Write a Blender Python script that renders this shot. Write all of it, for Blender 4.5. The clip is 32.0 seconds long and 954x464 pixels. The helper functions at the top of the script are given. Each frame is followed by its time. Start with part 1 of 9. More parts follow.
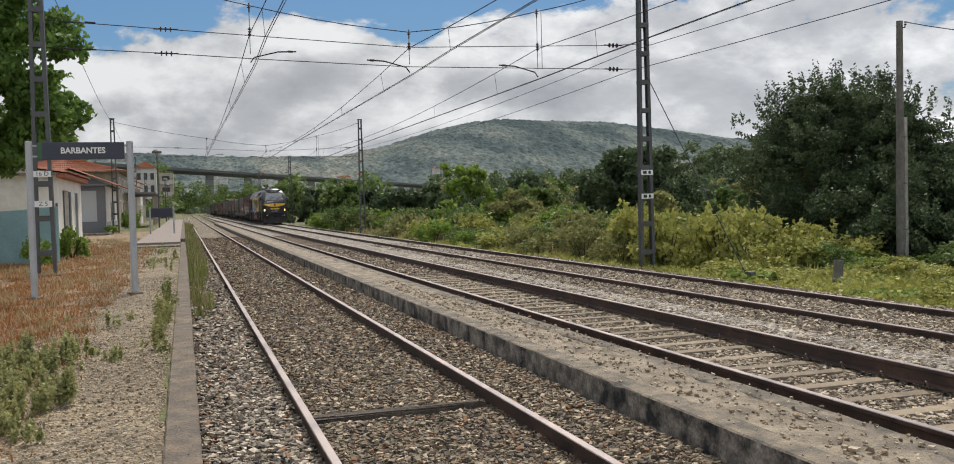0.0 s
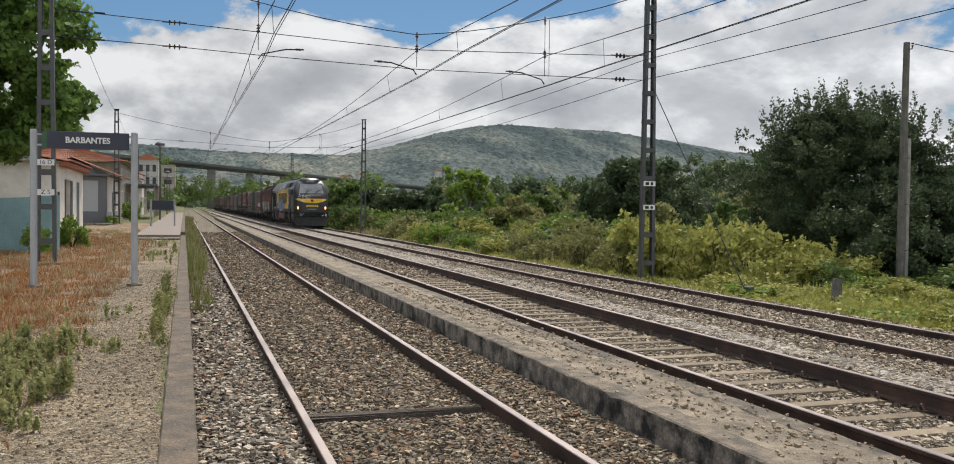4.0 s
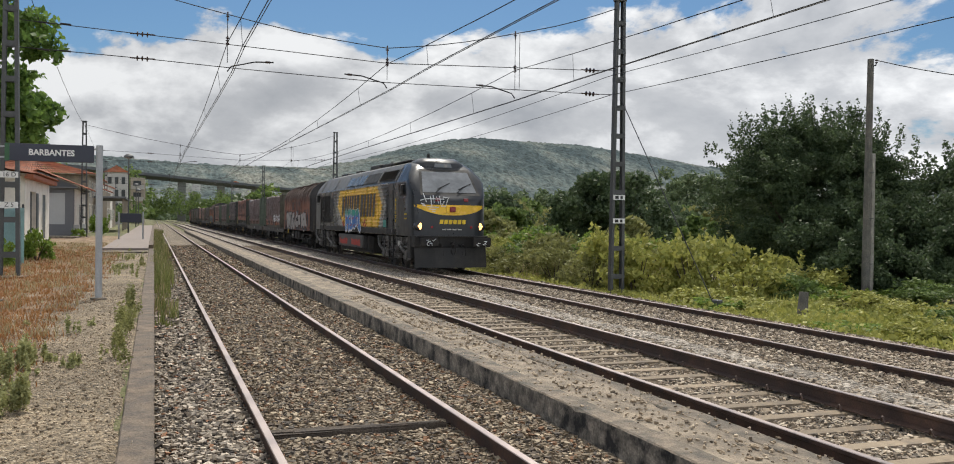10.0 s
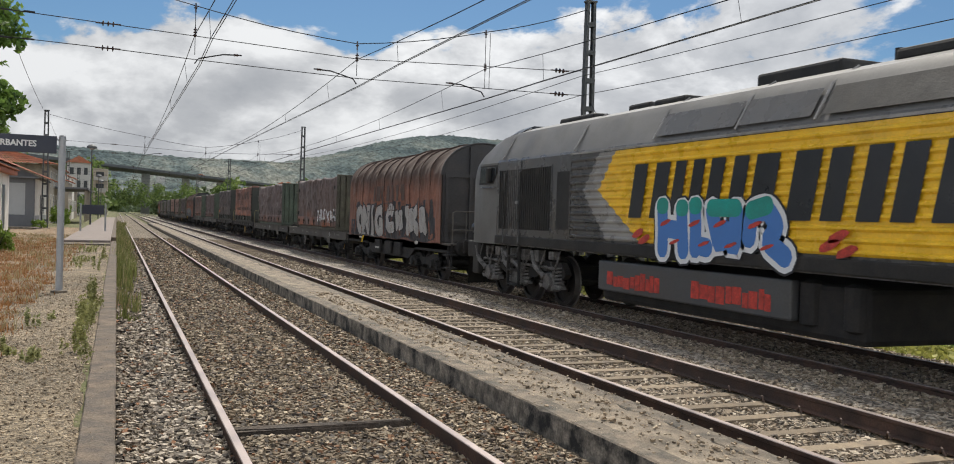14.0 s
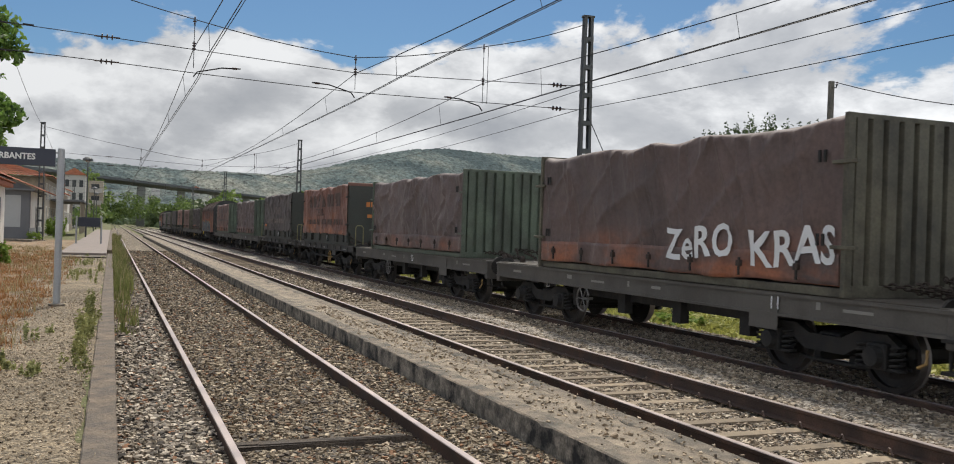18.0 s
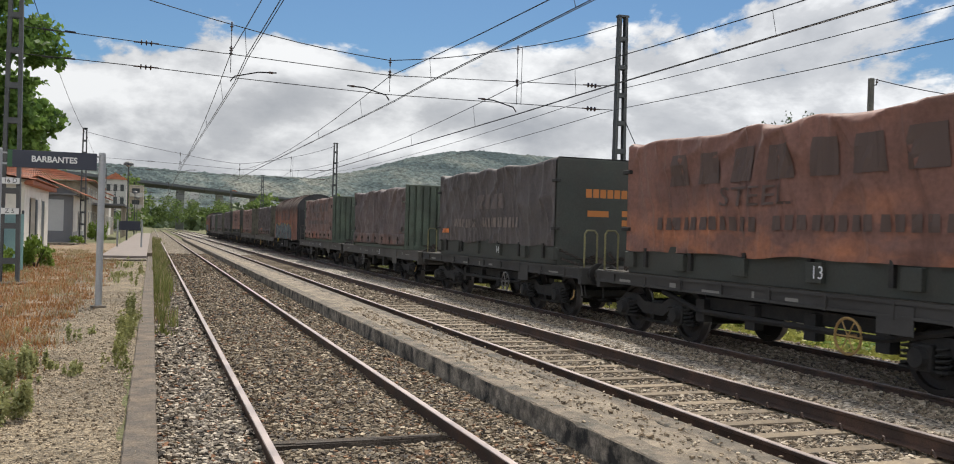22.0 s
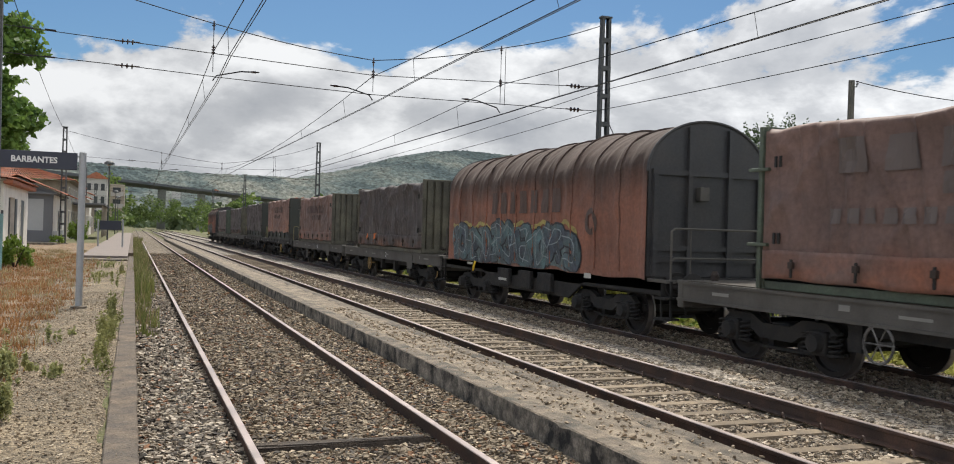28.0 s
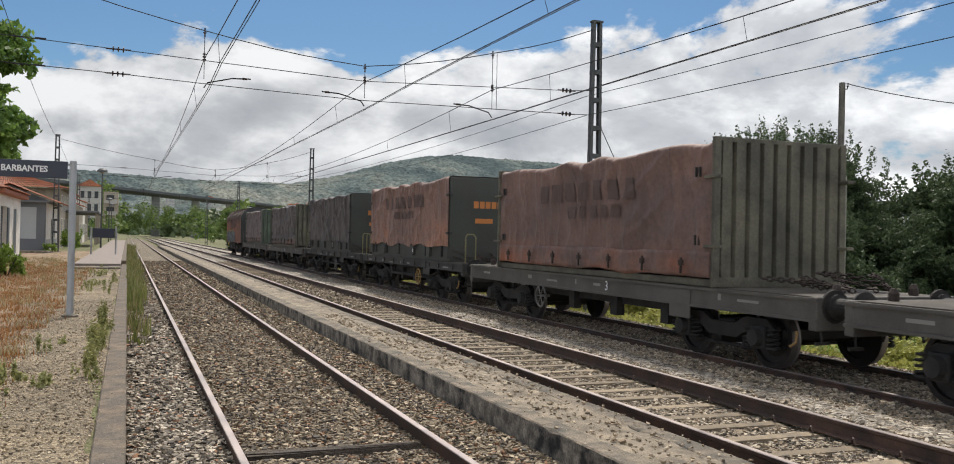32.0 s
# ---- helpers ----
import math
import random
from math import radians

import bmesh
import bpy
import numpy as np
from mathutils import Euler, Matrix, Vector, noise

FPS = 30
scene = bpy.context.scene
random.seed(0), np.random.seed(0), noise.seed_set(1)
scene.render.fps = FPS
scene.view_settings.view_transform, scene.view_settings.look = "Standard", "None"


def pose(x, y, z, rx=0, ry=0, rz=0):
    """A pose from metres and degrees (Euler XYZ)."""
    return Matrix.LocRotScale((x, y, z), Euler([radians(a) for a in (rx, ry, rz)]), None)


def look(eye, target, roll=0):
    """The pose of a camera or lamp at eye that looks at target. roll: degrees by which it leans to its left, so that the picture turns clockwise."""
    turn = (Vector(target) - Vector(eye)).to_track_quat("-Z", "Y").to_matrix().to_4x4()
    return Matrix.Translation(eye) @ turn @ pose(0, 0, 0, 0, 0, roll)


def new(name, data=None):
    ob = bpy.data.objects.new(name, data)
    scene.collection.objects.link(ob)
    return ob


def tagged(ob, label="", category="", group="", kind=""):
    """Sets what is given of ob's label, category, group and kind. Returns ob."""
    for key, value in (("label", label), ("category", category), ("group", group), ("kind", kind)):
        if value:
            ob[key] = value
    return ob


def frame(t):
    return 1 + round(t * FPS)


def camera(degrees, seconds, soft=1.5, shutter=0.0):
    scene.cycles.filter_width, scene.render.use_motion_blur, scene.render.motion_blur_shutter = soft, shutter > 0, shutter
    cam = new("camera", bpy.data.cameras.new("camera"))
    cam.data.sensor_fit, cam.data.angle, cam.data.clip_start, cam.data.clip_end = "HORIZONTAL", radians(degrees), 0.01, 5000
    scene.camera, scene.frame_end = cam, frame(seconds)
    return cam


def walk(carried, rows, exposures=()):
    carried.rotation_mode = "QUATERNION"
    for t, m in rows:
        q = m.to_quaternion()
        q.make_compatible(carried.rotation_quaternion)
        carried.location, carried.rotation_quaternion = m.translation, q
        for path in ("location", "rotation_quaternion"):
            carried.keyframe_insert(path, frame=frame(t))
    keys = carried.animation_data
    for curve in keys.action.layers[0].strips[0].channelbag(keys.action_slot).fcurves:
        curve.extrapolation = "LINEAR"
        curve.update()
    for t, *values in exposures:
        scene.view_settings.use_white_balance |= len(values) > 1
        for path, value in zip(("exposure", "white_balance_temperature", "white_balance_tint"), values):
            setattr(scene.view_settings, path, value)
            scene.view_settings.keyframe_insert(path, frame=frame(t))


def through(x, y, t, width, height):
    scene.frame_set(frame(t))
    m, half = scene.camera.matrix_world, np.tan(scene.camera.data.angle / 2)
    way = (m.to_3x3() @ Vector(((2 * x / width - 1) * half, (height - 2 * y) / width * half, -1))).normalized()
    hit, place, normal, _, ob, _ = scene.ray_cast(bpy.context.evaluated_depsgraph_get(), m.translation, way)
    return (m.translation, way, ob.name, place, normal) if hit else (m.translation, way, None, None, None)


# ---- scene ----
# camera: held by hand above the platform edge, turning slightly
cam = camera(55.53, 32.0, 1.0, 0.1)

# seconds, eye x y z, degrees to the right of the track, degrees up, roll
PATH = [
    (0, -0.024, 0.044, 1.747, 17.891, -1.830, -1.530),
    (0.5, -0.039, 0.026, 1.759, 17.925, -1.818, -1.177),
    (1, -0.039, 0.024, 1.758, 17.784, -1.799, -1.046),
    (1.5, -0.045, 0.024, 1.759, 17.801, -1.788, -0.661),
    (2, -0.050, 0.016, 1.759, 17.703, -1.731, -0.072),
    (2.5, -0.052, 0.035, 1.756, 17.820, -1.680, 0.271),
    (3, -0.061, 0.037, 1.755, 17.828, -1.711, 0.468),
    (3.5, -0.058, 0.038, 1.757, 17.890, -1.694, 0.606),
    (5.5, -0.028, 0.029, 1.762, 18.013, -0.807, 0.785),
    (6, -0.019, 0.017, 1.773, 18.313, -0.779, 0.822),
    (6.5, -0.014, 0.005, 1.776, 18.579, -0.794, 0.778),
    (7, -0.007, 0.017, 1.769, 18.870, -0.818, 0.813),
    (7.5, 0.001, 0.014, 1.769, 18.963, -0.770, 0.802),
    (8, -0.006, 0.018, 1.775, 19.199, -0.807, 0.887),
    (8.5, 0.000, 0.013, 1.768, 19.381, -0.690, 0.873),
    (9, 0.002, -0.007, 1.778, 19.530, -0.746, 0.791),
    (9.5, 0.013, 0.017, 1.773, 19.580, -0.752, 0.653),
    (10, 0.018, 0.021, 1.767, 19.618, -0.703, 0.742),
    (10.5, 0.020, 0.008, 1.772, 19.677, -0.686, 0.819),
    (11, 0.019, 0.006, 1.772, 19.935, -0.715, 0.999),
    (11.5, 0.018, -0.007, 1.781, 20.079, -0.744, 1.112),
    (12, 0.023, 0.007, 1.774, 21.024, -0.731, 1.289),
    (12.5, 0.019, -0.005, 1.783, 21.638, -0.737, 1.411),
    (13, 0.023, 0.009, 1.775, 21.736, -0.725, 1.618),
    (13.5, 0.013, 0.016, 1.772, 21.757, -0.712, 1.759),
    (14, 0.006, 0.017, 1.780, 21.703, -0.804, 1.719),
    (14.5, 0.006, 0.028, 1.786, 21.789, -0.779, 1.503),
    (16.5, -0.003, 0.037, 1.790, 21.887, -0.767, 1.378),
    (17, -0.010, 0.036, 1.792, 21.975, -0.691, 1.710),
    (17.5, -0.029, 0.045, 1.795, 22.022, -0.389, 1.800),
    (18, -0.054, 0.034, 1.796, 21.964, 0.037, 1.859),
    (18.5, -0.063, 0.019, 1.786, 20.788, 0.091, 2.134),
    (19, -0.075, 0.026, 1.785, 20.595, 0.065, 2.271),
    (19.5, -0.067, 0.037, 1.784, 19.851, 0.088, 2.363),
    (20, -0.074, 0.015, 1.784, 19.847, 0.128, 2.405),
    (20.5, -0.074, 0.018, 1.787, 19.622, 0.118, 2.125),
    (21, -0.062, 0.017, 1.790, 19.630, 0.114, 1.999),
    (21.5, -0.045, 0.026, 1.783, 19.543, 0.131, 1.641),
    (22, -0.046, 0.025, 1.779, 19.741, 0.092, 1.589),
    (22.5, -0.051, 0.025, 1.786, 19.906, 0.128, 1.505),
    (23, -0.054, 0.022, 1.792, 19.971, 0.196, 1.523),
    (23.5, -0.053, 0.015, 1.795, 20.178, 0.202, 1.564),
    (24, -0.047, 0.014, 1.791, 20.303, 0.204, 1.683),
    (24.5, -0.046, 0.012, 1.799, 20.403, 0.173, 1.600),
    (25, -0.055, 0.007, 1.796, 20.481, 0.119, 1.511),
    (25.5, -0.044, 0.004, 1.796, 20.526, 0.037, 1.358),
    (27.5, -0.060, 0.007, 1.796, 20.790, 0.158, 1.651),
    (28, -0.048, 0.020, 1.791, 20.794, 0.115, 1.649),
    (28.5, -0.050, 0.016, 1.790, 20.846, 0.137, 1.706),
    (29, -0.052, 0.015, 1.793, 20.836, 0.134, 1.771),
    (29.5, -0.045, 0.009, 1.794, 20.831, 0.163, 1.810),
    (30, -0.050, 0.012, 1.801, 20.937, 0.195, 1.781),
    (30.5, -0.040, 0.024, 1.797, 20.969, 0.339, 1.606),
    (31, -0.046, 0.013, 1.796, 21.023, 0.398, 1.474),
    (31.5, -0.025, 0.011, 1.803, 21.102, 0.414, 1.350),
    (32, 0.006, -0.007, 1.806, 21.107, 0.403, 1.166),
]


def held(x, y, z, yaw, pitch, roll):
    a, b = radians(yaw), radians(pitch)
    ahead = Vector((math.sin(a) * math.cos(b), math.cos(a) * math.cos(b), math.sin(b)))
    eye = Vector((x, y, z))
    return look(eye, eye + ahead * 10, roll)


walk(cam, [(row[0], held(*row[1:])) for row in PATH], [(0, 0.46), (5, 0.5), (12, 0.54), (18, 0.5), (22, 0.62), (32, 0.6)])

# ---- light: broken cloud over blue sky, a veiled sun ----
SUN_TURN, SUN_UP = radians(20), radians(54)
sun_way = Vector((math.sin(SUN_TURN) * math.cos(SUN_UP), math.cos(SUN_TURN) * math.cos(SUN_UP), math.sin(SUN_UP)))


def make_world():
    world = bpy.data.worlds.new("sky")
    scene.world = world
    world.use_nodes = True
    nt = world.node_tree
    nt.nodes.clear()
    N, L = nt.nodes.new, nt.links.new
    out = N("ShaderNodeOutputWorld")
    back = N("ShaderNodeBackground")
    back.inputs["Strength"].default_value = 0.1
    sky = N("ShaderNodeTexSky")
    sky.sky_type = "NISHITA"
    sky.sun_disc = False
    sky.sun_elevation = SUN_UP
    sky.sun_rotation = SUN_TURN
    sky.air_density, sky.dust_density, sky.ozone_density = 1.0, 0.6, 2.0
    co = N("ShaderNodeTexCoord")
    sep = N("ShaderNodeSeparateXYZ")
    L(co.outputs["Generated"], sep.inputs[0])

    def math_node(op, a, b=None, clamp=False):
        n = N("ShaderNodeMath")
        n.operation, n.use_clamp = op, clamp
        for i, v in enumerate((a, b)):
            if v is None:
                continue
            if isinstance(v, (int, float)):
                n.inputs[i].default_value = v
            else:
                L(v, n.inputs[i])
        return n.outputs[0]

    def noise_node(vec, scale, detail, rough, dist=0.0):
        n = N("ShaderNodeTexNoise")
        n.inputs["Scale"].default_value = scale
        n.inputs["Detail"].default_value = detail
        n.inputs["Roughness"].default_value = rough
        n.inputs["Distortion"].default_value = dist
        L(vec, n.inputs["Vector"])
        return n.outputs["Fac"]

    # heaped clouds: noise over the ways, squeezed in height so that the heaps lie flat
    def ways(dz):
        comb = N("ShaderNodeCombineXYZ")
        L(math_node("MULTIPLY", sep.outputs[0], 1.25), comb.inputs[0])
        L(math_node("MULTIPLY", sep.outputs[1], 1.25), comb.inputs[1])
        L(math_node("ADD", math_node("MULTIPLY", sep.outputs[2], 2.4), CLOUD_SEED + dz), comb.inputs[2])
        return comb.outputs[0]

    here, above = ways(0.0), ways(0.075)
    big = noise_node(here, 2.6, 12.0, 0.59, 0.15)
    big_up = noise_node(above, 2.6, 7.0, 0.5, 0.15)
    # cover thins out with height
    low = math_node("MAXIMUM", math_node("MULTIPLY", math_node("SUBTRACT", 0.225, sep.outputs[2]), 1.5), -0.05)
    low = math_node("ADD", low, math_node("MULTIPLY", math_node("MAXIMUM", math_node("SUBTRACT", sep.outputs[2], 0.38), 0.0), 0.5))
    low = math_node("ADD", low, math_node("MULTIPLY", math_node("MAXIMUM", math_node("SUBTRACT", sep.outputs[0], 0.3), 0.0), 0.07))
    mask = N("ShaderNodeMapRange")
    mask.interpolation_type = "SMOOTHSTEP"
    mask.inputs["From Min"].default_value, mask.inputs["From Max"].default_value = 0.483, 0.532
    L(math_node("ADD", big, low), mask.inputs["Value"])
    # lit tops and grey bases: compare the heap here with the heap a little higher
    tone = N("ShaderNodeValToRGB")
    e = tone.color_ramp.elements
    e[0].position, e[0].color = 0.12, (2.7, 2.85, 3.1, 1)
    e[1].position, e[1].color = 0.78, (6.3, 6.4, 6.5, 1)
    mid = e.new(0.45)
    mid.color = (3.7, 3.82, 4.02, 1)
    side = math_node("MULTIPLY_ADD", math_node("SUBTRACT", big, big_up), 2.6)
    side.node.inputs[2].default_value = 0.47
    puffs = noise_node(here, 9.0, 8.0, 0.62, 0.3)
    side = math_node("ADD", side, math_node("MULTIPLY", math_node("SUBTRACT", puffs, 0.5), 0.55))
    L(side, tone.inputs[0])
    mix = N("ShaderNodeMix")
    mix.data_type = "RGBA"
    L(mask.outputs[0], mix.inputs["Factor"])
    blue = N("ShaderNodeMix")
    blue.data_type, blue.blend_type = "RGBA", "MULTIPLY"
    blue.inputs["Factor"].default_value = 1.0
    L(sky.outputs[0], blue.inputs["A"])
    blue.inputs["B"].default_value = (SKY_GAIN * 0.66, SKY_GAIN * 0.9, SKY_GAIN * 1.08, 1)
    L(blue.outputs["Result"], mix.inputs["A"])
    # an overcast deck is brighter overhead than near the horizon
    high = N("ShaderNodeMapRange")
    high.interpolation_type = "SMOOTHSTEP"
    for key, v in (("From Min", 0.28), ("From Max", 0.85), ("To Min", 1.0), ("To Max", OVERHEAD)):
        high.inputs[key].default_value = v
    L(sep.outputs[2], high.inputs["Value"])
    lit = N("ShaderNodeVectorMath")
    lit.operation = "SCALE"
    L(tone.outputs[0], lit.inputs[0])
    L(high.outputs[0], lit.inputs["Scale"])
    # the veiled sun brightens the cloud on its side
    toward = N("ShaderNodeVectorMath")
    toward.operation = "DOT_PRODUCT"
    L(co.outputs["Generated"], toward.inputs[0])
    toward.inputs[1].default_value = sun_way
    glow = math_node("MULTIPLY_ADD", math_node("POWER", math_node("MAXIMUM", toward.outputs["Value"], 0.0), 2.0), GLOW)
    glow.node.inputs[2].default_value = 0.74
    # clouds facing the sun from the other side of the sky are lit full on
    glow = math_node("ADD", glow, math_node("MULTIPLY", math_node("MAXIMUM", math_node("SUBTRACT", 0.5, toward.outputs["Value"]), 0.0), FRONT_LIT))
    # the bank on the sunny side is whiter and closer packed
    flank = math_node("MAXIMUM", math_node("SUBTRACT", sep.outputs[0], 0.25), 0.0)
    glow = math_node("ADD", glow, math_node("MULTIPLY", flank, 0.6))
    lit2 = N("ShaderNodeVectorMath")
    lit2.operation = "SCALE"
    L(lit.outputs[0], lit2.inputs[0])
    L(glow, lit2.inputs["Scale"])
    L(lit2.outputs[0], mix.inputs["B"])
    L(mix.outputs["Result"], back.inputs["Color"])
    L(back.outputs[0], out.inputs[0])


CLOUD_SEED, SKY_GAIN, OVERHEAD, GLOW, FRONT_LIT = 7.3, 0.47, 1.1, 0.42, 2.1
make_world()
sun_lamp = bpy.data.lights.new("sun", "SUN")
sun_lamp.energy, sun_lamp.angle, sun_lamp.color = 2.6, radians(5), (1.0, 0.94, 0.84)
sun = new("sun", sun_lamp)
sun.matrix_world = look(sun_way * 100, (0, 0, 0))

# ---- materials ----
def material(name, base, rough=0.8, metal=0.0, vary=0.25, scale=6.0, fine=60.0, bump=0.3, bump_size=0.01, stain=None, stain_amount=0.0, stain_scale=1.5, per_object=0.0, per_island=0.0, spec=0.5, stretch=None):
    """Procedural surface: two sizes of noise on the colour, stains, fine relief."""
    m = bpy.data.materials.new(name)
    m.use_nodes = True
    nt = m.node_tree
    N, L = nt.nodes.new, nt.links.new
    p = nt.nodes["Principled BSDF"]
    p.inputs["Roughness"].default_value = rough
    p.inputs["Metallic"].default_value = metal
    p.inputs["Specular IOR Level"].default_value = spec
    co = N("ShaderNodeTexCoord")

    def noise_fac(s, d=5.0, r=0.6, way=None):
        n = N("ShaderNodeTexNoise")
        n.inputs["Scale"].default_value, n.inputs["Detail"].default_value, n.inputs["Roughness"].default_value = s, d, r
        if way is None:
            L(co.outputs["Object"], n.inputs["Vector"])
        else:
            mp = N("ShaderNodeMapping")
            mp.inputs["Scale"].default_value = way
            L(co.outputs["Object"], mp.inputs[0])
            L(mp.outputs[0], n.inputs["Vector"])
        return n.outputs["Fac"]

    def spread(fac, lo, hi, a=0.3, b=0.7):
        r = N("ShaderNodeMapRange")
        r.inputs["From Min"].default_value, r.inputs["From Max"].default_value = a, b
        r.inputs["To Min"].default_value, r.inputs["To Max"].default_value = lo, hi
        L(fac, r.inputs["Value"])
        return r.outputs[0]

    def times(a, b):
        n = N("ShaderNodeMath")
        n.operation = "MULTIPLY"
        L(a, n.inputs[0])
        L(b, n.inputs[1])
        return n.outputs[0]

    big, small = noise_fac(scale), noise_fac(fine, 3.0)
    val = times(spread(big, 1 - vary, 1 + vary), spread(small, 1 - vary * 0.7, 1 + vary * 0.7))
    if per_object:
        info = N("ShaderNodeObjectInfo")
        val = times(val, spread(info.outputs["Random"], 1 - per_object, 1 + per_object, 0, 1))
    if per_island:
        geo = N("ShaderNodeNewGeometry")
        val = times(val, spread(geo.outputs["Random Per Island"], 1 - per_island, 1 + per_island, 0, 1))
    colour = N("ShaderNodeMix")
    colour.data_type = "RGBA"
    colour.inputs["A"].default_value = (*base, 1)
    colour.inputs["Factor"].default_value = 0.0
    colour.inputs["B"].default_value = (*(stain or base), 1)
    if stain:
        L(spread(noise_fac(stain_scale, 7.0, 0.65, stretch), 0.0, stain_amount, 0.42, 0.62), colour.inputs["Factor"])
    hsv = N("ShaderNodeHueSaturation")
    L(colour.outputs["Result"], hsv.inputs["Color"])
    L(val, hsv.inputs["Value"])
    L(hsv.outputs[0], p.inputs["Base Color"])
    rr = spread(big, max(rough - 0.12, 0.02), min(rough + 0.1, 1.0))
    L(rr, p.inputs["Roughness"])
    if bump:
        b = N("ShaderNodeBump")
        b.inputs["Strength"].default_value, b.inputs["Distance"].default_value = bump, bump_size
        L(small, b.inputs["Height"])
        L(b.outputs[0], p.inputs["Normal"])
    return m


def plain(name, base, rough=0.5, metal=0.0, emit=0.0):
    m = bpy.data.materials.new(name)
    m.use_nodes = True
    p = m.node_tree.nodes["Principled BSDF"]
    p.inputs["Base Color"].default_value = (*base, 1)
    p.inputs["Roughness"].default_value = rough
    p.inputs["Metallic"].default_value = metal
    if emit:
        p.inputs["Emission Color"].default_value = (*base, 1)
        p.inputs["Emission Strength"].default_value = emit
    return m


def leaf_material(name, dark, light, rough=0.6, through=0.35):
    """Leaves: colour differs from leaf to leaf and clump to clump, a little light passes through."""
    m = bpy.data.materials.new(name)
    m.use_nodes = True
    nt = m.node_tree
    N, L = nt.nodes.new, nt.links.new
    p = nt.nodes["Principled BSDF"]
    p.inputs["Roughness"].default_value = rough
    p.inputs["Specular IOR Level"].default_value = 0.3
    geo, co, noi = N("ShaderNodeNewGeometry"), N("ShaderNodeTexCoord"), N("ShaderNodeTexNoise")
    noi.inputs["Scale"].default_value, noi.inputs["Detail"].default_value = 0.9, 3.0
    L(co.outputs["Object"], noi.inputs["Vector"])
    add = N("ShaderNodeMath")
    add.operation = "MULTIPLY_ADD"
    L(geo.outputs["Random Per Island"], add.inputs[0])
    add.inputs[1].default_value = 0.55
    L(noi.outputs["Fac"], add.inputs[2])
    ramp = N("ShaderNodeMapRange")
    ramp.inputs["From Min"].default_value, ramp.inputs["From Max"].default_value = 0.35, 1.15
    L(add.outputs[0], ramp.inputs["Value"])
    mix = N("ShaderNodeMix")
    mix.data_type = "RGBA"
    mix.inputs["A"].default_value, mix.inputs["B"].default_value = (*dark, 1), (*light, 1)
    L(ramp.outputs[0], mix.inputs["Factor"])
    L(mix.outputs["Result"], p.inputs["Base Color"])
    if through:
        tr, ms = N("ShaderNodeBsdfTranslucent"), N("ShaderNodeMixShader")
        L(mix.outputs["Result"], tr.inputs["Color"])
        ms.inputs[0].default_value = through
        L(p.outputs[0], ms.inputs[1])
        L(tr.outputs[0], ms.inputs[2])
        L(ms.outputs[0], nt.nodes["Material Output"].inputs["Surface"])
    return m


# ---- mesh helpers ----
def finish(bm, name, mat, smooth=False):
    me = bpy.data.meshes.new(name)
    bm.to_mesh(me)
    bm.free()
    for one in mat if isinstance(mat, (list, tuple)) else [mat]:
        me.materials.append(one)
    if smooth:
        me.polygons.foreach_set("use_smooth", [True] * len(me.polygons))
    return me


def thing(name, label, category, m=None, group="", kind=""):
    ob = new(name)
    ob.empty_display_size = 0.2
    if m is not None:
        ob.matrix_basis = m
    return tagged(ob, label, category, group, kind)


def part(name, bm, mat, parent, label="", smooth=False, m=None):
    ob = new(name, bm if isinstance(bm, bpy.types.Mesh) else finish(bm, name, mat, smooth))
    ob.parent = parent
    if m is not None:
        ob.matrix_basis = m
    if label:
        ob["label"] = label
    return ob


def solid(name, bm, mat, label, category, kind="", group="", smooth=False, m=None):
    """A thing that is one mesh."""
    ob = new(name, bm if isinstance(bm, bpy.types.Mesh) else finish(bm, name, mat, smooth))
    if m is not None:
        ob.matrix_basis = m
    return tagged(ob, label, category, group, kind)


def B():
    return bmesh.new()


def box(bm, x0, y0, z0, x1, y1, z1, bevel=0.0, mi=0):
    v = [bm.verts.new(p) for p in ((x0, y0, z0), (x1, y0, z0), (x1, y1, z0), (x0, y1, z0), (x0, y0, z1), (x1, y0, z1), (x1, y1, z1), (x0, y1, z1))]
    fs = [bm.faces.new([v[i] for i in q]) for q in ((3, 2, 1, 0), (4, 5, 6, 7), (0, 1, 5, 4), (1, 2, 6, 5), (2, 3, 7, 6), (3, 0, 4, 7))]
    for f in fs:
        f.material_index = mi
    if bevel:
        es = list({e for f in fs for e in f.edges})
        bmesh.ops.bevel(bm, geom=es, offset=bevel, segments=2, affect="EDGES", profile=0.5)
    return bm


def bx(*a, **k):
    return box(B(), *a, **k)


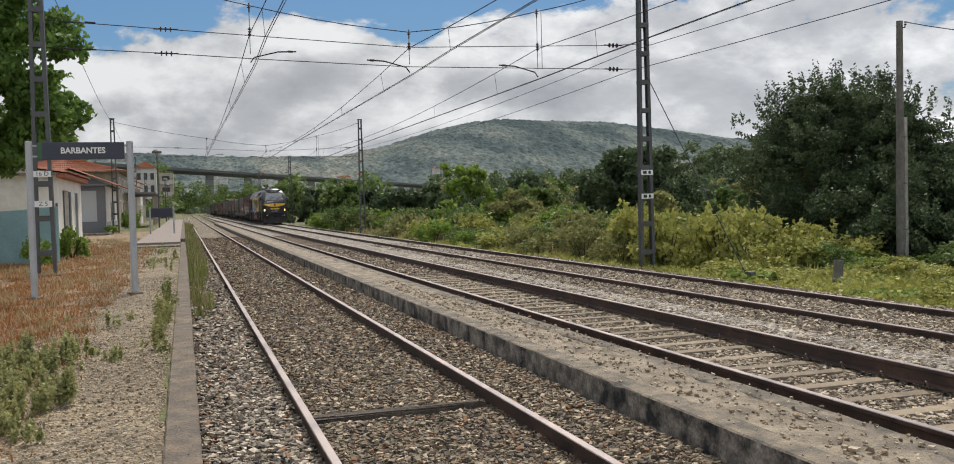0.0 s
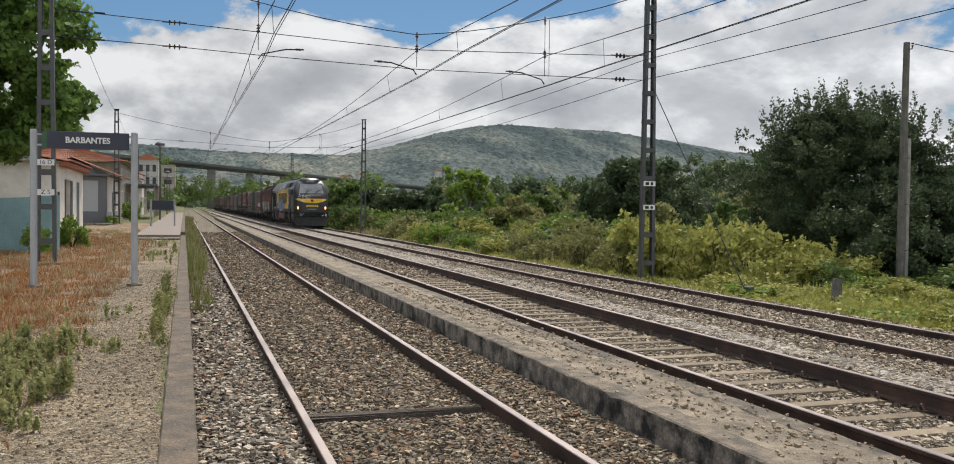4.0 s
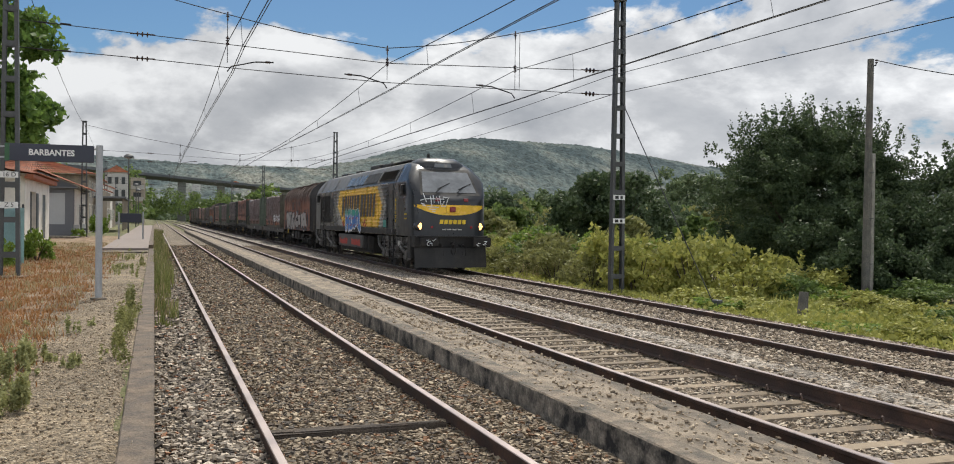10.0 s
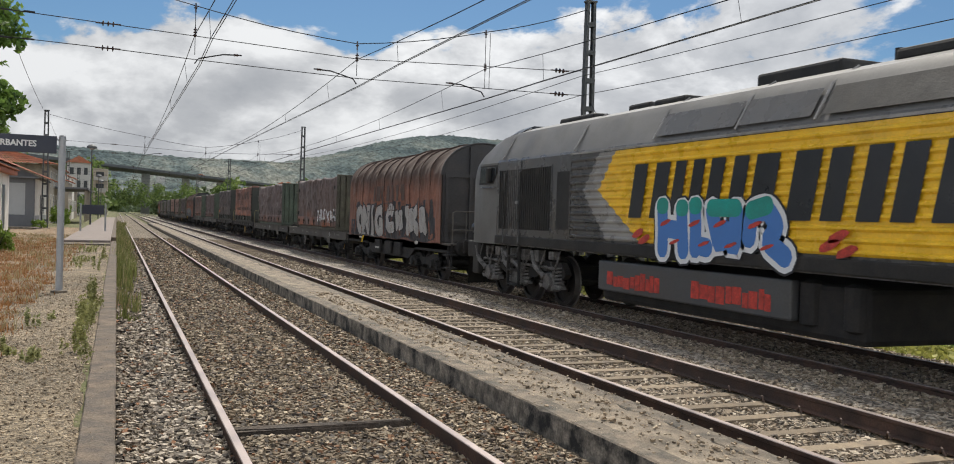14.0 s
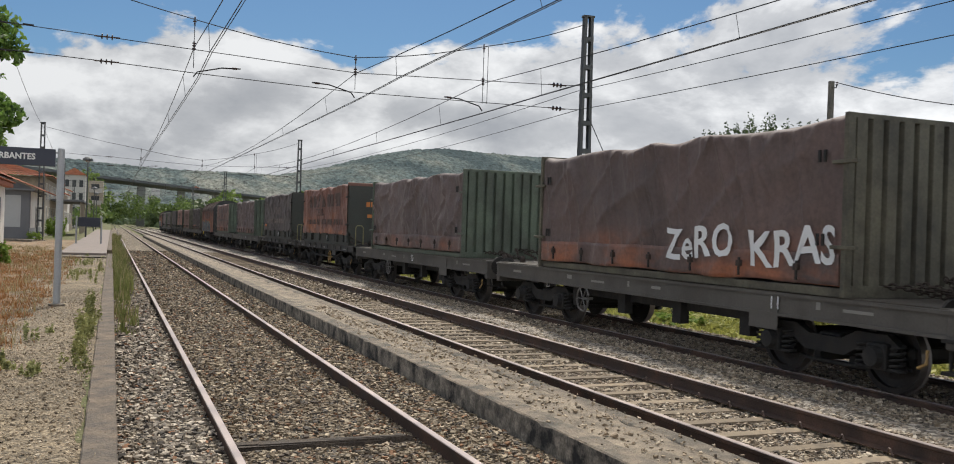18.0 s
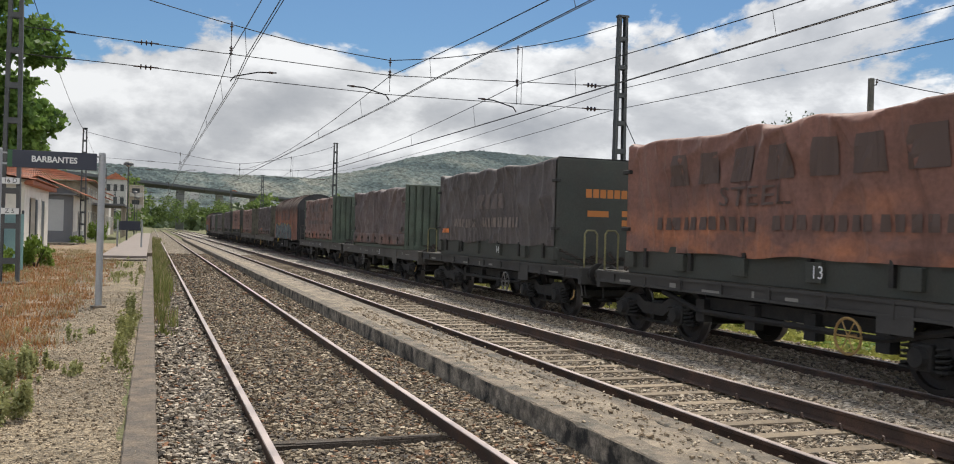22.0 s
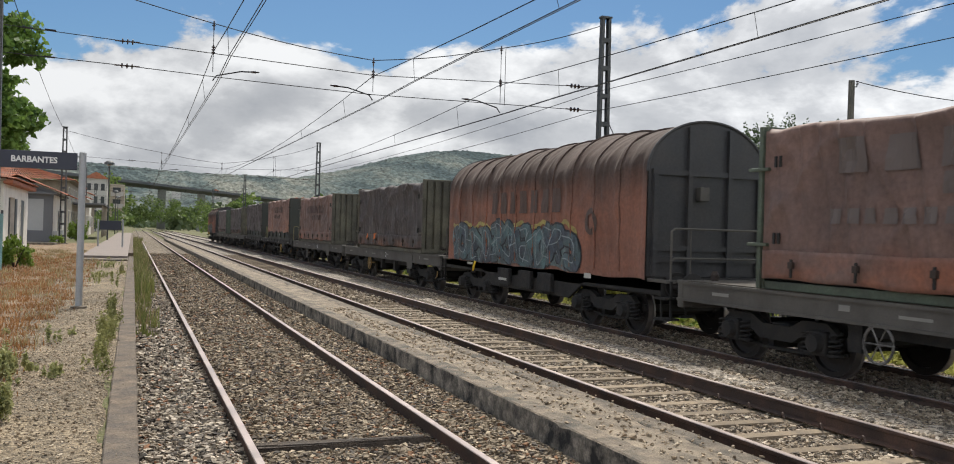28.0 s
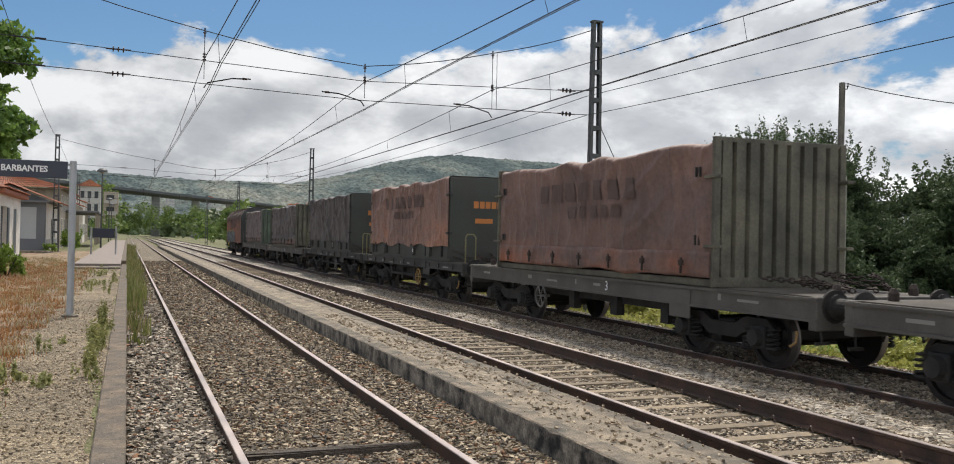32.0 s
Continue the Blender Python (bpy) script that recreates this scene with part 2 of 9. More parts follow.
def tube(bm, pts, r, n=6, cap=True):
    """A round bar along points."""
    pts = [Vector(p) for p in pts]
    rings = []
    for i, p in enumerate(pts):
        d = (pts[min(i + 1, len(pts) - 1)] - pts[max(i - 1, 0)]).normalized()
        a = d.cross(Vector((0, 0, 1)))
        a = a.normalized() if a.length > 1e-3 else Vector((1, 0, 0))
        b = d.cross(a)
        rr = r[i] if isinstance(r, (list, tuple)) else r
        rings.append([bm.verts.new(p + (a * math.cos(k * math.tau / n) + b * math.sin(k * math.tau / n)) * rr) for k in range(n)])
    for u, w in zip(rings, rings[1:]):
        for k in range(n):
            bm.faces.new((u[k], u[(k + 1) % n], w[(k + 1) % n], w[k]))
    if cap:
        bm.faces.new(rings[0][::-1])
        bm.faces.new(rings[-1])
    return bm


def rod(pts, r, n=6):
    return tube(B(), pts, r, n)


def lathe(bm, prof, axis="z", n=20, at=(0, 0, 0), mi=0):
    """Turns a profile of (radius, height) about an axis."""
    rings = []
    for r, h in prof:
        ring = []
        for k in range(n):
            c, s = r * math.cos(k * math.tau / n), r * math.sin(k * math.tau / n)
            p = {"z": (c, s, h), "x": (h, c, s), "y": (s, h, c)}[axis]
            ring.append(bm.verts.new((p[0] + at[0], p[1] + at[1], p[2] + at[2])))
        rings.append(ring)
    for u, w in zip(rings, rings[1:]):
        for k in range(n):
            bm.faces.new((u[k], u[(k + 1) % n], w[(k + 1) % n], w[k])).material_index = mi
    if prof[0][0] > 1e-4:
        bm.faces.new(rings[0][::-1]).material_index = mi
    if prof[-1][0] > 1e-4:
        bm.faces.new(rings[-1]).material_index = mi
    return bm


def extrude_y(bm, prof, y0, y1, closed=True, caps=True):
    """A profile of (x, z) points swept along y."""
    a = [bm.verts.new((x, y0, z)) for x, z in prof]
    b = [bm.verts.new((x, y1, z)) for x, z in prof]
    n = len(prof)
    for k in range(n if closed else n - 1):
        bm.faces.new((a[k], b[k], b[(k + 1) % n], a[(k + 1) % n]))
    if caps and closed:
        bm.faces.new(a)
        bm.faces.new(b[::-1])
    return bm


def plate(bm, pts, thick=0.0, mi=0):
    """A flat polygon, with thickness along its normal if given."""
    vs = [bm.verts.new(p) for p in pts]
    f = bm.faces.new(vs)
    f.material_index = mi
    if thick:
        f.normal_update()
        r = bmesh.ops.extrude_face_region(bm, geom=[f])
        nv = [e for e in r["geom"] if isinstance(e, bmesh.types.BMVert)]
        off = f.normal * thick
        for v in nv:
            v.co += off
    return bm


def from_arrays(name, verts, faces, mats, mat_index=None, smooth=False):
    """A mesh from numpy arrays; all faces have the same number of corners."""
    me = bpy.data.meshes.new(name)
    k = faces.shape[1]
    me.vertices.add(len(verts))
    me.vertices.foreach_set("co", np.ascontiguousarray(verts, np.float32).ravel())
    me.loops.add(faces.size)
    me.loops.foreach_set("vertex_index", np.ascontiguousarray(faces, np.int32).ravel())
    me.polygons.add(len(faces))
    me.polygons.foreach_set("loop_start", np.arange(0, faces.size, k, dtype=np.int32))
    if mat_index is not None:
        me.polygons.foreach_set("material_index", np.ascontiguousarray(mat_index, np.int32))
    me.polygons.foreach_set("use_smooth", np.full(len(faces), smooth))
    me.update(calc_edges=True)
    for one in mats if isinstance(mats, (list, tuple)) else [mats]:
        me.materials.append(one)
    return me


def text_mesh(words, size, mat, depth=0.003, align="CENTER", squash=1.0, bold=0.0):
    """Lettering in the built-in font, as a mesh in the xz plane facing -y."""
    cu = bpy.data.curves.new("lettering", "FONT")
    cu.body, cu.size, cu.align_x, cu.align_y, cu.extrude = words, size, align, "CENTER", depth
    cu.resolution_u, cu.offset = 3, bold
    ob = bpy.data.objects.new("lettering", cu)
    scene.collection.objects.link(ob)
    me = bpy.data.meshes.new_from_object(ob.evaluated_get(bpy.context.evaluated_depsgraph_get()))
    bpy.data.objects.remove(ob)
    me.transform(Matrix.Rotation(math.pi / 2, 4, "X") @ Matrix.Diagonal((squash, 1, 1, 1)))
    me.materials.clear()
    me.materials.append(mat)
    return me

# ---- materials of the place ----
def ballast_material(name, tint, cell=19.0, lo=0.10, hi=0.42):
    """Crushed stone: each cell a stone with its own grey, edges sunk."""
    m = bpy.data.materials.new(name)
    m.use_nodes = True
    nt = m.node_tree
    N, L = nt.nodes.new, nt.links.new
    p = nt.nodes["Principled BSDF"]
    p.inputs["Roughness"].default_value = 0.9
    co = N("ShaderNodeTexCoord")
    warp = N("ShaderNodeTexNoise")
    warp.inputs["Scale"].default_value = 9.0
    L(co.outputs["Object"], warp.inputs["Vector"])
    mixv = N("ShaderNodeMix")
    mixv.data_type = "VECTOR"
    mixv.inputs["Factor"].default_value = 0.06
    L(co.outputs["Object"], mixv.inputs["A"])
    L(warp.outputs["Color"], mixv.inputs["B"])
    vor = N("ShaderNodeTexVoronoi")
    vor.inputs["Scale"].default_value = cell
    L(mixv.outputs["Result"], vor.inputs["Vector"])
    bw = N("ShaderNodeSeparateColor")
    L(vor.outputs["Color"], bw.inputs[0])
    ramp = N("ShaderNodeValToRGB")
    ramp.color_ramp.elements[0].color = (lo * tint[0], lo * tint[1], lo * tint[2], 1)
    ramp.color_ramp.elements[1].color = (hi * tint[0], hi * tint[1], hi * tint[2], 1)
    e = ramp.color_ramp.elements.new(0.55)
    mid = (lo + hi) * 0.5
    e.color = (mid * tint[0] * 1.04, mid * tint[1], mid * tint[2] * 0.93, 1)
    L(bw.outputs[0], ramp.inputs[0])
    big = N("ShaderNodeTexNoise")
    big.inputs["Scale"].default_value, big.inputs["Detail"].default_value, big.inputs["Roughness"].default_value = 0.9, 9.0, 0.82
    L(co.outputs["Object"], big.inputs["Vector"])
    mr = N("ShaderNodeMapRange")
    mr.inputs["From Min"].default_value, mr.inputs["From Max"].default_value = 0.3, 0.7
    mr.inputs["To Min"].default_value, mr.inputs["To Max"].default_value = 0.4, 1.45
    L(big.outputs["Fac"], mr.inputs["Value"])
    hsv = N("ShaderNodeHueSaturation")
    L(ramp.outputs[0], hsv.inputs["Color"])
    L(mr.outputs[0], hsv.inputs["Value"])
    L(hsv.outputs[0], p.inputs["Base Color"])
    b = N("ShaderNodeBump")
    b.inputs["Strength"].default_value, b.inputs["Distance"].default_value = 0.9, 0.03
    b.invert = True
    L(vor.outputs["Distance"], b.inputs["Height"])
    L(b.outputs[0], p.inputs["Normal"])
    return m


M_ballast = ballast_material("ballast", (1.0, 0.82, 0.60), 24.0, 0.05, 0.34)
M_ballast_grey = ballast_material("grey_ballast", (1.0, 0.89, 0.76), 24.0, 0.04, 0.52)
M_lichen = material("lichen_concrete", (0.25, 0.22, 0.18), 0.95, vary=0.5, scale=7, fine=38, bump=0.6, bump_size=0.008, stain=(0.018, 0.018, 0.018), stain_amount=1.0, stain_scale=4.2, stretch=(1.0, 0.8, 0.8))
M_path = ballast_material("path_gravel", (1.0, 0.80, 0.55), 42.0, 0.10, 0.42)
M_concrete = material("concrete", (0.225, 0.182, 0.135), 0.92, vary=0.45, scale=5, fine=55, bump=0.9, bump_size=0.012, stain=(0.085, 0.078, 0.065), stain_amount=0.9, stain_scale=3.4)
M_kerb = material("kerb_concrete", (0.155, 0.117, 0.084), 0.92, vary=0.5, scale=5, fine=45, bump=0.9, bump_size=0.012, stain=(0.10, 0.085, 0.07), stain_amount=0.8, stain_scale=2.6)
M_rail = material("rail_rust", (0.055, 0.036, 0.03), 0.7, 0.2, vary=0.35, scale=3, fine=50, stain=(0.11, 0.06, 0.04), stain_amount=0.6)
M_rail_top = material("rail_steel", (0.34, 0.285, 0.265), 0.5, 0.6, vary=0.12, scale=2, fine=30, bump=0.05)
M_sleeper = material("sleeper_concrete", (0.28, 0.22, 0.15), 0.9, vary=0.25, scale=5, fine=60, stain=(0.17, 0.135, 0.1), stain_amount=0.8, stain_scale=3, per_object=0.25)
M_tie = material("tie_wood", (0.07, 0.054, 0.042), 0.9, vary=0.45, scale=4, fine=40, bump=0.8, bump_size=0.02, stain=(0.11, 0.09, 0.07), stain_amount=0.5)
M_meadow = material("meadow", (0.11, 0.12, 0.045), 0.95, vary=0.4, scale=0.3, fine=8, bump=0.8, bump_size=0.1, stain=(0.2, 0.17, 0.08), stain_amount=0.7, stain_scale=0.12)
M_dry = material("dry_ground", (0.22, 0.135, 0.07), 0.95, vary=0.35, scale=1.7, fine=45, bump=0.8, bump_size=0.03, stain=(0.29, 0.235, 0.16), stain_amount=0.8, stain_scale=0.9)
M_steel = material("galvanised_steel", (0.09, 0.094, 0.096), 0.6, 0.55, vary=0.2, scale=5, fine=40, stain=(0.09, 0.085, 0.08), stain_amount=0.5)
M_wire = plain("wire", (0.035, 0.035, 0.038), 0.5, 0.5)

# ---- ground and track beds ----
RAIL_X = (1.78, 6.06, 9.89)
Z3 = -0.04


def rough_sheet(name, x0, x1, y0, y1, z, step, amp, mat, label, category="ground", edge=None):
    nx, ny = max(2, int((x1 - x0) / step) + 1), max(2, int((y1 - y0) / (step * 2)) + 1)
    xs = np.linspace(x0, x1, nx)
    ys = y0 + (y1 - y0) * np.linspace(0, 1, ny) ** 1.6
    gx, gy = np.meshgrid(xs, ys)
    rng = np.random.default_rng(len(name))
    gz = z + amp * (rng.random(gx.shape) - 0.5) * 2
    if edge is not None:
        gz += edge(gx, gy)
    v = np.stack([gx, gy, gz], -1).reshape(-1, 3)
    i = np.arange(ny - 1)[:, None] * nx + np.arange(nx - 1)[None, :]
    f = np.stack([i, i + 1, i + 1 + nx, i + nx], -1).reshape(-1, 4)
    return solid(name, from_arrays(name, v, f, mat, smooth=True), None, label, category, kind="structure")


def make_ground():
    xs = np.r_[-3500, -1200, -400, -120, -60, -30, -15, -8, -4, -0.1, 0.0, 12.0, 12.9, 16, 22, 30, 45, 70, 130, 400, 1200, 4500]
    ys = np.r_[-800, -200, -60, -20, 0, 20, 40, 70, 110, 160, 240, 400, 700, 1200, 2500, 5000]
    gx, gy = np.meshgrid(xs, ys)
    gz = np.where(gx < -0.05, 0.2, np.where(gx < 12.5, -0.42, -0.42 - np.clip((gx - 13) / 60, 0, 1) * 2.2))
    v = np.stack([gx, gy, gz], -1).reshape(-1, 3)
    nx = len(xs)
    i = np.arange(len(ys) - 1)[:, None] * nx + np.arange(nx - 1)[None, :]
    f = np.stack([i, i + 1, i + 1 + nx, i + nx], -1).reshape(-1, 4)
    solid("ground", from_arrays("ground", v, f, M_meadow), None, "grassy ground running out to the hills", "ground", kind="structure")


make_ground()
rough_sheet("ballast_bed_1", 0.03, 3.62, -12, 260, -0.15, 0.12, 0.015, M_ballast, "brown-grey crushed stone of the near track bed", "ballast")
rough_sheet("ballast_bed_2", 4.7, 7.6, -12, 260, -0.235, 0.12, 0.015, M_ballast_grey, "grey crushed stone of the middle track bed", "ballast")
rough_sheet("ballast_bed_3", 7.5, 12.6, -12, 260, -0.17, 0.12, 0.02, M_ballast_grey, "grey crushed stone of the far track bed", "ballast",
            edge=lambda x, y: -np.clip((x - 11.4) / 1.2, 0, 1) * 0.32 + np.exp(-((x - 7.9) / 0.35) ** 2) * 0.05)
rough_sheet("path_gravel", -1.9, -0.19, -8, 41, 0.235, 0.05, 0.006, M_path, "pale trodden gravel of the low platform", "platform",
            edge=lambda x, y: -0.07 * np.clip((x + 0.27 + 0.02 * np.sin(y * 2.1) + 0.02 * np.sin(y * 5.3)) / 0.05, 0, 1) * (0.55 + 0.45 * np.sin(y * 0.9)))
rough_sheet("dry_ground", -9.0, -1.75, -8, 75, 0.225, 0.2, 0.02, M_dry, "dry brown ground beside the platform", "ground")

RAIL_PROF = [(-0.07, -0.172), (0.07, -0.172), (0.07, -0.16), (0.012, -0.14), (0.012, -0.05), (0.036, -0.035), (0.036, -0.006), (-0.036, -0.006), (-0.036, -0.035), (-0.012, -0.05), (-0.012, -0.14), (-0.07, -0.16)]
HEAD_PROF = [(-0.034, -0.006), (0.034, -0.006), (0.03, 0.0), (-0.03, 0.0)]


def make_track(n, x, z, label):
    track = thing("track_%d" % n, label, "railway track", pose(x, 0, z), kind="structure")
    for s in (-0.87, 0.87):
        rail = part("rail", extrude_y(B(), [(s + a, b) for a, b in RAIL_PROF], -15, 420), M_rail, track, "rusty steel rail")
        part("running_surface", extrude_y(B(), [(s + a, b) for a, b in HEAD_PROF], -15, 420), M_rail_top, rail, "bright worn rail head")
    return track


tracks = [make_track(1, RAIL_X[0], 0, "station track with rusty rails on crushed stone"),
          make_track(2, RAIL_X[1], 0, "main track on pale concrete sleepers"),
          make_track(3, RAIL_X[2], Z3, "through track with dark rails on grey ballast")]


def make_sleepers():
    bm = B()
    prof = [(-0.12, -0.2), (0.12, -0.2), (0.085, 0.0), (-0.085, 0.0)]
    extrude_y(bm, prof, -1.3, 1.3)
    me = finish(bm, "sleeper", M_sleeper)
    me.transform(Matrix.Rotation(math.pi / 2, 4, "Z"))
    rng = random.Random(5)
    for k in range(-4, 100):
        ob = new("sleeper", me)
        ob.parent = tracks[1]
        ob.matrix_basis = pose(rng.uniform(-0.03, 0.03), 6.48 + 0.6 * k, -0.194 + rng.uniform(-0.014, 0.004), 0, 0, rng.uniform(-1.2, 1.2))
    tie = B()
    for a, b, c in ((-0.78, 0.5, -0.055), (-0.6, 0.8, 0.0), (-0.8, 0.76, 0.06)):
        box(tie, a, c - 0.03, -0.14, b, c + 0.028, 0.0, 0.012)
    for v in tie.verts:
        v.co += Vector((0, rng.uniform(-0.018, 0.018), rng.uniform(-0.012, 0.008)))
    tme = finish(tie, "wooden_tie", M_tie)
    for y in (5.55, 8.02, 12.3, 17.0):
        ob = new("wooden_tie", tme)
        ob.parent = tracks[0]
        ob.matrix_basis = pose(0, y, -0.10 if y < 10 else -0.135, 0, 0, rng.uniform(-1.5, 1.5))
        ob["label"] = "split dark wooden tie half buried in stones"
    clip = B()
    for s in (-0.98, -0.76, 0.76, 0.98):
        tube(clip, [(s - 0.03, -0.06, 0.0), (s - 0.02, -0.02, 0.05), (s + 0.02, 0.03, 0.05), (s + 0.03, 0.06, 0.0)], 0.012, 5)
    cme = finish(clip, "rail_clips", M_rail)
    for k in range(-2, 50):
        ob = new("rail_clips", cme)
        ob.parent = tracks[1]
        ob.matrix_basis = pose(0, 6.48 + 0.6 * k, -0.17)
    for k in range(-2, 45):
        ob = new("rail_clips", cme)
        ob.parent = tracks[2]
        ob.matrix_basis = pose(0, 6.2 + 0.6 * k, -0.16)


make_sleepers()


# ---- platforms ----
def worn_bar(x0, x1, y0, y1, z0, z1, step, rng):
    """A long concrete bar with chipped, uneven upper edges."""
    bm, rings = B(), []
    n = max(2, int((y1 - y0) / step) + 1)
    for i in range(n):
        y = y0 + (y1 - y0) * i / (n - 1)
        j = lambda a: a * (0.6 * noise.noise(Vector((y * 2.3, a * 900, x0))) + noise.noise(Vector((y * 7.1, a * 700, x1))))
        c = 0.012 + 0.07 * max(0.0, noise.noise(Vector((y * 4.1, 4.0, x0))) - 0.3)
        d = 0.012 + 0.08 * max(0.0, noise.noise(Vector((y * 4.7, 9.0, x1))) - 0.3)
        prof = [(x0 + j(0.006), z0), (x0 + j(0.009), z1 - d), (x0 + d + j(0.004), z1 + j(0.003)), ((x0 + x1) / 2, z1 + j(0.003)), (x1 - c + j(0.004), z1 + j(0.003)), (x1 + j(0.008), z1 - c), (x1 + j(0.006), z0)]
        rings.append([bm.verts.new((x, y, z)) for x, z in prof])
    k = len(rings[0])
    for u, w in zip(rings, rings[1:]):
        for i in range(k):
            bm.faces.new((u[i], w[i], w[(i + 1) % k], u[(i + 1) % k])).material_index = int(i == 0)
    bm.faces.new(rings[0])
    bm.faces.new(rings[-1][::-1])
    bmesh.ops.recalc_face_normals(bm, faces=bm.faces)
    return bm


def slab_row(parent, x0, x1, y0, y1, z0, z1, mat, name, length, rng):
    y = y0
    while y < y1:
        l = length * rng.uniform(0.9, 1.1)
        part(name, worn_bar(x0, x1, y + 0.001, min(y + l, y1) - 0.001, z0, z1, 0.09 if y < 25 else 0.5, rng), mat, parent)
        y += l


def make_platforms():
    rng = random.Random(3)
    near = thing("platform_edge", "worn concrete kerb along the low platform", "kerb", kind="structure")
    slab_row(near, -0.2, 0.03, -8, 46, -0.25, 0.25, [M_kerb, M_kerb], "kerb_stone", 2.9, rng)
    island = thing("island_platform", "low stained concrete platform between two tracks", "platform", kind="structure")
    slab_row(island, 3.6, 3.84, -8, 120, -0.3, 0.1, [M_concrete, M_lichen], "kerb_stone", 4.2, rng)
    slab_row(island, 4.5, 4.74, -8, 120, -0.3, 0.05, [M_concrete, M_concrete], "edge_slab", 5.0, rng)
    ys = -8 + 128 * np.linspace(0, 1, 900) ** 1.8
    gx, gy = np.meshgrid(np.linspace(3.82, 4.52, 9), ys)
    lump = np.array([0.035 * noise.noise(Vector((a * 3.0, b * 1.6, 2.0))) + 0.018 * noise.noise(Vector((a * 9.0, b * 7.0, 6.0))) for a, b in zip(gx.ravel(), gy.ravel())])
    i = np.arange(len(ys) - 1)[:, None] * 9 + np.arange(8)[None, :]
    part("fill", from_arrays("fill", np.stack([gx.ravel(), gy.ravel(), 0.045 + lump], -1), np.stack([i, i + 1, i + 10, i + 9], -1).reshape(-1, 4), M_sand, smooth=True), None, island, "sandy rubble fill")
    paved = thing("paved_platform", "pinkish paved station platform with a pale kerb", "platform", kind="structure")
    part("paving", bx(-2.1, 42.0, -0.2, -0.22, 150, 0.40, 0.02), M_paving, paved)
    part("edge", bx(-0.22, 46, -0.2, 0.0, 150, 0.42, 0.02), M_kerb, paved)
    part("step", bx(-2.1, 40.4, -0.2, -0.21, 42.0, 0.3, 0.03), M_concrete, paved, "sloping concrete end")


M_sand = material("sandy_rubble", (0.31, 0.255, 0.19), 0.95, vary=0.4, scale=4, fine=60, bump=0.9, bump_size=0.02, stain=(0.17, 0.14, 0.105), stain_amount=0.8, stain_scale=2.2)
M_paving = material("paving", (0.25, 0.21, 0.185), 0.9, vary=0.15, scale=2, fine=30, stain=(0.27, 0.22, 0.2), stain_amount=0.5)
make_platforms()

# ---- the goods train ----
def coat(name, base, rough, metal=0.0, dirt=(0.09, 0.075, 0.06), amount=0.5, spec=0.5):
    return material(name, base, rough, metal, vary=0.14, scale=2.0, fine=35, bump=0.08, bump_size=0.004, stain=dirt, stain_amount=amount, stain_scale=1.1, spec=spec)


M_loco = coat("charcoal_paint", (0.016, 0.019, 0.025), 0.36, dirt=(0.045, 0.044, 0.045), amount=0.25, spec=0.5)
M_loco_grey = coat("grey_paint", (0.062, 0.063, 0.066), 0.3, amount=0.35)
M_loco_roof = coat("roof_grey_paint", (0.135, 0.132, 0.127), 0.52, dirt=(0.07, 0.065, 0.06), amount=0.5)
M_yellow = coat("yellow_paint", (0.88, 0.53, 0.03), 0.3, dirt=(0.5, 0.32, 0.04), amount=0.3)
M_silver = coat("silver_grey_paint", (0.30, 0.29, 0.28), 0.3, amount=0.3)
M_black = material("black_grime", (0.014, 0.0135, 0.013), 0.65, 0.0, vary=0.4, scale=4, fine=40, stain=(0.034, 0.03, 0.026), stain_amount=0.7)
M_under = material("running_gear", (0.014, 0.013, 0.0125), 0.8, 0.0, vary=0.4, scale=5, fine=50, stain=(0.032, 0.027, 0.023), stain_amount=0.7, stain_scale=4)
M_wheel = material("wheel_steel", (0.035, 0.03, 0.028), 0.55, 0.6, vary=0.3, scale=6, fine=40)
M_gear = material("grey_gear", (0.19, 0.18, 0.17), 0.6, 0.3, vary=0.4, scale=6, fine=50, stain=(0.03, 0.027, 0.025), stain_amount=0.8, stain_scale=5)
M_tread = plain("wheel_tread", (0.20, 0.18, 0.17), 0.45, 0.7)
# grey base stands in for the sky reflected by the windscreen
M_glass = material("cab_glass", (0.2, 0.21, 0.22), 0.16, vary=0.2, scale=1.4, fine=6, bump=0, spec=0.7)
M_glass_dark = plain("side_glass", (0.02, 0.022, 0.025), 0.08)
M_lamp = plain("headlamp_glow", (1.0, 0.56, 0.17), 0.4, 0.0, 2.4)
M_red = plain("red_lens", (0.22, 0.015, 0.02), 0.25)
M_teal = coat("teal_paint", (0.01, 0.32, 0.27), 0.5, amount=0.2)
M_spray_white = plain("spray_white", (0.72, 0.73, 0.74), 0.6)
M_spray_blue = plain("spray_blue", (0.07, 0.20, 0.52), 0.6)
M_spray_red = material("spray_red", (0.45, 0.05, 0.035), 0.6, vary=0.4, scale=9, fine=40, bump=0)
M_spray_black = plain("spray_black", (0.02, 0.02, 0.025), 0.6)
M_mark = plain("painted_mark", (0.45, 0.44, 0.4), 0.7)
M_ymark = plain("yellow_mark", (0.72, 0.5, 0.03), 0.6)


def shade_by_angle(ob, degrees=35):
    ob.data.polygons.foreach_set("use_smooth", [True] * len(ob.data.polygons))
    ob.data.set_sharp_from_angle(angle=radians(degrees))
    return ob


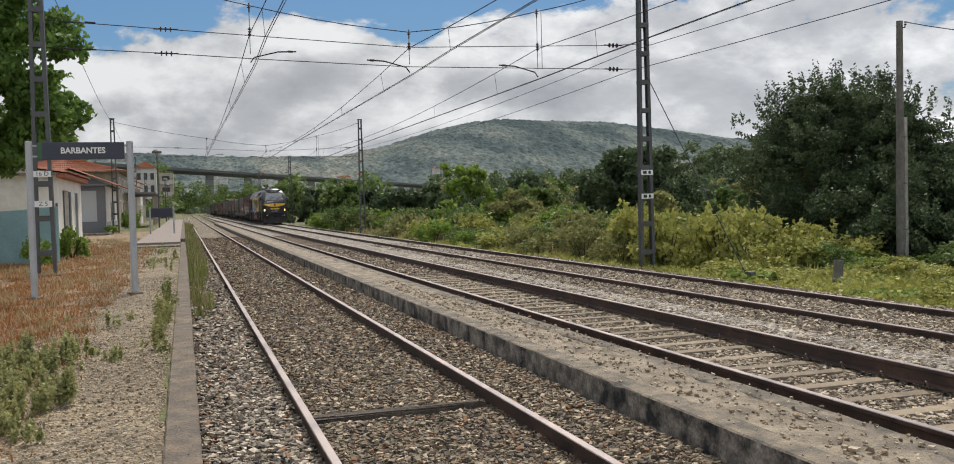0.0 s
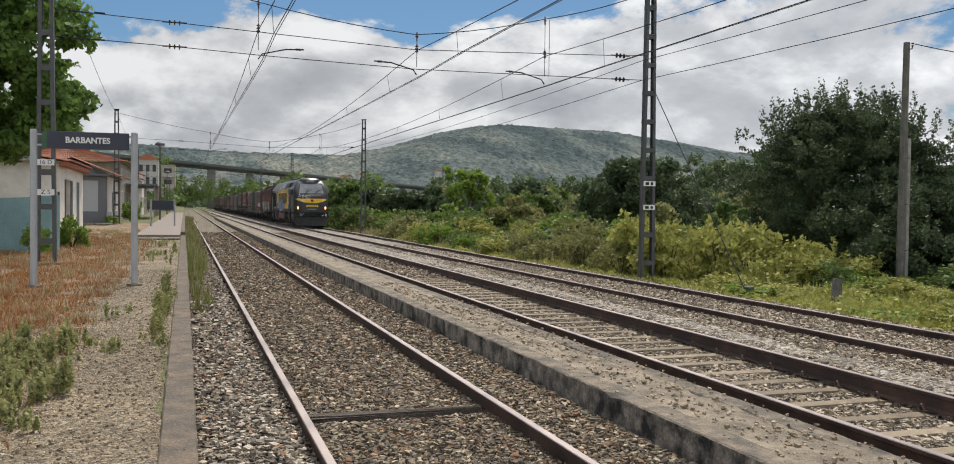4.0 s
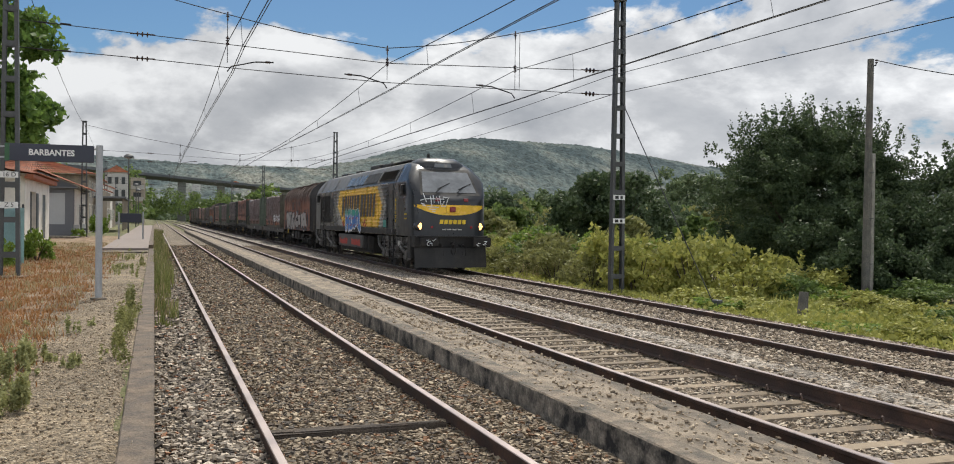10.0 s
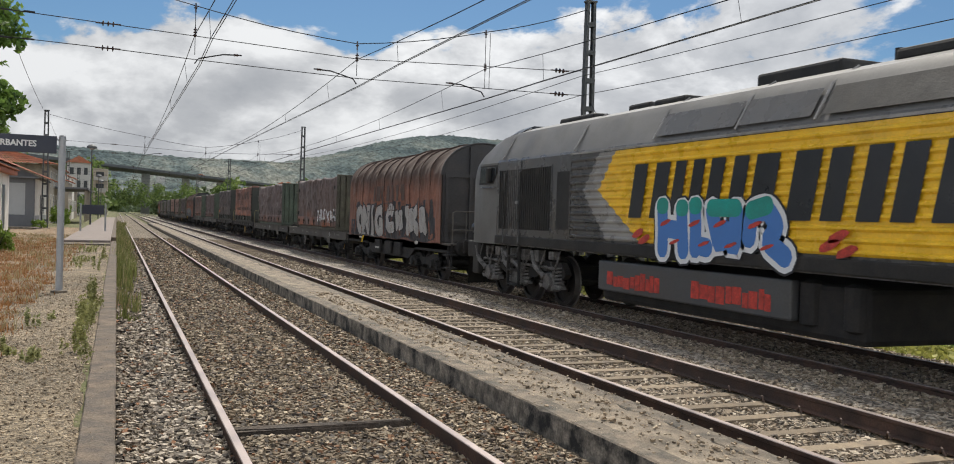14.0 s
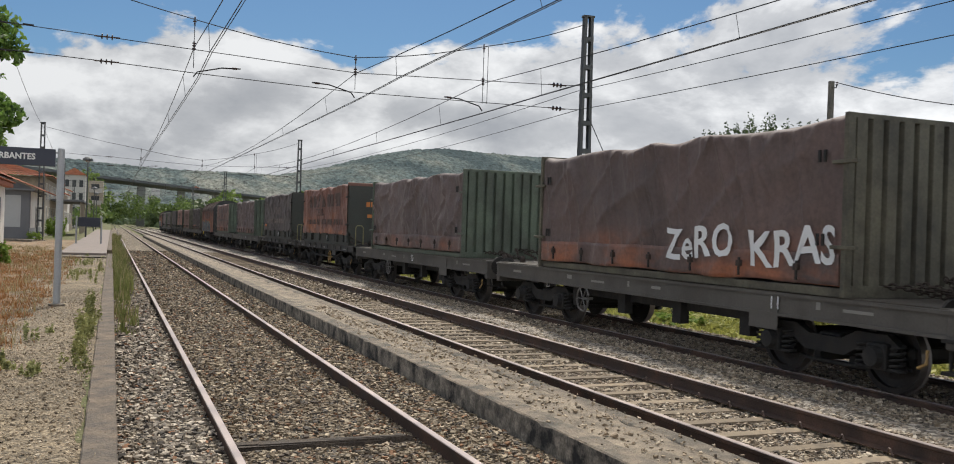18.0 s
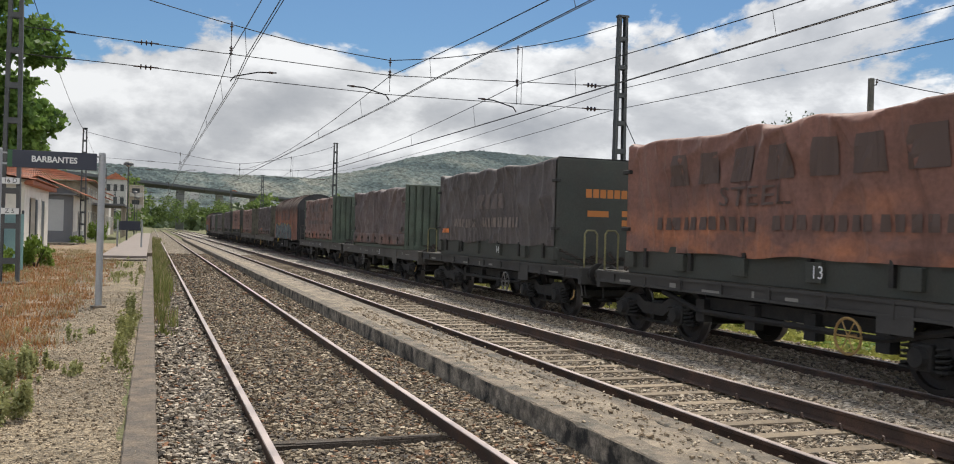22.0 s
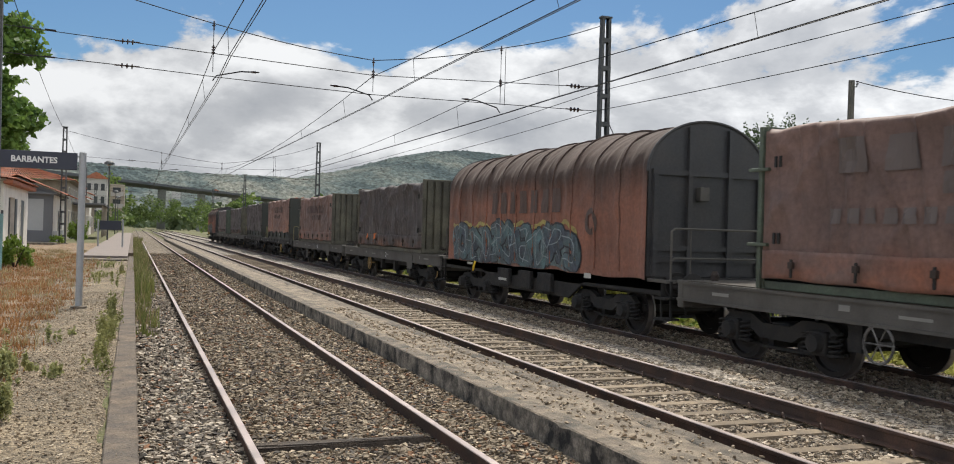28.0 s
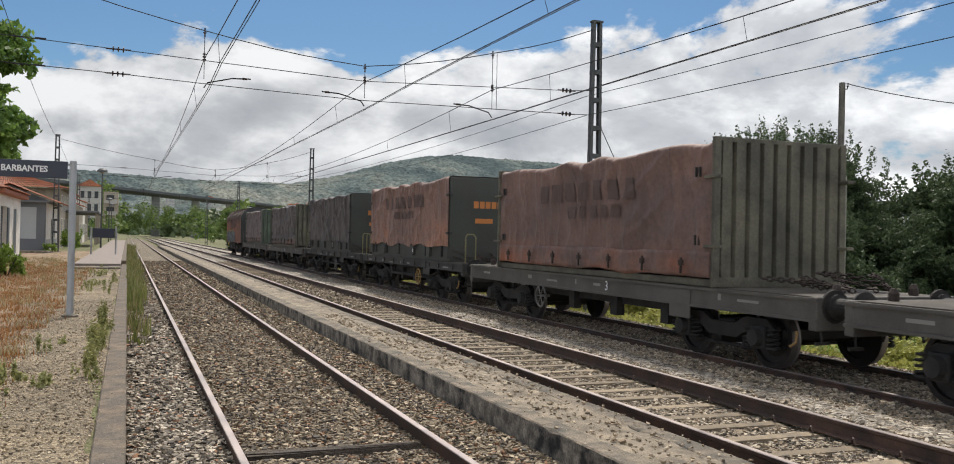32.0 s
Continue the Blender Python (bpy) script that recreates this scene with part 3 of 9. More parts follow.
def wheelset_mesh(r, gauge=1.668):
    """Two flanged wheels on an axle along x."""
    bm = B()
    for s in (-1, 1):
        at = s * gauge / 2
        prof = [(0.09, -0.03), (0.16, -0.05), (0.17, -0.02), (r * 0.62, -0.005), (r * 0.82, -0.02), (r * 0.84, -0.07), (r, -0.068), (r + 0.0, 0.05), (r + 0.028, 0.062), (r + 0.02, 0.078), (r * 0.82, 0.078), (r * 0.8, 0.03), (0.17, 0.03), (0.12, 0.06)]
        lathe(bm, [(a, (-s) * h + at) for a, h in prof], "x", 28)
        for k in range(4):
            a = k * math.tau / 4 + 0.3
            c = Vector((at - s * (-0.02) - s * 0.0, math.cos(a) * r * 0.42, math.sin(a) * r * 0.42))
            box(bm, c.x - 0.03, c.y - 0.035, c.z - 0.035, c.x + 0.03, c.y + 0.035, c.z + 0.035)
    lathe(bm, [(0.085, -1.1), (0.085, 1.1)], "x", 12)
    bmesh.ops.recalc_face_normals(bm, faces=bm.faces)
    for f in bm.faces:
        c = f.calc_center_median()
        if math.hypot(c.y, c.z) > r * 0.93:
            f.material_index = 1
    return finish(bm, "wheelset", [M_wheel, M_tread])


def spring(bm, x, y, z0, z1, r=0.09, turns=5, wire=0.018):
    pts = [(x + r * math.cos(a), y + r * math.sin(a), z0 + (z1 - z0) * a / (turns * math.tau)) for a in np.linspace(0, turns * math.tau, turns * 9)]
    tube(bm, pts, wire, 5)


WHEELS = []     # (wheelset, its place on the bogie, radius)
WHEEL_MESH = {}


def add_wheelset(bogie, y, r):
    if r not in WHEEL_MESH:
        WHEEL_MESH[r] = wheelset_mesh(r)
    ob = part("wheelset", WHEEL_MESH[r], None, bogie, "dark steel wheelset with bright treads" if r > 0.5 else "")
    ob.matrix_basis = pose(0, y, r)
    ob["radius"] = r
    return ob


GOODS_BOGIE = {}


def goods_bogie(parent, y):
    """A two-axle goods bogie with coil springs."""
    if not GOODS_BOGIE:
        bm = B()
        for s in (-1, 1):
            x = s * 1.02
            prof = [(-1.25, 0.60), (-1.05, 0.74), (-0.55, 0.74), (-0.3, 0.62), (0.3, 0.62), (0.55, 0.74), (1.05, 0.74), (1.25, 0.60), (1.15, 0.52), (0.6, 0.54), (0.35, 0.40), (-0.35, 0.40), (-0.6, 0.54), (-1.15, 0.52)]
            a = [bm.verts.new((x - 0.06, p, z)) for p, z in prof]
            b = [bm.verts.new((x + 0.06, p, z)) for p, z in prof]
            for k in range(len(prof)):
                bm.faces.new((a[k], a[(k + 1) % len(prof)], b[(k + 1) % len(prof)], b[k]))
            bm.faces.new(a[::-1])
            bm.faces.new(b)
            # brake rod
            tube(bm, [(x * 0.92, -1.3, 0.34), (x * 0.92, -0.4, 0.26), (x * 0.92, 0.4, 0.26), (x * 0.92, 1.3, 0.34)], 0.025, 5)
        box(bm, -1.0, -0.2, 0.42, 1.0, 0.2, 0.66, 0.03)
        for y2 in (-1.3, 1.3):
            box(bm, -0.95, y2 - 0.05, 0.48, 0.95, y2 + 0.05, 0.6)
        lathe(bm, [(0.25, 0.6), (0.25, 0.86)], "z", 12)
        for y2 in (-0.32, 0.32):
            box(bm, -0.9, y2 - 0.06, 0.25, 0.9, y2 + 0.06, 0.4)
        bmesh.ops.recalc_face_normals(bm, faces=bm.faces)
        GOODS_BOGIE["frame"] = finish(bm, "bogie_frame", M_under)
        ab = B()
        box(ab, -0.11, -0.16, -0.16, 0.1, 0.16, 0.17, 0.03)
        lathe(ab, [(0.12, -0.2), (0.14, -0.12), (0.14, -0.1)], "x", 14)
        for y2 in (-0.27, 0.27):
            spring(ab, -0.02, y2, -0.12, 0.16, 0.085, 4)
            lathe(ab, [(0.11, -0.15), (0.11, -0.12)], "z", 10, (-0.02, y2, 0))
        box(ab, -0.08, -0.34, -0.17, 0.06, 0.34, -0.14)
        GOODS_BOGIE["axlebox"] = finish(ab, "axlebox", M_under)
    bogie = part("bogie", GOODS_BOGIE["frame"], None, parent, "dark grimy two-axle bogie")
    bogie.matrix_basis = pose(0, y, 0)
    for y2 in (-0.95, 0.95):
        add_wheelset(bogie, y2, 0.46)
        for s in (-1, 1):
            part("axlebox", GOODS_BOGIE["axlebox"], None, bogie, m=pose(s * 1.06, y2, 0.47, 0, 0, 0 if s < 0 else 180))
    return bogie


def buffer_mesh(r=0.23, rect=False):
    bm = B()
    lathe(bm, [(0.17, 0.0), (0.17, -0.06), (0.12, -0.08), (0.12, -0.32), (0.10, -0.33), (0.10, -0.50)], "y", 16)
    if rect:
        box(bm, -0.33, -0.56, -0.17, 0.33, -0.50, 0.17, 0.05)
    else:
        lathe(bm, [(r, -0.50), (r + 0.005, -0.53), (r * 0.7, -0.565), (0.001, -0.575)], "y", 20)
    bmesh.ops.recalc_face_normals(bm, faces=bm.faces)
    return finish(bm, "buffer", M_under)


BUFFER = buffer_mesh()


def end_gear(parent, y, way):
    """Buffers, hook and hose at one end; way -1 faces forward."""
    turn = 0 if way < 0 else 180
    for s in (-1, 1):
        part("buffer", BUFFER, None, parent, m=pose(s * 0.95, y, 1.02, 0, 0, turn))
    hook = B()
    box(hook, -0.05, 0, -0.08, 0.05, -0.22, 0.06, 0.0)
    tube(hook, [(0, -0.2, 0.02), (0, -0.34, 0.06), (0, -0.36, -0.06), (0, -0.26, -0.1)], 0.035, 6)
    tube(hook, [(0.04, -0.3, 0), (0.05, -0.36, -0.2), (0, -0.3, -0.38), (-0.05, -0.36, -0.2), (-0.04, -0.3, 0)], 0.022, 6)
    tube(hook, [(0.3, 0, -0.1), (0.3, -0.2, -0.12), (0.31, -0.28, -0.34), (0.25, -0.36, -0.42)], 0.022, 6)
    part("coupling", hook, M_under, parent, m=pose(0, y, 0.98, 0, 0, turn))


# ---- locomotive ----
def make_loco():
    loco = thing("locomotive", "charcoal diesel locomotive with a yellow side panel and graffiti", "locomotive")
    # body: sections of half width, top height along the length, mirrored about the middle
    half = [(-0.36, 0.35, 2.50), (-0.33, 0.75, 2.54), (-0.24, 1.05, 2.62), (-0.10, 1.25, 2.75), (0.1, 1.36, 2.97), (0.34, 1.41, 3.25), (0.6, 1.42, 3.53), (0.88, 1.42, 3.78), (1.25, 1.42, 3.96), (1.7, 1.42, 4.03), (2.2, 1.42, 4.05)]
    MID = 9.95
    stations = half + [(2 * MID - y, w, z) for y, w, z in reversed(half)]

    def ring(w, zt):
        zs = min(3.24, zt - 0.14)
        k = zt - zs
        z0 = 1.24
        side = [(w, z0), (w, 1.5), (w, zs - 0.05), (w - min(0.03, k * 0.1), zs)]
        if k > 0.3:
            top = [(w - 0.30 * k / 0.81, zs + 0.52 * k / 0.81), (w - 0.42 * k / 0.81, zs + 0.66 * k / 0.81), (w - 0.75 * k / 0.81, zt - 0.03), (w * 0.3, zt)]
        else:
            top = [(w - 0.3 * k, zs + 0.5 * k), (w - 0.7 * k, zs + 0.8 * k), (w - 1.4 * k, zt), (w * 0.3, zt + 0.01)]
        pts = side + top
        return [(-x, z) for x, z in pts] + [(x, z) for x, z in reversed(pts)]

    bm = B()
    rings = []
    for y, w, zt in stations:
        rings.append([bm.verts.new((x, y, z)) for x, z in ring(w, zt)])
    n = len(rings[0])
    for i, (u, v) in enumerate(zip(rings, rings[1:])):
        y = (stations[i][0] + stations[i + 1][0]) / 2
        for k in range(n):
            f = bm.faces.new((u[k], v[k], v[(k + 1) % n], u[(k + 1) % n]))
            roof = 3 <= k <= n - 5
            f.material_index = 0 if y < 1.9 else (1 if y > 18.2 or (roof and y > 2.0) else 2)
    bm.faces.new(rings[0])
    bm.faces.new(rings[-1][::-1])
    bmesh.ops.recalc_face_normals(bm, faces=bm.faces)
    body = shade_by_angle(part("body", bm, [M_loco, M_loco_roof, M_loco_grey], loco, "charcoal and grey painted body"), 28)
    X = -1.42

    # ribbed side panels, row by row, the yellow field cut to its pointed shape
    def edge(z, top, tip, low):
        (z1, a), (z2, b), (z3, c) = top, tip, low
        return float(np.interp(z, (z3, z2, z1), (c, b, a)))

    yl = lambda z: edge(z, (3.15, 12.65), (2.42, 13.25), (1.5, 11.7))
    yr = lambda z: edge(z, (3.15, 4.95), (2.36, 4.07), (1.5, 4.7))
    cl = lambda z: edge(z, (3.15, 13.25), (2.42, 13.85), (1.5, 12.9))
    cr = lambda z: edge(z, (3.15, 4.3), (2.36, 3.45), (1.5, 4.1))
    for side in (-1, 1):
        panels = {"panel_yellow": (yr, yl, M_yellow, "yellow ribbed panel"), "panel_silver": (cr, yr, M_silver, "silver-grey ribbed chevron"), "panel_silver_rear": (yl, cl, M_silver, "silver-grey ribbed chevron"),
                  "panel_dark": (lambda z: 3.2, cr, M_loco, ""), "panel_dark_rear": (cl, lambda z: 14.35, M_loco_grey, "")}
        for name, (f0, f1, mat, label) in panels.items():
            pb = B()
            for k in range(11):
                z0 = 1.5 + k * 0.15
                prof = [(0.012, z0), (0.045, z0 + 0.035), (0.045, z0 + 0.06), (0.012, z0 + 0.085), (0.012, z0 + 0.15)]
                for (d0, a), (d1, b) in zip(prof, prof[1:]):
                    x0, x1 = side * (1.42 + d0), side * (1.42 + d1)
                    pb.faces.new([pb.verts.new(p) for p in ((x0, f0(a), a), (x0, f1(a), a), (x1, f1(b), b), (x1, f0(b), b))])
            bmesh.ops.remove_doubles(pb, verts=pb.verts, dist=0.0005)
            bmesh.ops.recalc_face_normals(pb, faces=pb.faces)
            if side < 0:
                for f in pb.faces:
                    if f.normal.x > 0:
                        f.normal_flip()
            part("side_panel", pb, mat, loco, label)
        s = side
        # top strip over the ribs
        part("cant_rail", bx(min(s * 1.43, s * 1.455), 3.0, 3.16, max(s * 1.43, s * 1.455), 14.4, 3.2), M_silver, loco)
        part("sill", bx(min(s * 1.38, s * 1.46), 2.1, 1.26, max(s * 1.38, s * 1.46), 18.2, 1.46, 0.02), M_black, loco)
        # crew doors, handrails, side windows at both cabs
        for y, flip in ((2.72, 1), (2 * MID - 2.72, -1)):
            door = part("cab_door", bx(min(s * 1.42, s * 1.445), y - 0.36, 1.36, max(s * 1.42, s * 1.445), y + 0.36, 3.16, 0.01), M_loco if flip > 0 else M_loco_grey, loco)
            part("door_handle", bx(min(s * 1.445, s * 1.48), y - 0.28, 2.2, max(s * 1.445, s * 1.48), y - 0.16, 2.26), M_silver, door)
            for y2 in (y - 0.42, y + 0.42):
                part("handrail", rod([(s * 1.43, y2, 1.25), (s * 1.5, y2, 1.3), (s * 1.5, y2, 2.9), (s * 1.43, y2, 2.95)], 0.016), M_loco_grey, loco)
            yc = MID + (1.12 - MID) * flip
            win = B()
            pts = [(0.58, 3.14), (-0.5, 3.14), (-0.58, 2.68), (0.34, 2.68), (0.58, 2.95)]
            plate(win, [(s * 1.424, yc + a * flip, b) for a, b in pts], 0.0)
            w1 = part("window_frame", win, M_black, loco)
            win = B()
            plate(win, [(s * 1.43, yc + a * 0.86 * flip, 2.9 + (b - 2.9) * 0.8) for a, b in pts])
            part("side_window", win, M_glass_dark, w1, "dark glass")
            part("mirror", bx(min(s * 1.43, s * 1.53), yc - 0.22, 2.72, max(s * 1.43, s * 1.53), yc - 0.06, 3.08, 0.02), M_black, loco)
            part("grab_rail", rod([(s * 1.43, yc - 0.5, 2.6), (s * 1.47, yc - 0.5, 2.6), (s * 1.47, yc + 0.4, 2.6), (s * 1.43, yc + 0.4, 2.6)], 0.012), M_loco_grey, loco)
        # equipment grilles behind
        for a, b in ((15.3, 18.0), (14.45, 15.0)):
            g = part("grille_frame", bx(min(s * 1.42, s * 1.432), a - 0.05, 1.58, max(s * 1.42, s * 1.432), b + 0.05, 3.02), M_loco_grey, loco)
            gb = B()
            if b - a > 1:
                box(gb, min(s * 1.43, s * 1.436), a, 1.62, max(s * 1.43, s * 1.436), b, 2.98)
                for k in range(26):
                    y = a + 0.03 + k * (b - a - 0.06) / 25
                    box(gb, min(s * 1.436, s * 1.452), y, 1.62, max(s * 1.436, s * 1.452), y + 0.035, 2.98)
            else:
                box(gb, min(s * 1.43, s * 1.436), a, 1.66, max(s * 1.43, s * 1.436), b, 2.85)
            part("grille", gb, M_black, g, "black slatted grille")
        # sloped roof grilles
        def slope(y0, y1, mat, name, slats, label=""):
            gb = B()
            p = lambda y, k, o=0.0: (s * (1.405 - 0.26 * k + o), y, 3.28 + 0.45 * k + o * 0.7)
            plate(gb, [p(y0, 0.06, 0.012), p(y1, 0.06, 0.012), p(y1, 0.94, 0.012), p(y0, 0.94, 0.012)])
            for j in range(slats):
                k0 = 0.1 + j * 0.8 / slats
                a, b, c, d = p(y0 + 0.04, k0, 0.014), p(y1 - 0.04, k0, 0.014), p(y1 - 0.04, k0 + 0.03, 0.05), p(y0 + 0.04, k0 + 0.03, 0.05)
                plate(gb, [a, b, c, d])
            part(name, gb, mat, loco, label)
        slope(2.25, 4.75, M_black, "roof_grille", 7, "black slatted radiator grille")
        slope(5.15, 7.5, M_black, "roof_screen", 0, "black mesh screen")
        slope(7.7, 9.2, M_loco_grey, "roof_hatch", 0)
        slope(9.3, 11.4, M_loco_grey, "roof_hatch", 0)
        for y in (2.2, 4.85, 5.05, 7.6, 9.25, 11.45, 14.3, 17.9):
            part("roof_rib", rod([(s * 1.42, y, 3.26), (s * 1.13, y, 3.76), (s * 0.7, y, 4.03)], 0.022, 5), M_silver, loco)
        # wordmark as plain slanted blocks
        y = 12.0
        for k, wd in enumerate((1.25, 0.95, 1.05, 1.45, 1.15, 1.1)):
            lean, cw = 0.1, (wd - 0.16) * 0.38
            for c0 in (y, y - wd + 0.16 + cw):
                wm = B()
                plate(wm, [(s * 1.470, c0 + lean, 1.93), (s * 1.470, c0 - cw + lean, 1.93), (s * 1.470, c0 - cw - lean, 2.86), (s * 1.470, c0 - lean, 2.86)])
                part("wordmark_block", wm, M_loco, loco, "dark slanted block of a painted wordmark")
            y -= wd
        # sprayed graffiti as plain rounded shapes, outlined in white
        gr = {"w": M_spray_white, "b": M_spray_blue, "t": M_teal, "r": M_spray_red, "k": M_spray_black}
        rng = random.Random(8)

        def blob(key, cy, cz, ry, rz, off, wob=0.34, n=15):
            gb = B()
            plate(gb, [(s * (1.471 + off), cy + ry * math.cos(a) * (1 + wob * math.sin(5 * a + cy * 3)) - 0.12 * math.sin(a), cz + rz * math.sin(a) * (1 + wob * 0.8 * math.cos(3 * a + cy * 5))) for a in np.linspace(0, math.tau, n, endpoint=False)])
            part("graffiti_shape", gb, gr[key], loco, "sprayed graffiti shape")

        def strokes(key, cy, lines, wide, off, rise=0.0):
            for q, line in enumerate(lines):
                if len(line) < 2:
                    line = [(line[0][0] - 0.04, line[0][1]), (line[0][0] + 0.06, line[0][1])]
                pts = [Vector((cy - a * 0.95 + 0.16 * (b - 0.5), 1.42 + b * 0.70 + rise)) for a, b in line]
                pts = [a.lerp(b, k / 6) for a, b in zip(pts, pts[1:]) for k in range(6)] + [pts[-1]]
                for _ in range(3):
                    pts = [pts[0]] + [(a + b * 2 + c) / 4 for a, b, c in zip(pts, pts[1:], pts[2:])] + [pts[-1]]
                d0, d1 = (pts[0] - pts[1]).normalized(), (pts[-1] - pts[-2]).normalized()
                pts = [pts[0] + d0 * wide * 0.9, pts[0] + d0 * wide * 0.5] + pts + [pts[-1] + d1 * wide * 0.5, pts[-1] + d1 * wide * 0.9]
                gb, rows = B(), []
                for k, p in enumerate(pts):
                    d = (pts[min(len(pts) - 1, k + 1)] - pts[max(0, k - 1)]).normalized()
                    w = wide * (0.4 if k in (0, len(pts) - 1) else 0.85 if k in (1, len(pts) - 2) else 1.0)
                    rows.append([gb.verts.new((s * (1.471 + off + q * 0.0006), p.x - d.y * w * u, p.y + d.x * w * u)) for u in (-1, 1)])
                for a, b in zip(rows, rows[1:]):
                    gb.faces.new((a[0], a[1], b[1], b[0]))
                part("graffiti_shape", gb, gr[key], loco, "sprayed graffiti shape")

        glyphs = [[[(0.0, 0.0), (0.08, 0.5), (0.12, 0.95)], [(0.1, 0.5), (0.6, 0.45)], [(0.62, 0.0), (0.66, 0.5), (0.7, 0.9)]],
                  [[(0.12, 0.05), (0.2, 0.5), (0.24, 0.95)], [(0.3, 0.12), (0.45, 0.1)]],
                  [[(0.0, 0.9), (0.1, 0.1), (0.3, 0.6), (0.45, 0.05), (0.62, 0.9)]],
                  [[(0.0, 0.35), (0.12, 0.85), (0.5, 0.95), (0.68, 0.6), (0.4, 0.3), (0.75, 0.02)]]]
        for cy, lines in zip((11.05, 10.25, 9.6, 8.8), glyphs):
            strokes("k", cy, lines, 0.27, 0.001)
            strokes("w", cy, lines, 0.235, 0.003)
        for cy, lines in zip((11.05, 10.25, 9.6, 8.8), glyphs):
            strokes("b", cy, lines, 0.15, 0.006)
            strokes("t", cy, [[(a, b) for a, b in line if b > 0.8] for line in lines if any(b > 0.8 for a, b in line)], 0.135, 0.009, 0.05)
            blob("r", cy - 0.15, 1.86, 0.10, 0.06, 0.012, 0.1, 10)
            blob("r", cy - 0.42, 1.55, 0.09, 0.05, 0.012, 0.1, 10)
        for cy, cz in ((11.75, 1.66), (11.55, 1.56), (7.2, 1.62), (6.9, 1.55), (7.05, 1.74)):
            blob("r", cy, cz, 0.14, 0.09, 0.005, 0.1, 10)
        part("teal_square", bx(min(s * 1.46, s * 1.475), 3.28, 1.52, max(s * 1.46, s * 1.475), 3.75, 1.8), M_teal, loco)
        # small yellow upright wordmark, number and name as bars
        vm = B()
        for k, (h, w) in enumerate(((0.17, 0.15), (0.1, 0.15), (0.14, 0.15), (0.2, 0.15), (0.15, 0.15), (0.15, 0.15))):
            z = 1.72 + k * 0.155
            box(vm, min(s * 1.425, s * 1.429), 1.97, z, max(s * 1.425, s * 1.429), 2.12, z + 0.11)
            box(vm, min(s * 1.429, s * 1.431), 2.01, z + 0.04, max(s * 1.429, s * 1.431), 2.05, z + 0.11, mi=1)
        part("upright_wordmark", vm, [M_ymark, M_loco], loco, "small yellow blocks of a wordmark")
        for z, w in ((1.99, 0.34), (1.83, 0.36)):
            for q in (-0.5, -0.2, 0.15):
                nb = B()
                box(nb, min(s * 1.42, s * 1.426), 0.66 + w * q, z, max(s * 1.42, s * 1.426), 0.66 + w * (q + 0.24), z + 0.055)
                part("lettering_bar", nb, M_ymark, loco, "yellow bar of lettering")
    # roof gear
    for y0, y1, z, w in ((5.6, 7.0, 4.16, 0.7), (8.0, 9.8, 4.22, 0.62), (11.6, 12.6, 4.12, 0.7), (13.2, 14.0, 4.2, 0.4), (15.0, 16.6, 4.14, 0.62)):
        part("roof_unit", bx(-w, y0, 3.98, w, y1, z, 0.05), M_black, loco)
    part("roof_walk", bx(-0.8, 2.3, 4.03, 0.8, 5.4, 4.09, 0.02), M_black, loco)
    for y in (1.95, 7.4):
        part("horn", rod([(-0.2, y, 4.0), (-0.2, y, 4.28)], 0.06, 10), M_black, loco)
    # fuel tank
    part("fuel_tank", bx(-1.2, 6.8, 0.36, 1.2, 13.4, 1.1, 0.08), M_under, loco)
    for s in (-1, 1):
        t = part("tank_cover", bx(min(s * 1.2, s * 1.36), 8.0, 0.56, max(s * 1.2, s * 1.36), 13.3, 1.12, 0.03), coat_grey, loco, "grey equipment box under the frame")
        rng = random.Random(4)
        for c0, c1 in ((8.4, 10.2), (11.2, 12.9)):
            y = c0
            while y < c1:
                w = rng.uniform(0.1, 0.22)
                rp = B()
                box(rp, min(s * 1.36, s * 1.366), y, 0.64 + rng.uniform(0, 0.05), max(s * 1.36, s * 1.366), y + w, 0.92 + rng.uniform(-0.08, 0.04))
                part("red_scrawl", rp, M_spray_red, t, "red sprayed mark")
                y += w + rng.uniform(0.01, 0.04)
        for y in np.linspace(7.0, 7.8, 2):
            part("air_tank", lathe(B(), [(0.05, 0), (0.17, 0.05), (0.17, 0.6), (0.05, 0.65)], "z", 14, (s * 1.15, y, 0.5)), M_under, loco)
    # bogies with three axles
    for yc in (2.65, 2 * MID - 2.65):
        fb = B()
        for s in (-1, 1):
            x = s * 1.12
            prof = [(-2.3, 0.72), (-2.1, 0.95), (-1.2, 0.98), (-0.8, 0.82), (0.8, 0.82), (1.2, 0.98), (2.1, 0.95), (2.3, 0.72), (2.15, 0.6), (1.2, 0.7), (0.8, 0.56), (-0.8, 0.56), (-1.2, 0.7), (-2.15, 0.6)]
            a = [fb.verts.new((x - 0.07, p, z)) for p, z in prof]
            b = [fb.verts.new((x + 0.07, p, z)) for p, z in prof]
            for k in range(len(prof)):
                fb.faces.new((a[k], a[(k + 1) % len(prof)], b[(k + 1) % len(prof)], b[k]))
            fb.faces.new(a[::-1])
            fb.faces.new(b)
        for y2 in (-1.2, -0.4, 0.4, 1.2):
            box(fb, -1.0, y2 - 0.1, 0.6, 1.0, y2 + 0.1, 0.85)
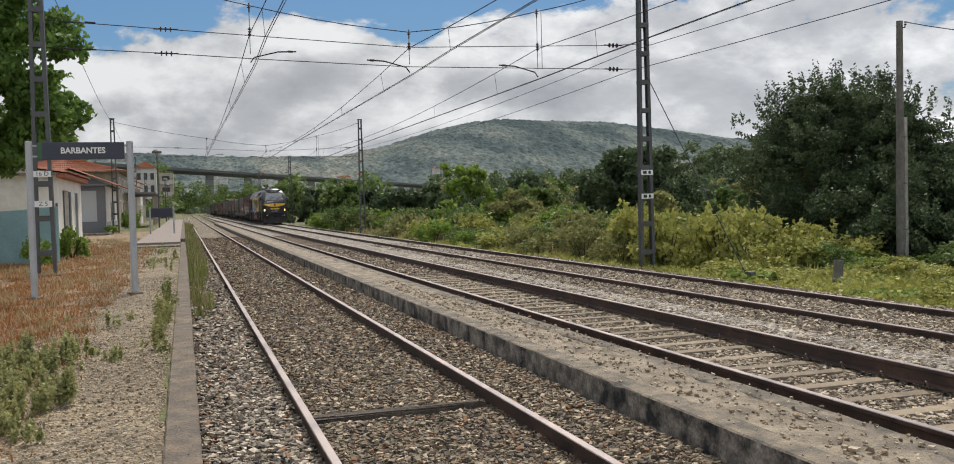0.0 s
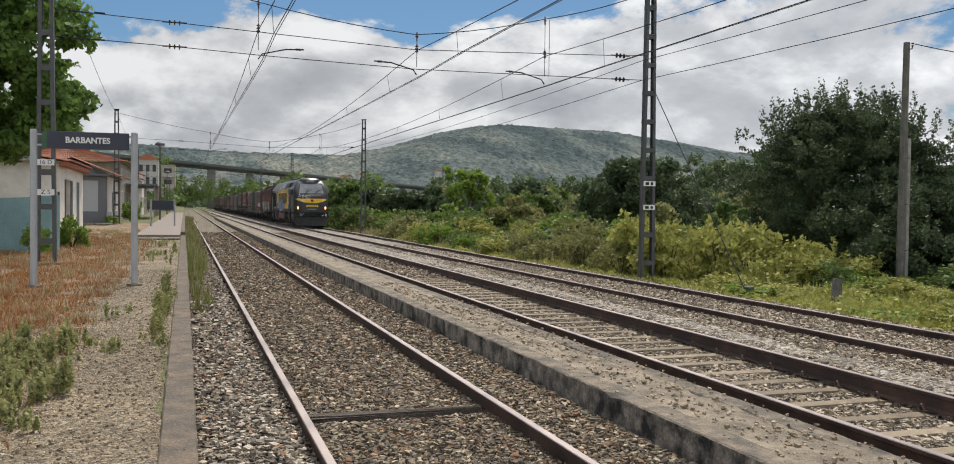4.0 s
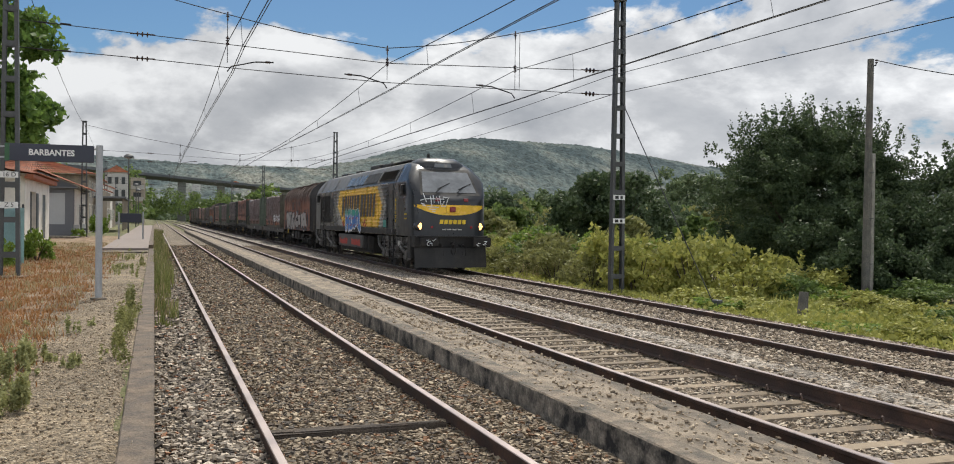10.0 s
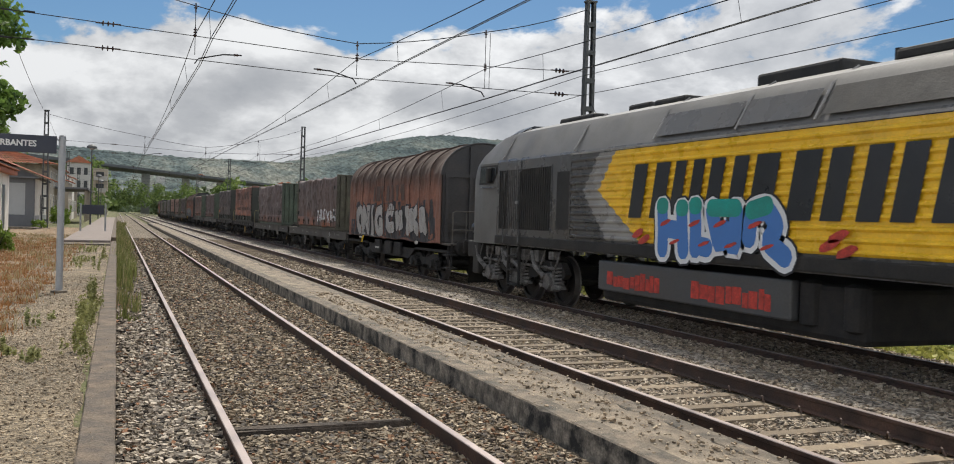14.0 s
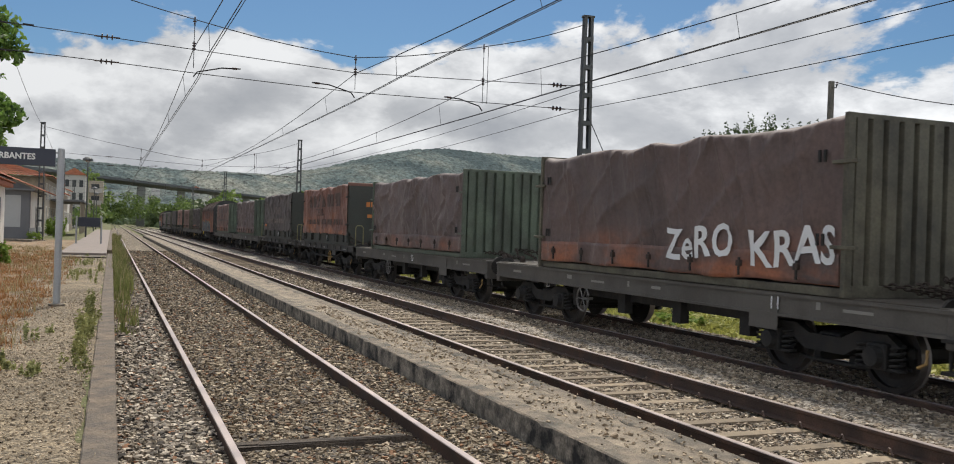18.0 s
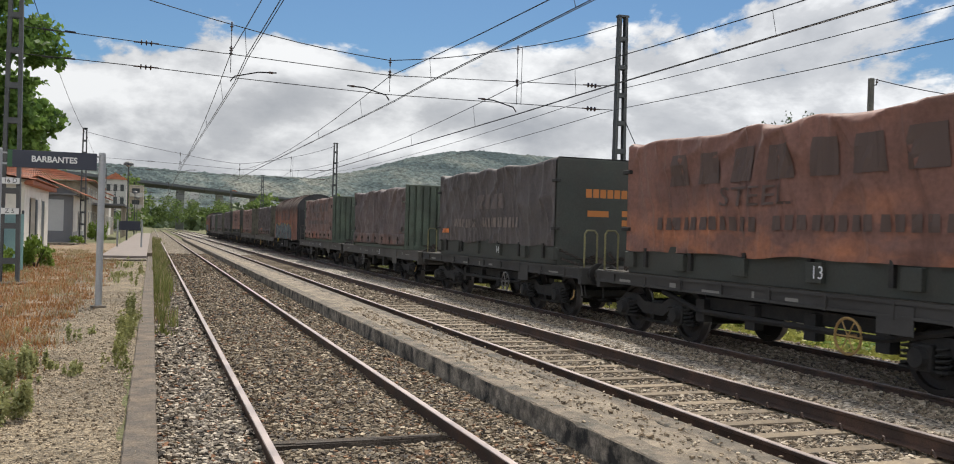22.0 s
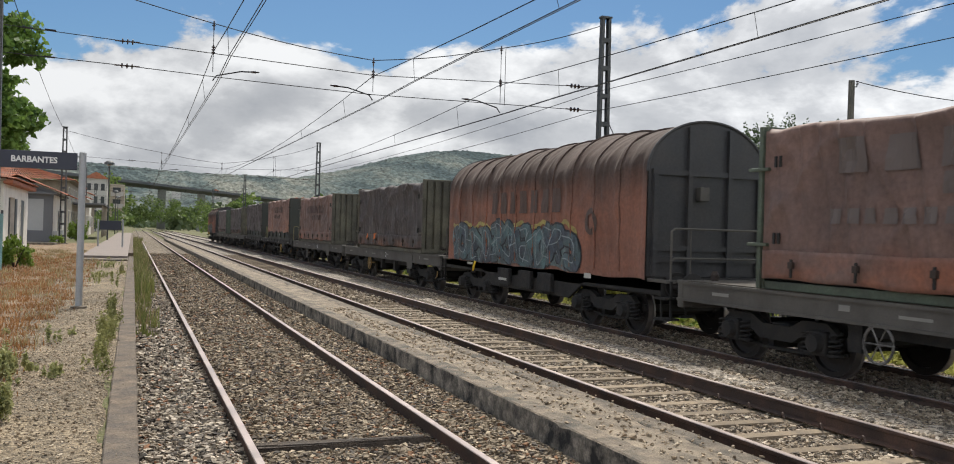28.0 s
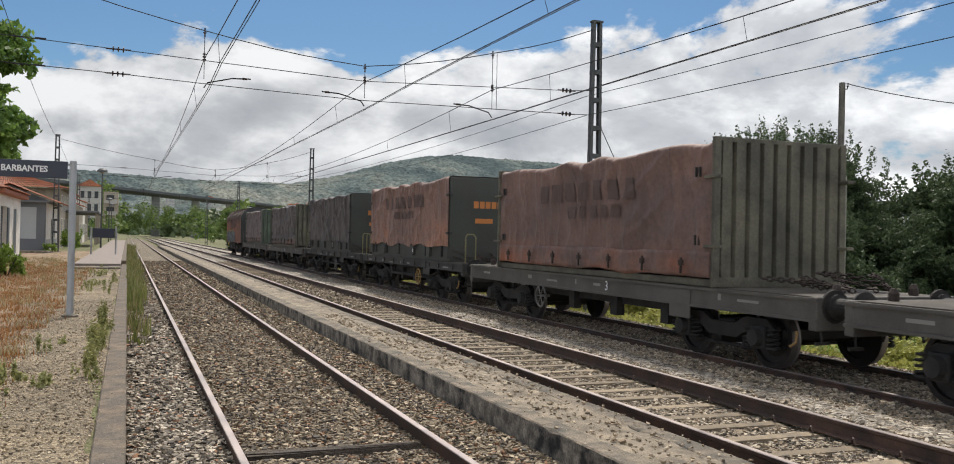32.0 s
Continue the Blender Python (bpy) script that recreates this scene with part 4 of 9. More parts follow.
        bmesh.ops.recalc_face_normals(fb, faces=fb.faces)
        bogie = part("bogie", fb, M_under, loco, "black three-axle bogie with coil springs")
        bogie.matrix_basis = pose(0, yc, 0)
        for y2 in (-1.65, 0.0, 1.65):
            add_wheelset(bogie, y2, 0.53)
            for s in (-1, 1):
                ax = B()
                box(ax, -0.12, -0.2, -0.2, 0.1, 0.2, 0.2, 0.05)
                lathe(ax, [(0.16, -0.18), (0.17, -0.1), (0.17, -0.08)], "x", 14)
                for y3 in (-0.36, 0.36):
                    spring(ax, -0.03, y3, -0.05, 0.34, 0.1, 5, 0.022)
                    lathe(ax, [(0.13, -0.1), (0.13, -0.05)], "z", 10, (-0.03, y3, 0))
                box(ax, -0.1, -0.5, -0.14, 0.05, 0.5, -0.09)
                tube(ax, [(-0.16, 0.15, 0.1), (-0.22, 0.5, 0.3), (-0.2, 0.7, 0.62)], 0.055, 8)
                part("axlebox", ax, M_gear, bogie, m=pose(s * 1.14, y2, 0.53, 0, 0, 0 if s < 0 else 180))
        for s in (-1, 1):
            pp = B()
            rng = random.Random(11)
            for k in range(7):
                y = -2.2 + k * 0.72
                tube(pp, [(s * 1.28, y, 1.2), (s * 1.33, y + 0.05, 0.95 + rng.uniform(-0.1, 0.1)), (s * 1.3, y + rng.uniform(0.1, 0.4), 0.72), (s * 1.24, y + 0.5, 0.95)], 0.02, 5)
                box(pp, min(s * 1.18, s * 1.34), y + 0.2, 0.92 + rng.uniform(0, 0.1), max(s * 1.18, s * 1.34), y + 0.2 + rng.uniform(0.12, 0.35), 1.18)
            tube(pp, [(s * 1.27, -2.0, 0.82), (s * 1.27, 2.0, 0.86)], 0.03, 6)
            tube(pp, [(s * 1.3, -0.4, 0.7), (s * 1.3, 0.7, 1.1)], 0.07, 8)
            part("brake_gear", pp, M_gear, bogie, "grey pipes and brake cylinders")
    for s in (-1, 1):
        for y in (2.72, 2 * MID - 2.72):
            st = B()
            for dy in (-0.3, 0.3):
                box(st, min(s * 1.36, s * 1.42), y + dy - 0.02, 0.3, max(s * 1.36, s * 1.42), y + dy + 0.02, 1.3)
            for z in (0.34, 0.66, 0.98):
                box(st, min(s * 1.26, s * 1.44), y - 0.3, z, max(s * 1.26, s * 1.44), y + 0.3, z + 0.03)
            part("cab_steps", st, M_black, loco)
    part("data_box", bx(-1.4, 1.5, 0.86, -1.36, 1.75, 1.04, 0.01), M_mark, loco)

    # both ends
    def nose_curve(x):
        return float(np.interp(abs(x), (0, 0.35, 0.75, 1.05, 1.25, 1.36, 1.41), (-0.365, -0.36, -0.33, -0.24, -0.10, 0.1, 0.4)))

    def front_y(x, z):
        return nose_curve(x)

    for flip in (1, -1):
        def P(x, y, z, flip=flip):
            return (x * flip, y if flip > 0 else 2 * MID - y, z)

        def flat(bm2, pts):
            plate(bm2, [P(*p) for p in (pts if flip > 0 else pts)])

        band, us = B(), np.linspace(-1.38, 1.38, 29)
        low = lambda u: 1.985 + 0.36 * (abs(u) / 1.38) ** 2.4
        for u0, u1 in zip(us, us[1:]):
            flat(band, [(u0, nose_curve(u0) - 0.012, low(u0)), (u1, nose_curve(u1) - 0.012, low(u1)), (u1, nose_curve(u1) - 0.012, 2.35), (u0, nose_curve(u0) - 0.012, 2.35)])
        nose = part("nose_band", band, M_yellow, loco, "yellow band round the nose")
        lampbox = B()
        box(lampbox, -0.24, -0.42, 2.06, 0.24, -0.35, 2.32, 0.02)
        for v in lampbox.verts:
            v.co = Vector(P(*v.co))
        part("lamp_plate", lampbox, M_yellow, nose)
        rl = B()
        box(rl, -0.11, -0.47, 2.1, 0.11, -0.40, 2.29, 0.03)
        for v in rl.verts:
            v.co = Vector(P(*v.co))
        part("red_lamp", rl, M_red, nose, "dark red signal lens")
        # windscreen follows the sloping front
        def slope_top(y):
            return float(np.interp(y, [h[0] for h in half], [h[2] for h in half])) + 0.012

        def screen(name, x0, x1, y0, y1, mat, lift, parent, label=""):
            wb = B()
            vs = np.linspace(y0, y1, 9)
            for a, b in zip(vs, vs[1:]):
                k0, k1 = (a - y0) / (y1 - y0), (b - y0) / (y1 - y0)
                wa, wb2 = x0 + (x1 - x0) * k0, x0 + (x1 - x0) * k1
                for xs0, xs1 in ((-1, -0.5), (-0.5, 0), (0, 0.5), (0.5, 1)):
                    flat(wb, [(xs0 * wa, a, slope_top(a) + lift), (xs1 * wa, a, slope_top(a) + lift), (xs1 * wb2, b, slope_top(b) + lift), (xs0 * wb2, b, slope_top(b) + lift)])
            return part(name, wb, mat, parent, label, smooth=True)

        surround = screen("windscreen_surround", 1.1, 0.93, -0.17, 0.72, M_black, 0.0, loco)
        screen("windscreen", 1.0, 0.86, -0.08, 0.6, M_glass, 0.012, surround, "wide sloping windscreen")
        wip = B()
        for x0 in (-0.55, 0.25):
            tube(wip, [P(x0, -0.12, slope_top(-0.12) + 0.04), P(x0 + 0.35, 0.1, slope_top(0.1) + 0.05)], 0.012, 5)
            tube(wip, [P(x0 + 0.1, 0.0, slope_top(0.0) + 0.04), P(x0 + 0.62, 0.2, slope_top(0.2) + 0.04)], 0.015, 5)
        part("wiper", wip, M_black, surround)
        for x0 in (-0.52, 0.52):
            tl = B()
            box(tl, x0 - 0.09, -0.36, 2.47, x0 + 0.09, -0.24, 2.59, 0.02)
            for v in tl.verts:
                v.co = Vector(P(*v.co))
            part("marker_lamp", tl, M_red, loco)
        # top light housing
        hb = B()
        prof = [(0.80, 3.70), (0.83, 3.88), (0.95, 3.98), (1.25, 4.08), (1.9, 4.10), (1.9, 3.9), (1.0, 3.72)]
        cuts = []
        for w0, k0, back in ((-0.9, 0.3, 0.28), (-0.8, 0.75, 0.12), (-0.6, 1.0, 0.03), (0.0, 1.04, 0.0), (0.6, 1.0, 0.03), (0.8, 0.75, 0.12), (0.9, 0.3, 0.28)):
            cuts.append([hb.verts.new(P(w0, min(1.9, y + back), 3.72 + (z - 3.72) * k0 + (0.1 if k0 < 0.5 and y > 0.85 else 0.0))) for y, z in prof])
        for a, b in zip(cuts, cuts[1:]):
            for k in range(len(prof)):
                hb.faces.new((a[k], a[(k + 1) % len(prof)], b[(k + 1) % len(prof)], b[k]))
        hb.faces.new(cuts[0])
        hb.faces.new(cuts[-1][::-1])
        bmesh.ops.recalc_face_normals(hb, faces=hb.faces)
        house = shade_by_angle(part("roof_light_housing", hb, M_loco, loco), 40)
        tb = B()
        plate(tb, [P(-0.34, 0.785, 3.73), P(0.34, 0.785, 3.73), P(0.3, 0.812, 3.87), P(-0.3, 0.812, 3.87)])
        part("top_light", tb, M_glass, house)
        tb = B()
        lathe(tb, [(0.07, -0.01), (0.001, -0.012)], "y", 12, (0, 0, 0))
        for v in tb.verts:
            v.co = Vector(P(v.co.x + 0.1, v.co.y + 0.79, v.co.z + 3.80))
        if flip > 0:
            part("top_lamp_bulb", tb, M_silver, house, "unlit round lamp")
        else:
            tb.free()
        # headlight pods
        for x0 in (-1.07, 1.07):
            pod = B()
            lathe(pod, [(0.001, 0.32), (0.16, 0.22), (0.2, 0.05), (0.19, -0.08), (0.15, -0.11)], "y", 16)
            for v in pod.verts:
                v.co = Vector(P(v.co.x * 1.35 + x0, v.co.y - 0.1, v.co.z + 1.6))
            bmesh.ops.recalc_face_normals(pod, faces=pod.faces)
            pod = shade_by_angle(part("headlight", pod, M_loco, loco, "round headlight in a dark pod"), 50)
            glow = B()
            for k in range(7):
                a = k * math.tau / 6
                r = 0.088 if k < 6 else 0.0
                lathe(glow, [(0.042, 0.0), (0.042, -0.02), (0.001, -0.03)], "y", 8, (r * math.cos(a), 0, r * math.sin(a)))
            for v in glow.verts:
                v.co = Vector(P(v.co.x + x0, v.co.y - 0.21, v.co.z + 1.6))
            part("lamp", glow, M_lamp if flip > 0 else M_red, pod, "glowing warm lamps" if flip > 0 else "dark lamps")
            tl = B()
            lathe(tl, [(0.05, 0), (0.05, -0.05), (0.001, -0.06)], "y", 10, (0, 0, 0))
            for v in tl.verts:
                v.co = Vector(P(v.co.x + x0 * 0.68, v.co.y - 0.3, v.co.z + 1.57))
            part("tail_lamp", tl, M_red, loco)
        # front wordmark blocks and number bars
        for k in range(6):
            wm = B()
            a = -0.46 + k * 0.165
            flat(wm, [(a, nose_curve(a) - 0.014, 1.68), (a + 0.13, nose_curve(a) - 0.014, 1.68), (a + 0.15, nose_curve(a) - 0.014, 1.83), (a + 0.02, nose_curve(a) - 0.014, 1.83)])
            part("front_wordmark_block", wm, M_ymark, loco, "yellow block of a wordmark")
        for k in range(4):
            nb = B()
            a = -0.36 + k * 0.19
            flat(nb, [(a, -0.38, 1.47), (a + 0.15, -0.38, 1.47), (a + 0.15, -0.38, 1.51), (a, -0.38, 1.51)])
            part("lettering_bar", nb, M_mark, loco, "pale bar of lettering")
        # buffer beam, skirt and plough
        for name, a, mat in (("buffer_beam", (-1.35, -0.32, 0.86, 1.35, 0.1, 1.26, 0.03), M_black), ("beam_step", (-1.3, -0.5, 1.22, 1.3, 0.0, 1.27, 0.01), M_black), ("skirt", (-1.38, 0.1, 0.45, 1.38, 0.5, 1.26, 0.04), M_black)):
            bb = bx(*a[:6], bevel=a[6])
            for v in bb.verts:
                v.co = Vector(P(*v.co))
            bmesh.ops.recalc_face_normals(bb, faces=bb.faces)
            part(name, bb, mat, loco)
        pl = B()
        us = np.linspace(-1.32, 1.32, 13)
        for u0, u1 in zip(us, us[1:]):
            y0, y1 = -0.55 + 0.32 * (abs(u0) / 1.32) ** 2, -0.55 + 0.32 * (abs(u1) / 1.32) ** 2
            for dy in (0, 0.04):
                flat(pl, [(u0, y0 - 0.12 + dy, 0.16), (u1, y1 - 0.12 + dy, 0.16), (u1, y1 + dy, 0.86), (u0, y0 + dy, 0.86)])
        bmesh.ops.recalc_face_normals(pl, faces=pl.faces)
        part("snow_plough", pl, M_black, loco, "black plough skirt", smooth=True)
        for s in (-1, 1):
            bf = part("buffer", buffer_mesh(rect=True), None, loco, "large rectangular buffer with white scribbles")
            bf.matrix_basis = pose(*P(s * 0.95, -0.32, 1.06), 0, 0, 0 if flip > 0 else 180)
            sc = B()
            rng = random.Random(3 + s)
            for k in range(5):
                x0, z0 = rng.uniform(-0.26, 0.1), rng.uniform(-0.13, 0.08)
                tube(sc, [(x0, -0.568, z0), (x0 + rng.uniform(0.02, 0.14), -0.568, z0 + rng.uniform(-0.05, 0.08)), (x0 + rng.uniform(0.0, 0.16), -0.568, z0 + rng.uniform(-0.1, 0.1))], 0.011, 4)
            part("scribble", sc, M_spray_white, bf)
        hk = B()
        tube(hk, [(0, -0.3, 1.0), (0, -0.55, 1.05), (0, -0.62, 0.95), (0, -0.55, 0.88)], 0.05, 8)
        tube(hk, [(0.06, -0.55, 1.0), (0.08, -0.6, 0.75), (0, -0.56, 0.52), (-0.08, -0.6, 0.75), (-0.06, -0.55, 1.0)], 0.03, 6)
        for x0 in (-0.4, 0.3, 0.42):
            tube(hk, [(x0, -0.3, 0.95), (x0, -0.5, 0.93), (x0 + 0.05, -0.56, 0.6), (x0 - 0.05, -0.4, 0.5), (x0 - 0.1, -0.3, 0.7)], 0.028, 6)
        for v in hk.verts:
            v.co = Vector(P(*v.co))
        part("coupling", hk, M_under, loco)
        if flip > 0:
            # white sprayed scrawl on the nose
            sc = B()
            strokes = [[(-1.0, 2.75), (-0.93, 2.45)], [(-1.12, 2.5), (-0.95, 2.56), (-0.3, 2.55)], [(-0.78, 2.66), (-0.74, 2.3)], [(-0.68, 2.68), (-0.66, 2.4), (-0.56, 2.64), (-0.5, 2.4)], [(-0.46, 2.66), (-0.42, 2.36)], [(-0.34, 2.62), (-0.14, 2.6), (-0.26, 2.28), (-0.4, 2.3), (-0.3, 2.48)], [(-1.1, 2.4), (-0.98, 2.36)], [(-1.06, 2.34), (-0.94, 2.3)], [(-0.9, 2.28), (-0.5, 2.26)], [(-0.84, 2.2), (-0.6, 2.18)], [(-0.74, 2.13), (-0.62, 2.11)]]
            for st in strokes:
                pts = []
                for x, z in st:
                    y = nose_curve(x) - 0.03 if z < 2.58 else nose_curve(x) - 0.03 + (z - 2.58) * 0.8
                    pts.append((x, y, z))
                tube(sc, pts, 0.016, 5)
            part("scrawl", sc, M_spray_white, loco, "white sprayed scrawl")
    return loco


coat_grey = coat("box_grey", (0.075, 0.078, 0.082), 0.55, amount=0.4)
LOCO = make_loco()
SMALL = {}
# ---- wagons ----
M_frame = coat("wagon_frame", (0.105, 0.096, 0.085), 0.75, 0.0, dirt=(0.062, 0.055, 0.048), amount=0.7)
M_frame_dark = coat("dark_wagon_frame", (0.055, 0.052, 0.049), 0.75, 0.0, dirt=(0.032, 0.029, 0.027), amount=0.7)
M_deck = material("wagon_deck", (0.10, 0.085, 0.07), 0.85, vary=0.35, scale=3, fine=30, stain=(0.05, 0.04, 0.03), stain_amount=0.8)
M_green = material("green_steel", (0.088, 0.112, 0.08), 0.6, 0.0, vary=0.25, scale=1.2, fine=25, bump=0.1, stain=(0.055, 0.06, 0.045), stain_amount=0.7)
M_olive = material("olive_steel", (0.125, 0.115, 0.082), 0.65, 0.0, vary=0.25, scale=1.2, fine=25, bump=0.1, stain=(0.05, 0.045, 0.035), stain_amount=0.8)
M_dark_steel = material("dark_green_steel", (0.045, 0.05, 0.042), 0.65, 0.0, vary=0.2, scale=1.2, fine=25, bump=0.1, stain=(0.05, 0.045, 0.038), stain_amount=0.6)
M_hood_end = material("hood_end_steel", (0.042, 0.042, 0.045), 0.6, 0.1, vary=0.25, scale=1.5, fine=25, bump=0.1, stain=(0.05, 0.045, 0.042), stain_amount=0.6)
M_dull_mark = plain("dull_painted_mark", (0.24, 0.23, 0.21), 0.8)
M_ochre = coat("ochre_paint", (0.34, 0.21, 0.07), 0.6, amount=0.4)
M_rail_paint = coat("handrail_paint", (0.22, 0.20, 0.09), 0.6, amount=0.5)
M_chain = material("chain_steel", (0.06, 0.045, 0.038), 0.7, 0.4, vary=0.4, scale=9, fine=60)


def tarp_material(name, base, worn, bright, worn_amount=0.8, bright_amount=0.0, soot=0.0, foot_z=(0.75, 0.3), relief=0.28, rough=0.62):
    """Coated cloth: sooty over the whole, faded in patches, brighter where rubbed clean near the foot."""
    m = bpy.data.materials.new(name)
    m.use_nodes = True
    nt = m.node_tree
    N, L = nt.nodes.new, nt.links.new
    p = nt.nodes["Principled BSDF"]
    p.inputs["Roughness"].default_value = rough
    p.inputs["Specular IOR Level"].default_value = 0.3
    p.inputs["Sheen Weight"].default_value, p.inputs["Sheen Roughness"].default_value = 0.1, 0.5
    p.inputs["Sheen Tint"].default_value = (0.9, 0.82, 0.76, 1)
    co, info = N("ShaderNodeTexCoord"), N("ShaderNodeObjectInfo")
    shift = N("ShaderNodeVectorMath")
    shift.operation = "MULTIPLY_ADD"
    L(info.outputs["Random"], shift.inputs[0])
    shift.inputs[1].default_value = (13.0, 7.0, 3.0)
    L(co.outputs["Object"], shift.inputs[2])

    def tex(sx, sy, sz, detail, rough=0.6):
        mp, n = N("ShaderNodeMapping"), N("ShaderNodeTexNoise")
        mp.inputs["Scale"].default_value = (sx, sy, sz)
        L(shift.outputs[0], mp.inputs[0])
        L(mp.outputs[0], n.inputs["Vector"])
        n.inputs["Scale"].default_value, n.inputs["Detail"].default_value, n.inputs["Roughness"].default_value = 1.0, detail, rough
        return n.outputs["Fac"]

    def ramp(fac, a, b, lo, hi):
        r = N("ShaderNodeMapRange")
        for key, v in (("From Min", a), ("From Max", b), ("To Min", lo), ("To Max", hi)):
            r.inputs[key].default_value = v
        L(fac, r.inputs["Value"])
        return r.outputs[0]

    def blend(fac, a, b):
        n = N("ShaderNodeMix")
        n.data_type = "RGBA"
        L(fac, n.inputs["Factor"])
        for key, v in (("A", a), ("B", b)):
            if isinstance(v, tuple):
                n.inputs[key].default_value = (*v, 1)
            else:
                L(v, n.inputs[key])
        return n.outputs["Result"]

    patches = tex(0.6, 0.32, 0.9, 5.0)
    streaks = tex(0.9, 1.2, 0.35, 6.0, 0.6)
    fine = tex(14, 14, 14, 4.0)
    sep = N("ShaderNodeSeparateXYZ")
    L(co.outputs["Object"], sep.inputs[0])
    foot = N("ShaderNodeMath")
    foot.operation = "MULTIPLY"
    L(ramp(sep.outputs[2], foot_z[0], foot_z[1], 0.0, 1.0), foot.inputs[0])
    L(ramp(tex(1.0, 0.55, 1.2, 4.0), 0.45, 0.7, 0.0, bright_amount), foot.inputs[1])
    c = blend(ramp(patches, 0.38, 0.66, 0.0, worn_amount), base, worn)
    c = blend(foot.outputs[0], c, bright)
    if soot:
        # exhaust soot settled on the crown of the hood
        sn = N("ShaderNodeMath")
        sn.operation = "MULTIPLY_ADD"
        L(tex(0.8, 0.9, 0.5, 5.0), sn.inputs[0])
        sn.inputs[1].default_value = 0.9
        L(sep.outputs[2], sn.inputs[2])
        c = blend(ramp(sn.outputs[0], 3.0, 3.6, 0.0, soot), c, (0.062, 0.046, 0.04))
    hsv = N("ShaderNodeHueSaturation")
    L(c, hsv.inputs["Color"])
    mul = N("ShaderNodeMath")
    mul.operation = "MULTIPLY"
    L(ramp(streaks, 0.3, 0.7, 0.82, 1.18), mul.inputs[0])
    L(ramp(fine, 0.3, 0.7, 0.82, 1.18), mul.inputs[1])
    L(mul.outputs[0], hsv.inputs["Value"])
    L(hsv.outputs[0], p.inputs["Base Color"])
    b = N("ShaderNodeBump")
    b.inputs["Strength"].default_value, b.inputs["Distance"].default_value = relief, 0.10
    L(tex(3.0, 3.4, 1.0, 4.0, 0.5), b.inputs["Height"])
    L(b.outputs[0], p.inputs["Normal"])
    return m


T_brown = tarp_material("brown_tarp", (0.112, 0.090, 0.088), (0.158, 0.121, 0.115), (0.33, 0.13, 0.075), 0.9, 0.6)
T_scorched = tarp_material("scorched_tarp", (0.108, 0.082, 0.078), (0.155, 0.105, 0.095), (0.46, 0.15, 0.06), 0.9, 0.85, foot_z=(0.95, 0.25))
T_rust = tarp_material("rust_tarp", (0.14, 0.092, 0.080), (0.22, 0.13, 0.105), (0.40, 0.13, 0.06), 0.9, 0.7)
T_red = tarp_material("red_tarp", (0.18, 0.112, 0.094), (0.28, 0.162, 0.13), (0.42, 0.19, 0.11), 0.9, 0.8, foot_z=(1.7, 0.9))
T_orange = tarp_material("orange_tarp", (0.165, 0.085, 0.068), (0.25, 0.12, 0.092), (0.50, 0.19, 0.09), 0.9, 1.0, foot_z=(1.6, 0.95))
T_dark = tarp_material("dark_tarp", (0.072, 0.063, 0.062), (0.10, 0.083, 0.08), (0.30, 0.12, 0.06), 0.9, 0.7, foot_z=(0.55, 0.25))
T_hood = tarp_material("hood_tarp", (0.185, 0.098, 0.076), (0.31, 0.13, 0.085), (0.26, 0.105, 0.07), 0.95, 0.4, 0.92, relief=0.35, rough=0.85)
M_clean = material("clean_orange_cloth", (0.66, 0.19, 0.05), 0.6, vary=0.2, scale=5, fine=40, bump=0.2)
M_ghost = plain("sooty_print", (0.10, 0.066, 0.056), 0.7)
M_pale_print = plain("pale_print", (0.135, 0.108, 0.10), 0.7)
M_worn_print = plain("worn_print", (0.21, 0.17, 0.15), 0.7)
M_orange_print = plain("orange_print", (0.48, 0.17, 0.04), 0.6)
M_silver_spray = material("silver_spray", (0.34, 0.33, 0.32), 0.5, 0.0, vary=0.25, scale=4, fine=30, bump=0)
M_spray_dark = plain("dark_spray", (0.035, 0.035, 0.04), 0.6)


M_bluegrey_spray = material("bluegrey_spray", (0.075, 0.095, 0.105), 0.55, 0.0, vary=0.4, scale=3, fine=30, bump=0, stain=(0.16, 0.21, 0.20), stain_amount=0.8, stain_scale=2)
M_slate_spray = material("slate_spray", (0.06, 0.072, 0.09), 0.55, vary=0.4, scale=3, fine=30, bump=0, stain=(0.10, 0.17, 0.17), stain_amount=0.8, stain_scale=1.4)
M_yellow_spray = material("yellow_spray", (0.33, 0.27, 0.09), 0.6, vary=0.4, scale=4, fine=40, bump=0)
M_pale_spray = material("pale_spray", (0.22, 0.26, 0.27), 0.6, vary=0.3, scale=4, fine=40, bump=0)


def chain(bm, a, b, sag=0.05, size=0.05):
    a, b = Vector(a), Vector(b)
    n = max(3, int((b - a).length / (size * 1.5)))
    d = (b - a).normalized()
    side = d.cross(Vector((0, 0, 1))).normalized()
    up = side.cross(d)
    for i in range(n):
        k = (i + 0.5) / n
        c = a.lerp(b, k) - Vector((0, 0, sag * math.sin(k * math.pi)))
        e = side if i % 2 else up
        tube(bm, [c + d * (math.cos(q) * size) + e * (math.sin(q) * size * 0.6) for q in np.linspace(0, math.tau, 9)], size * 0.24, 4, False)


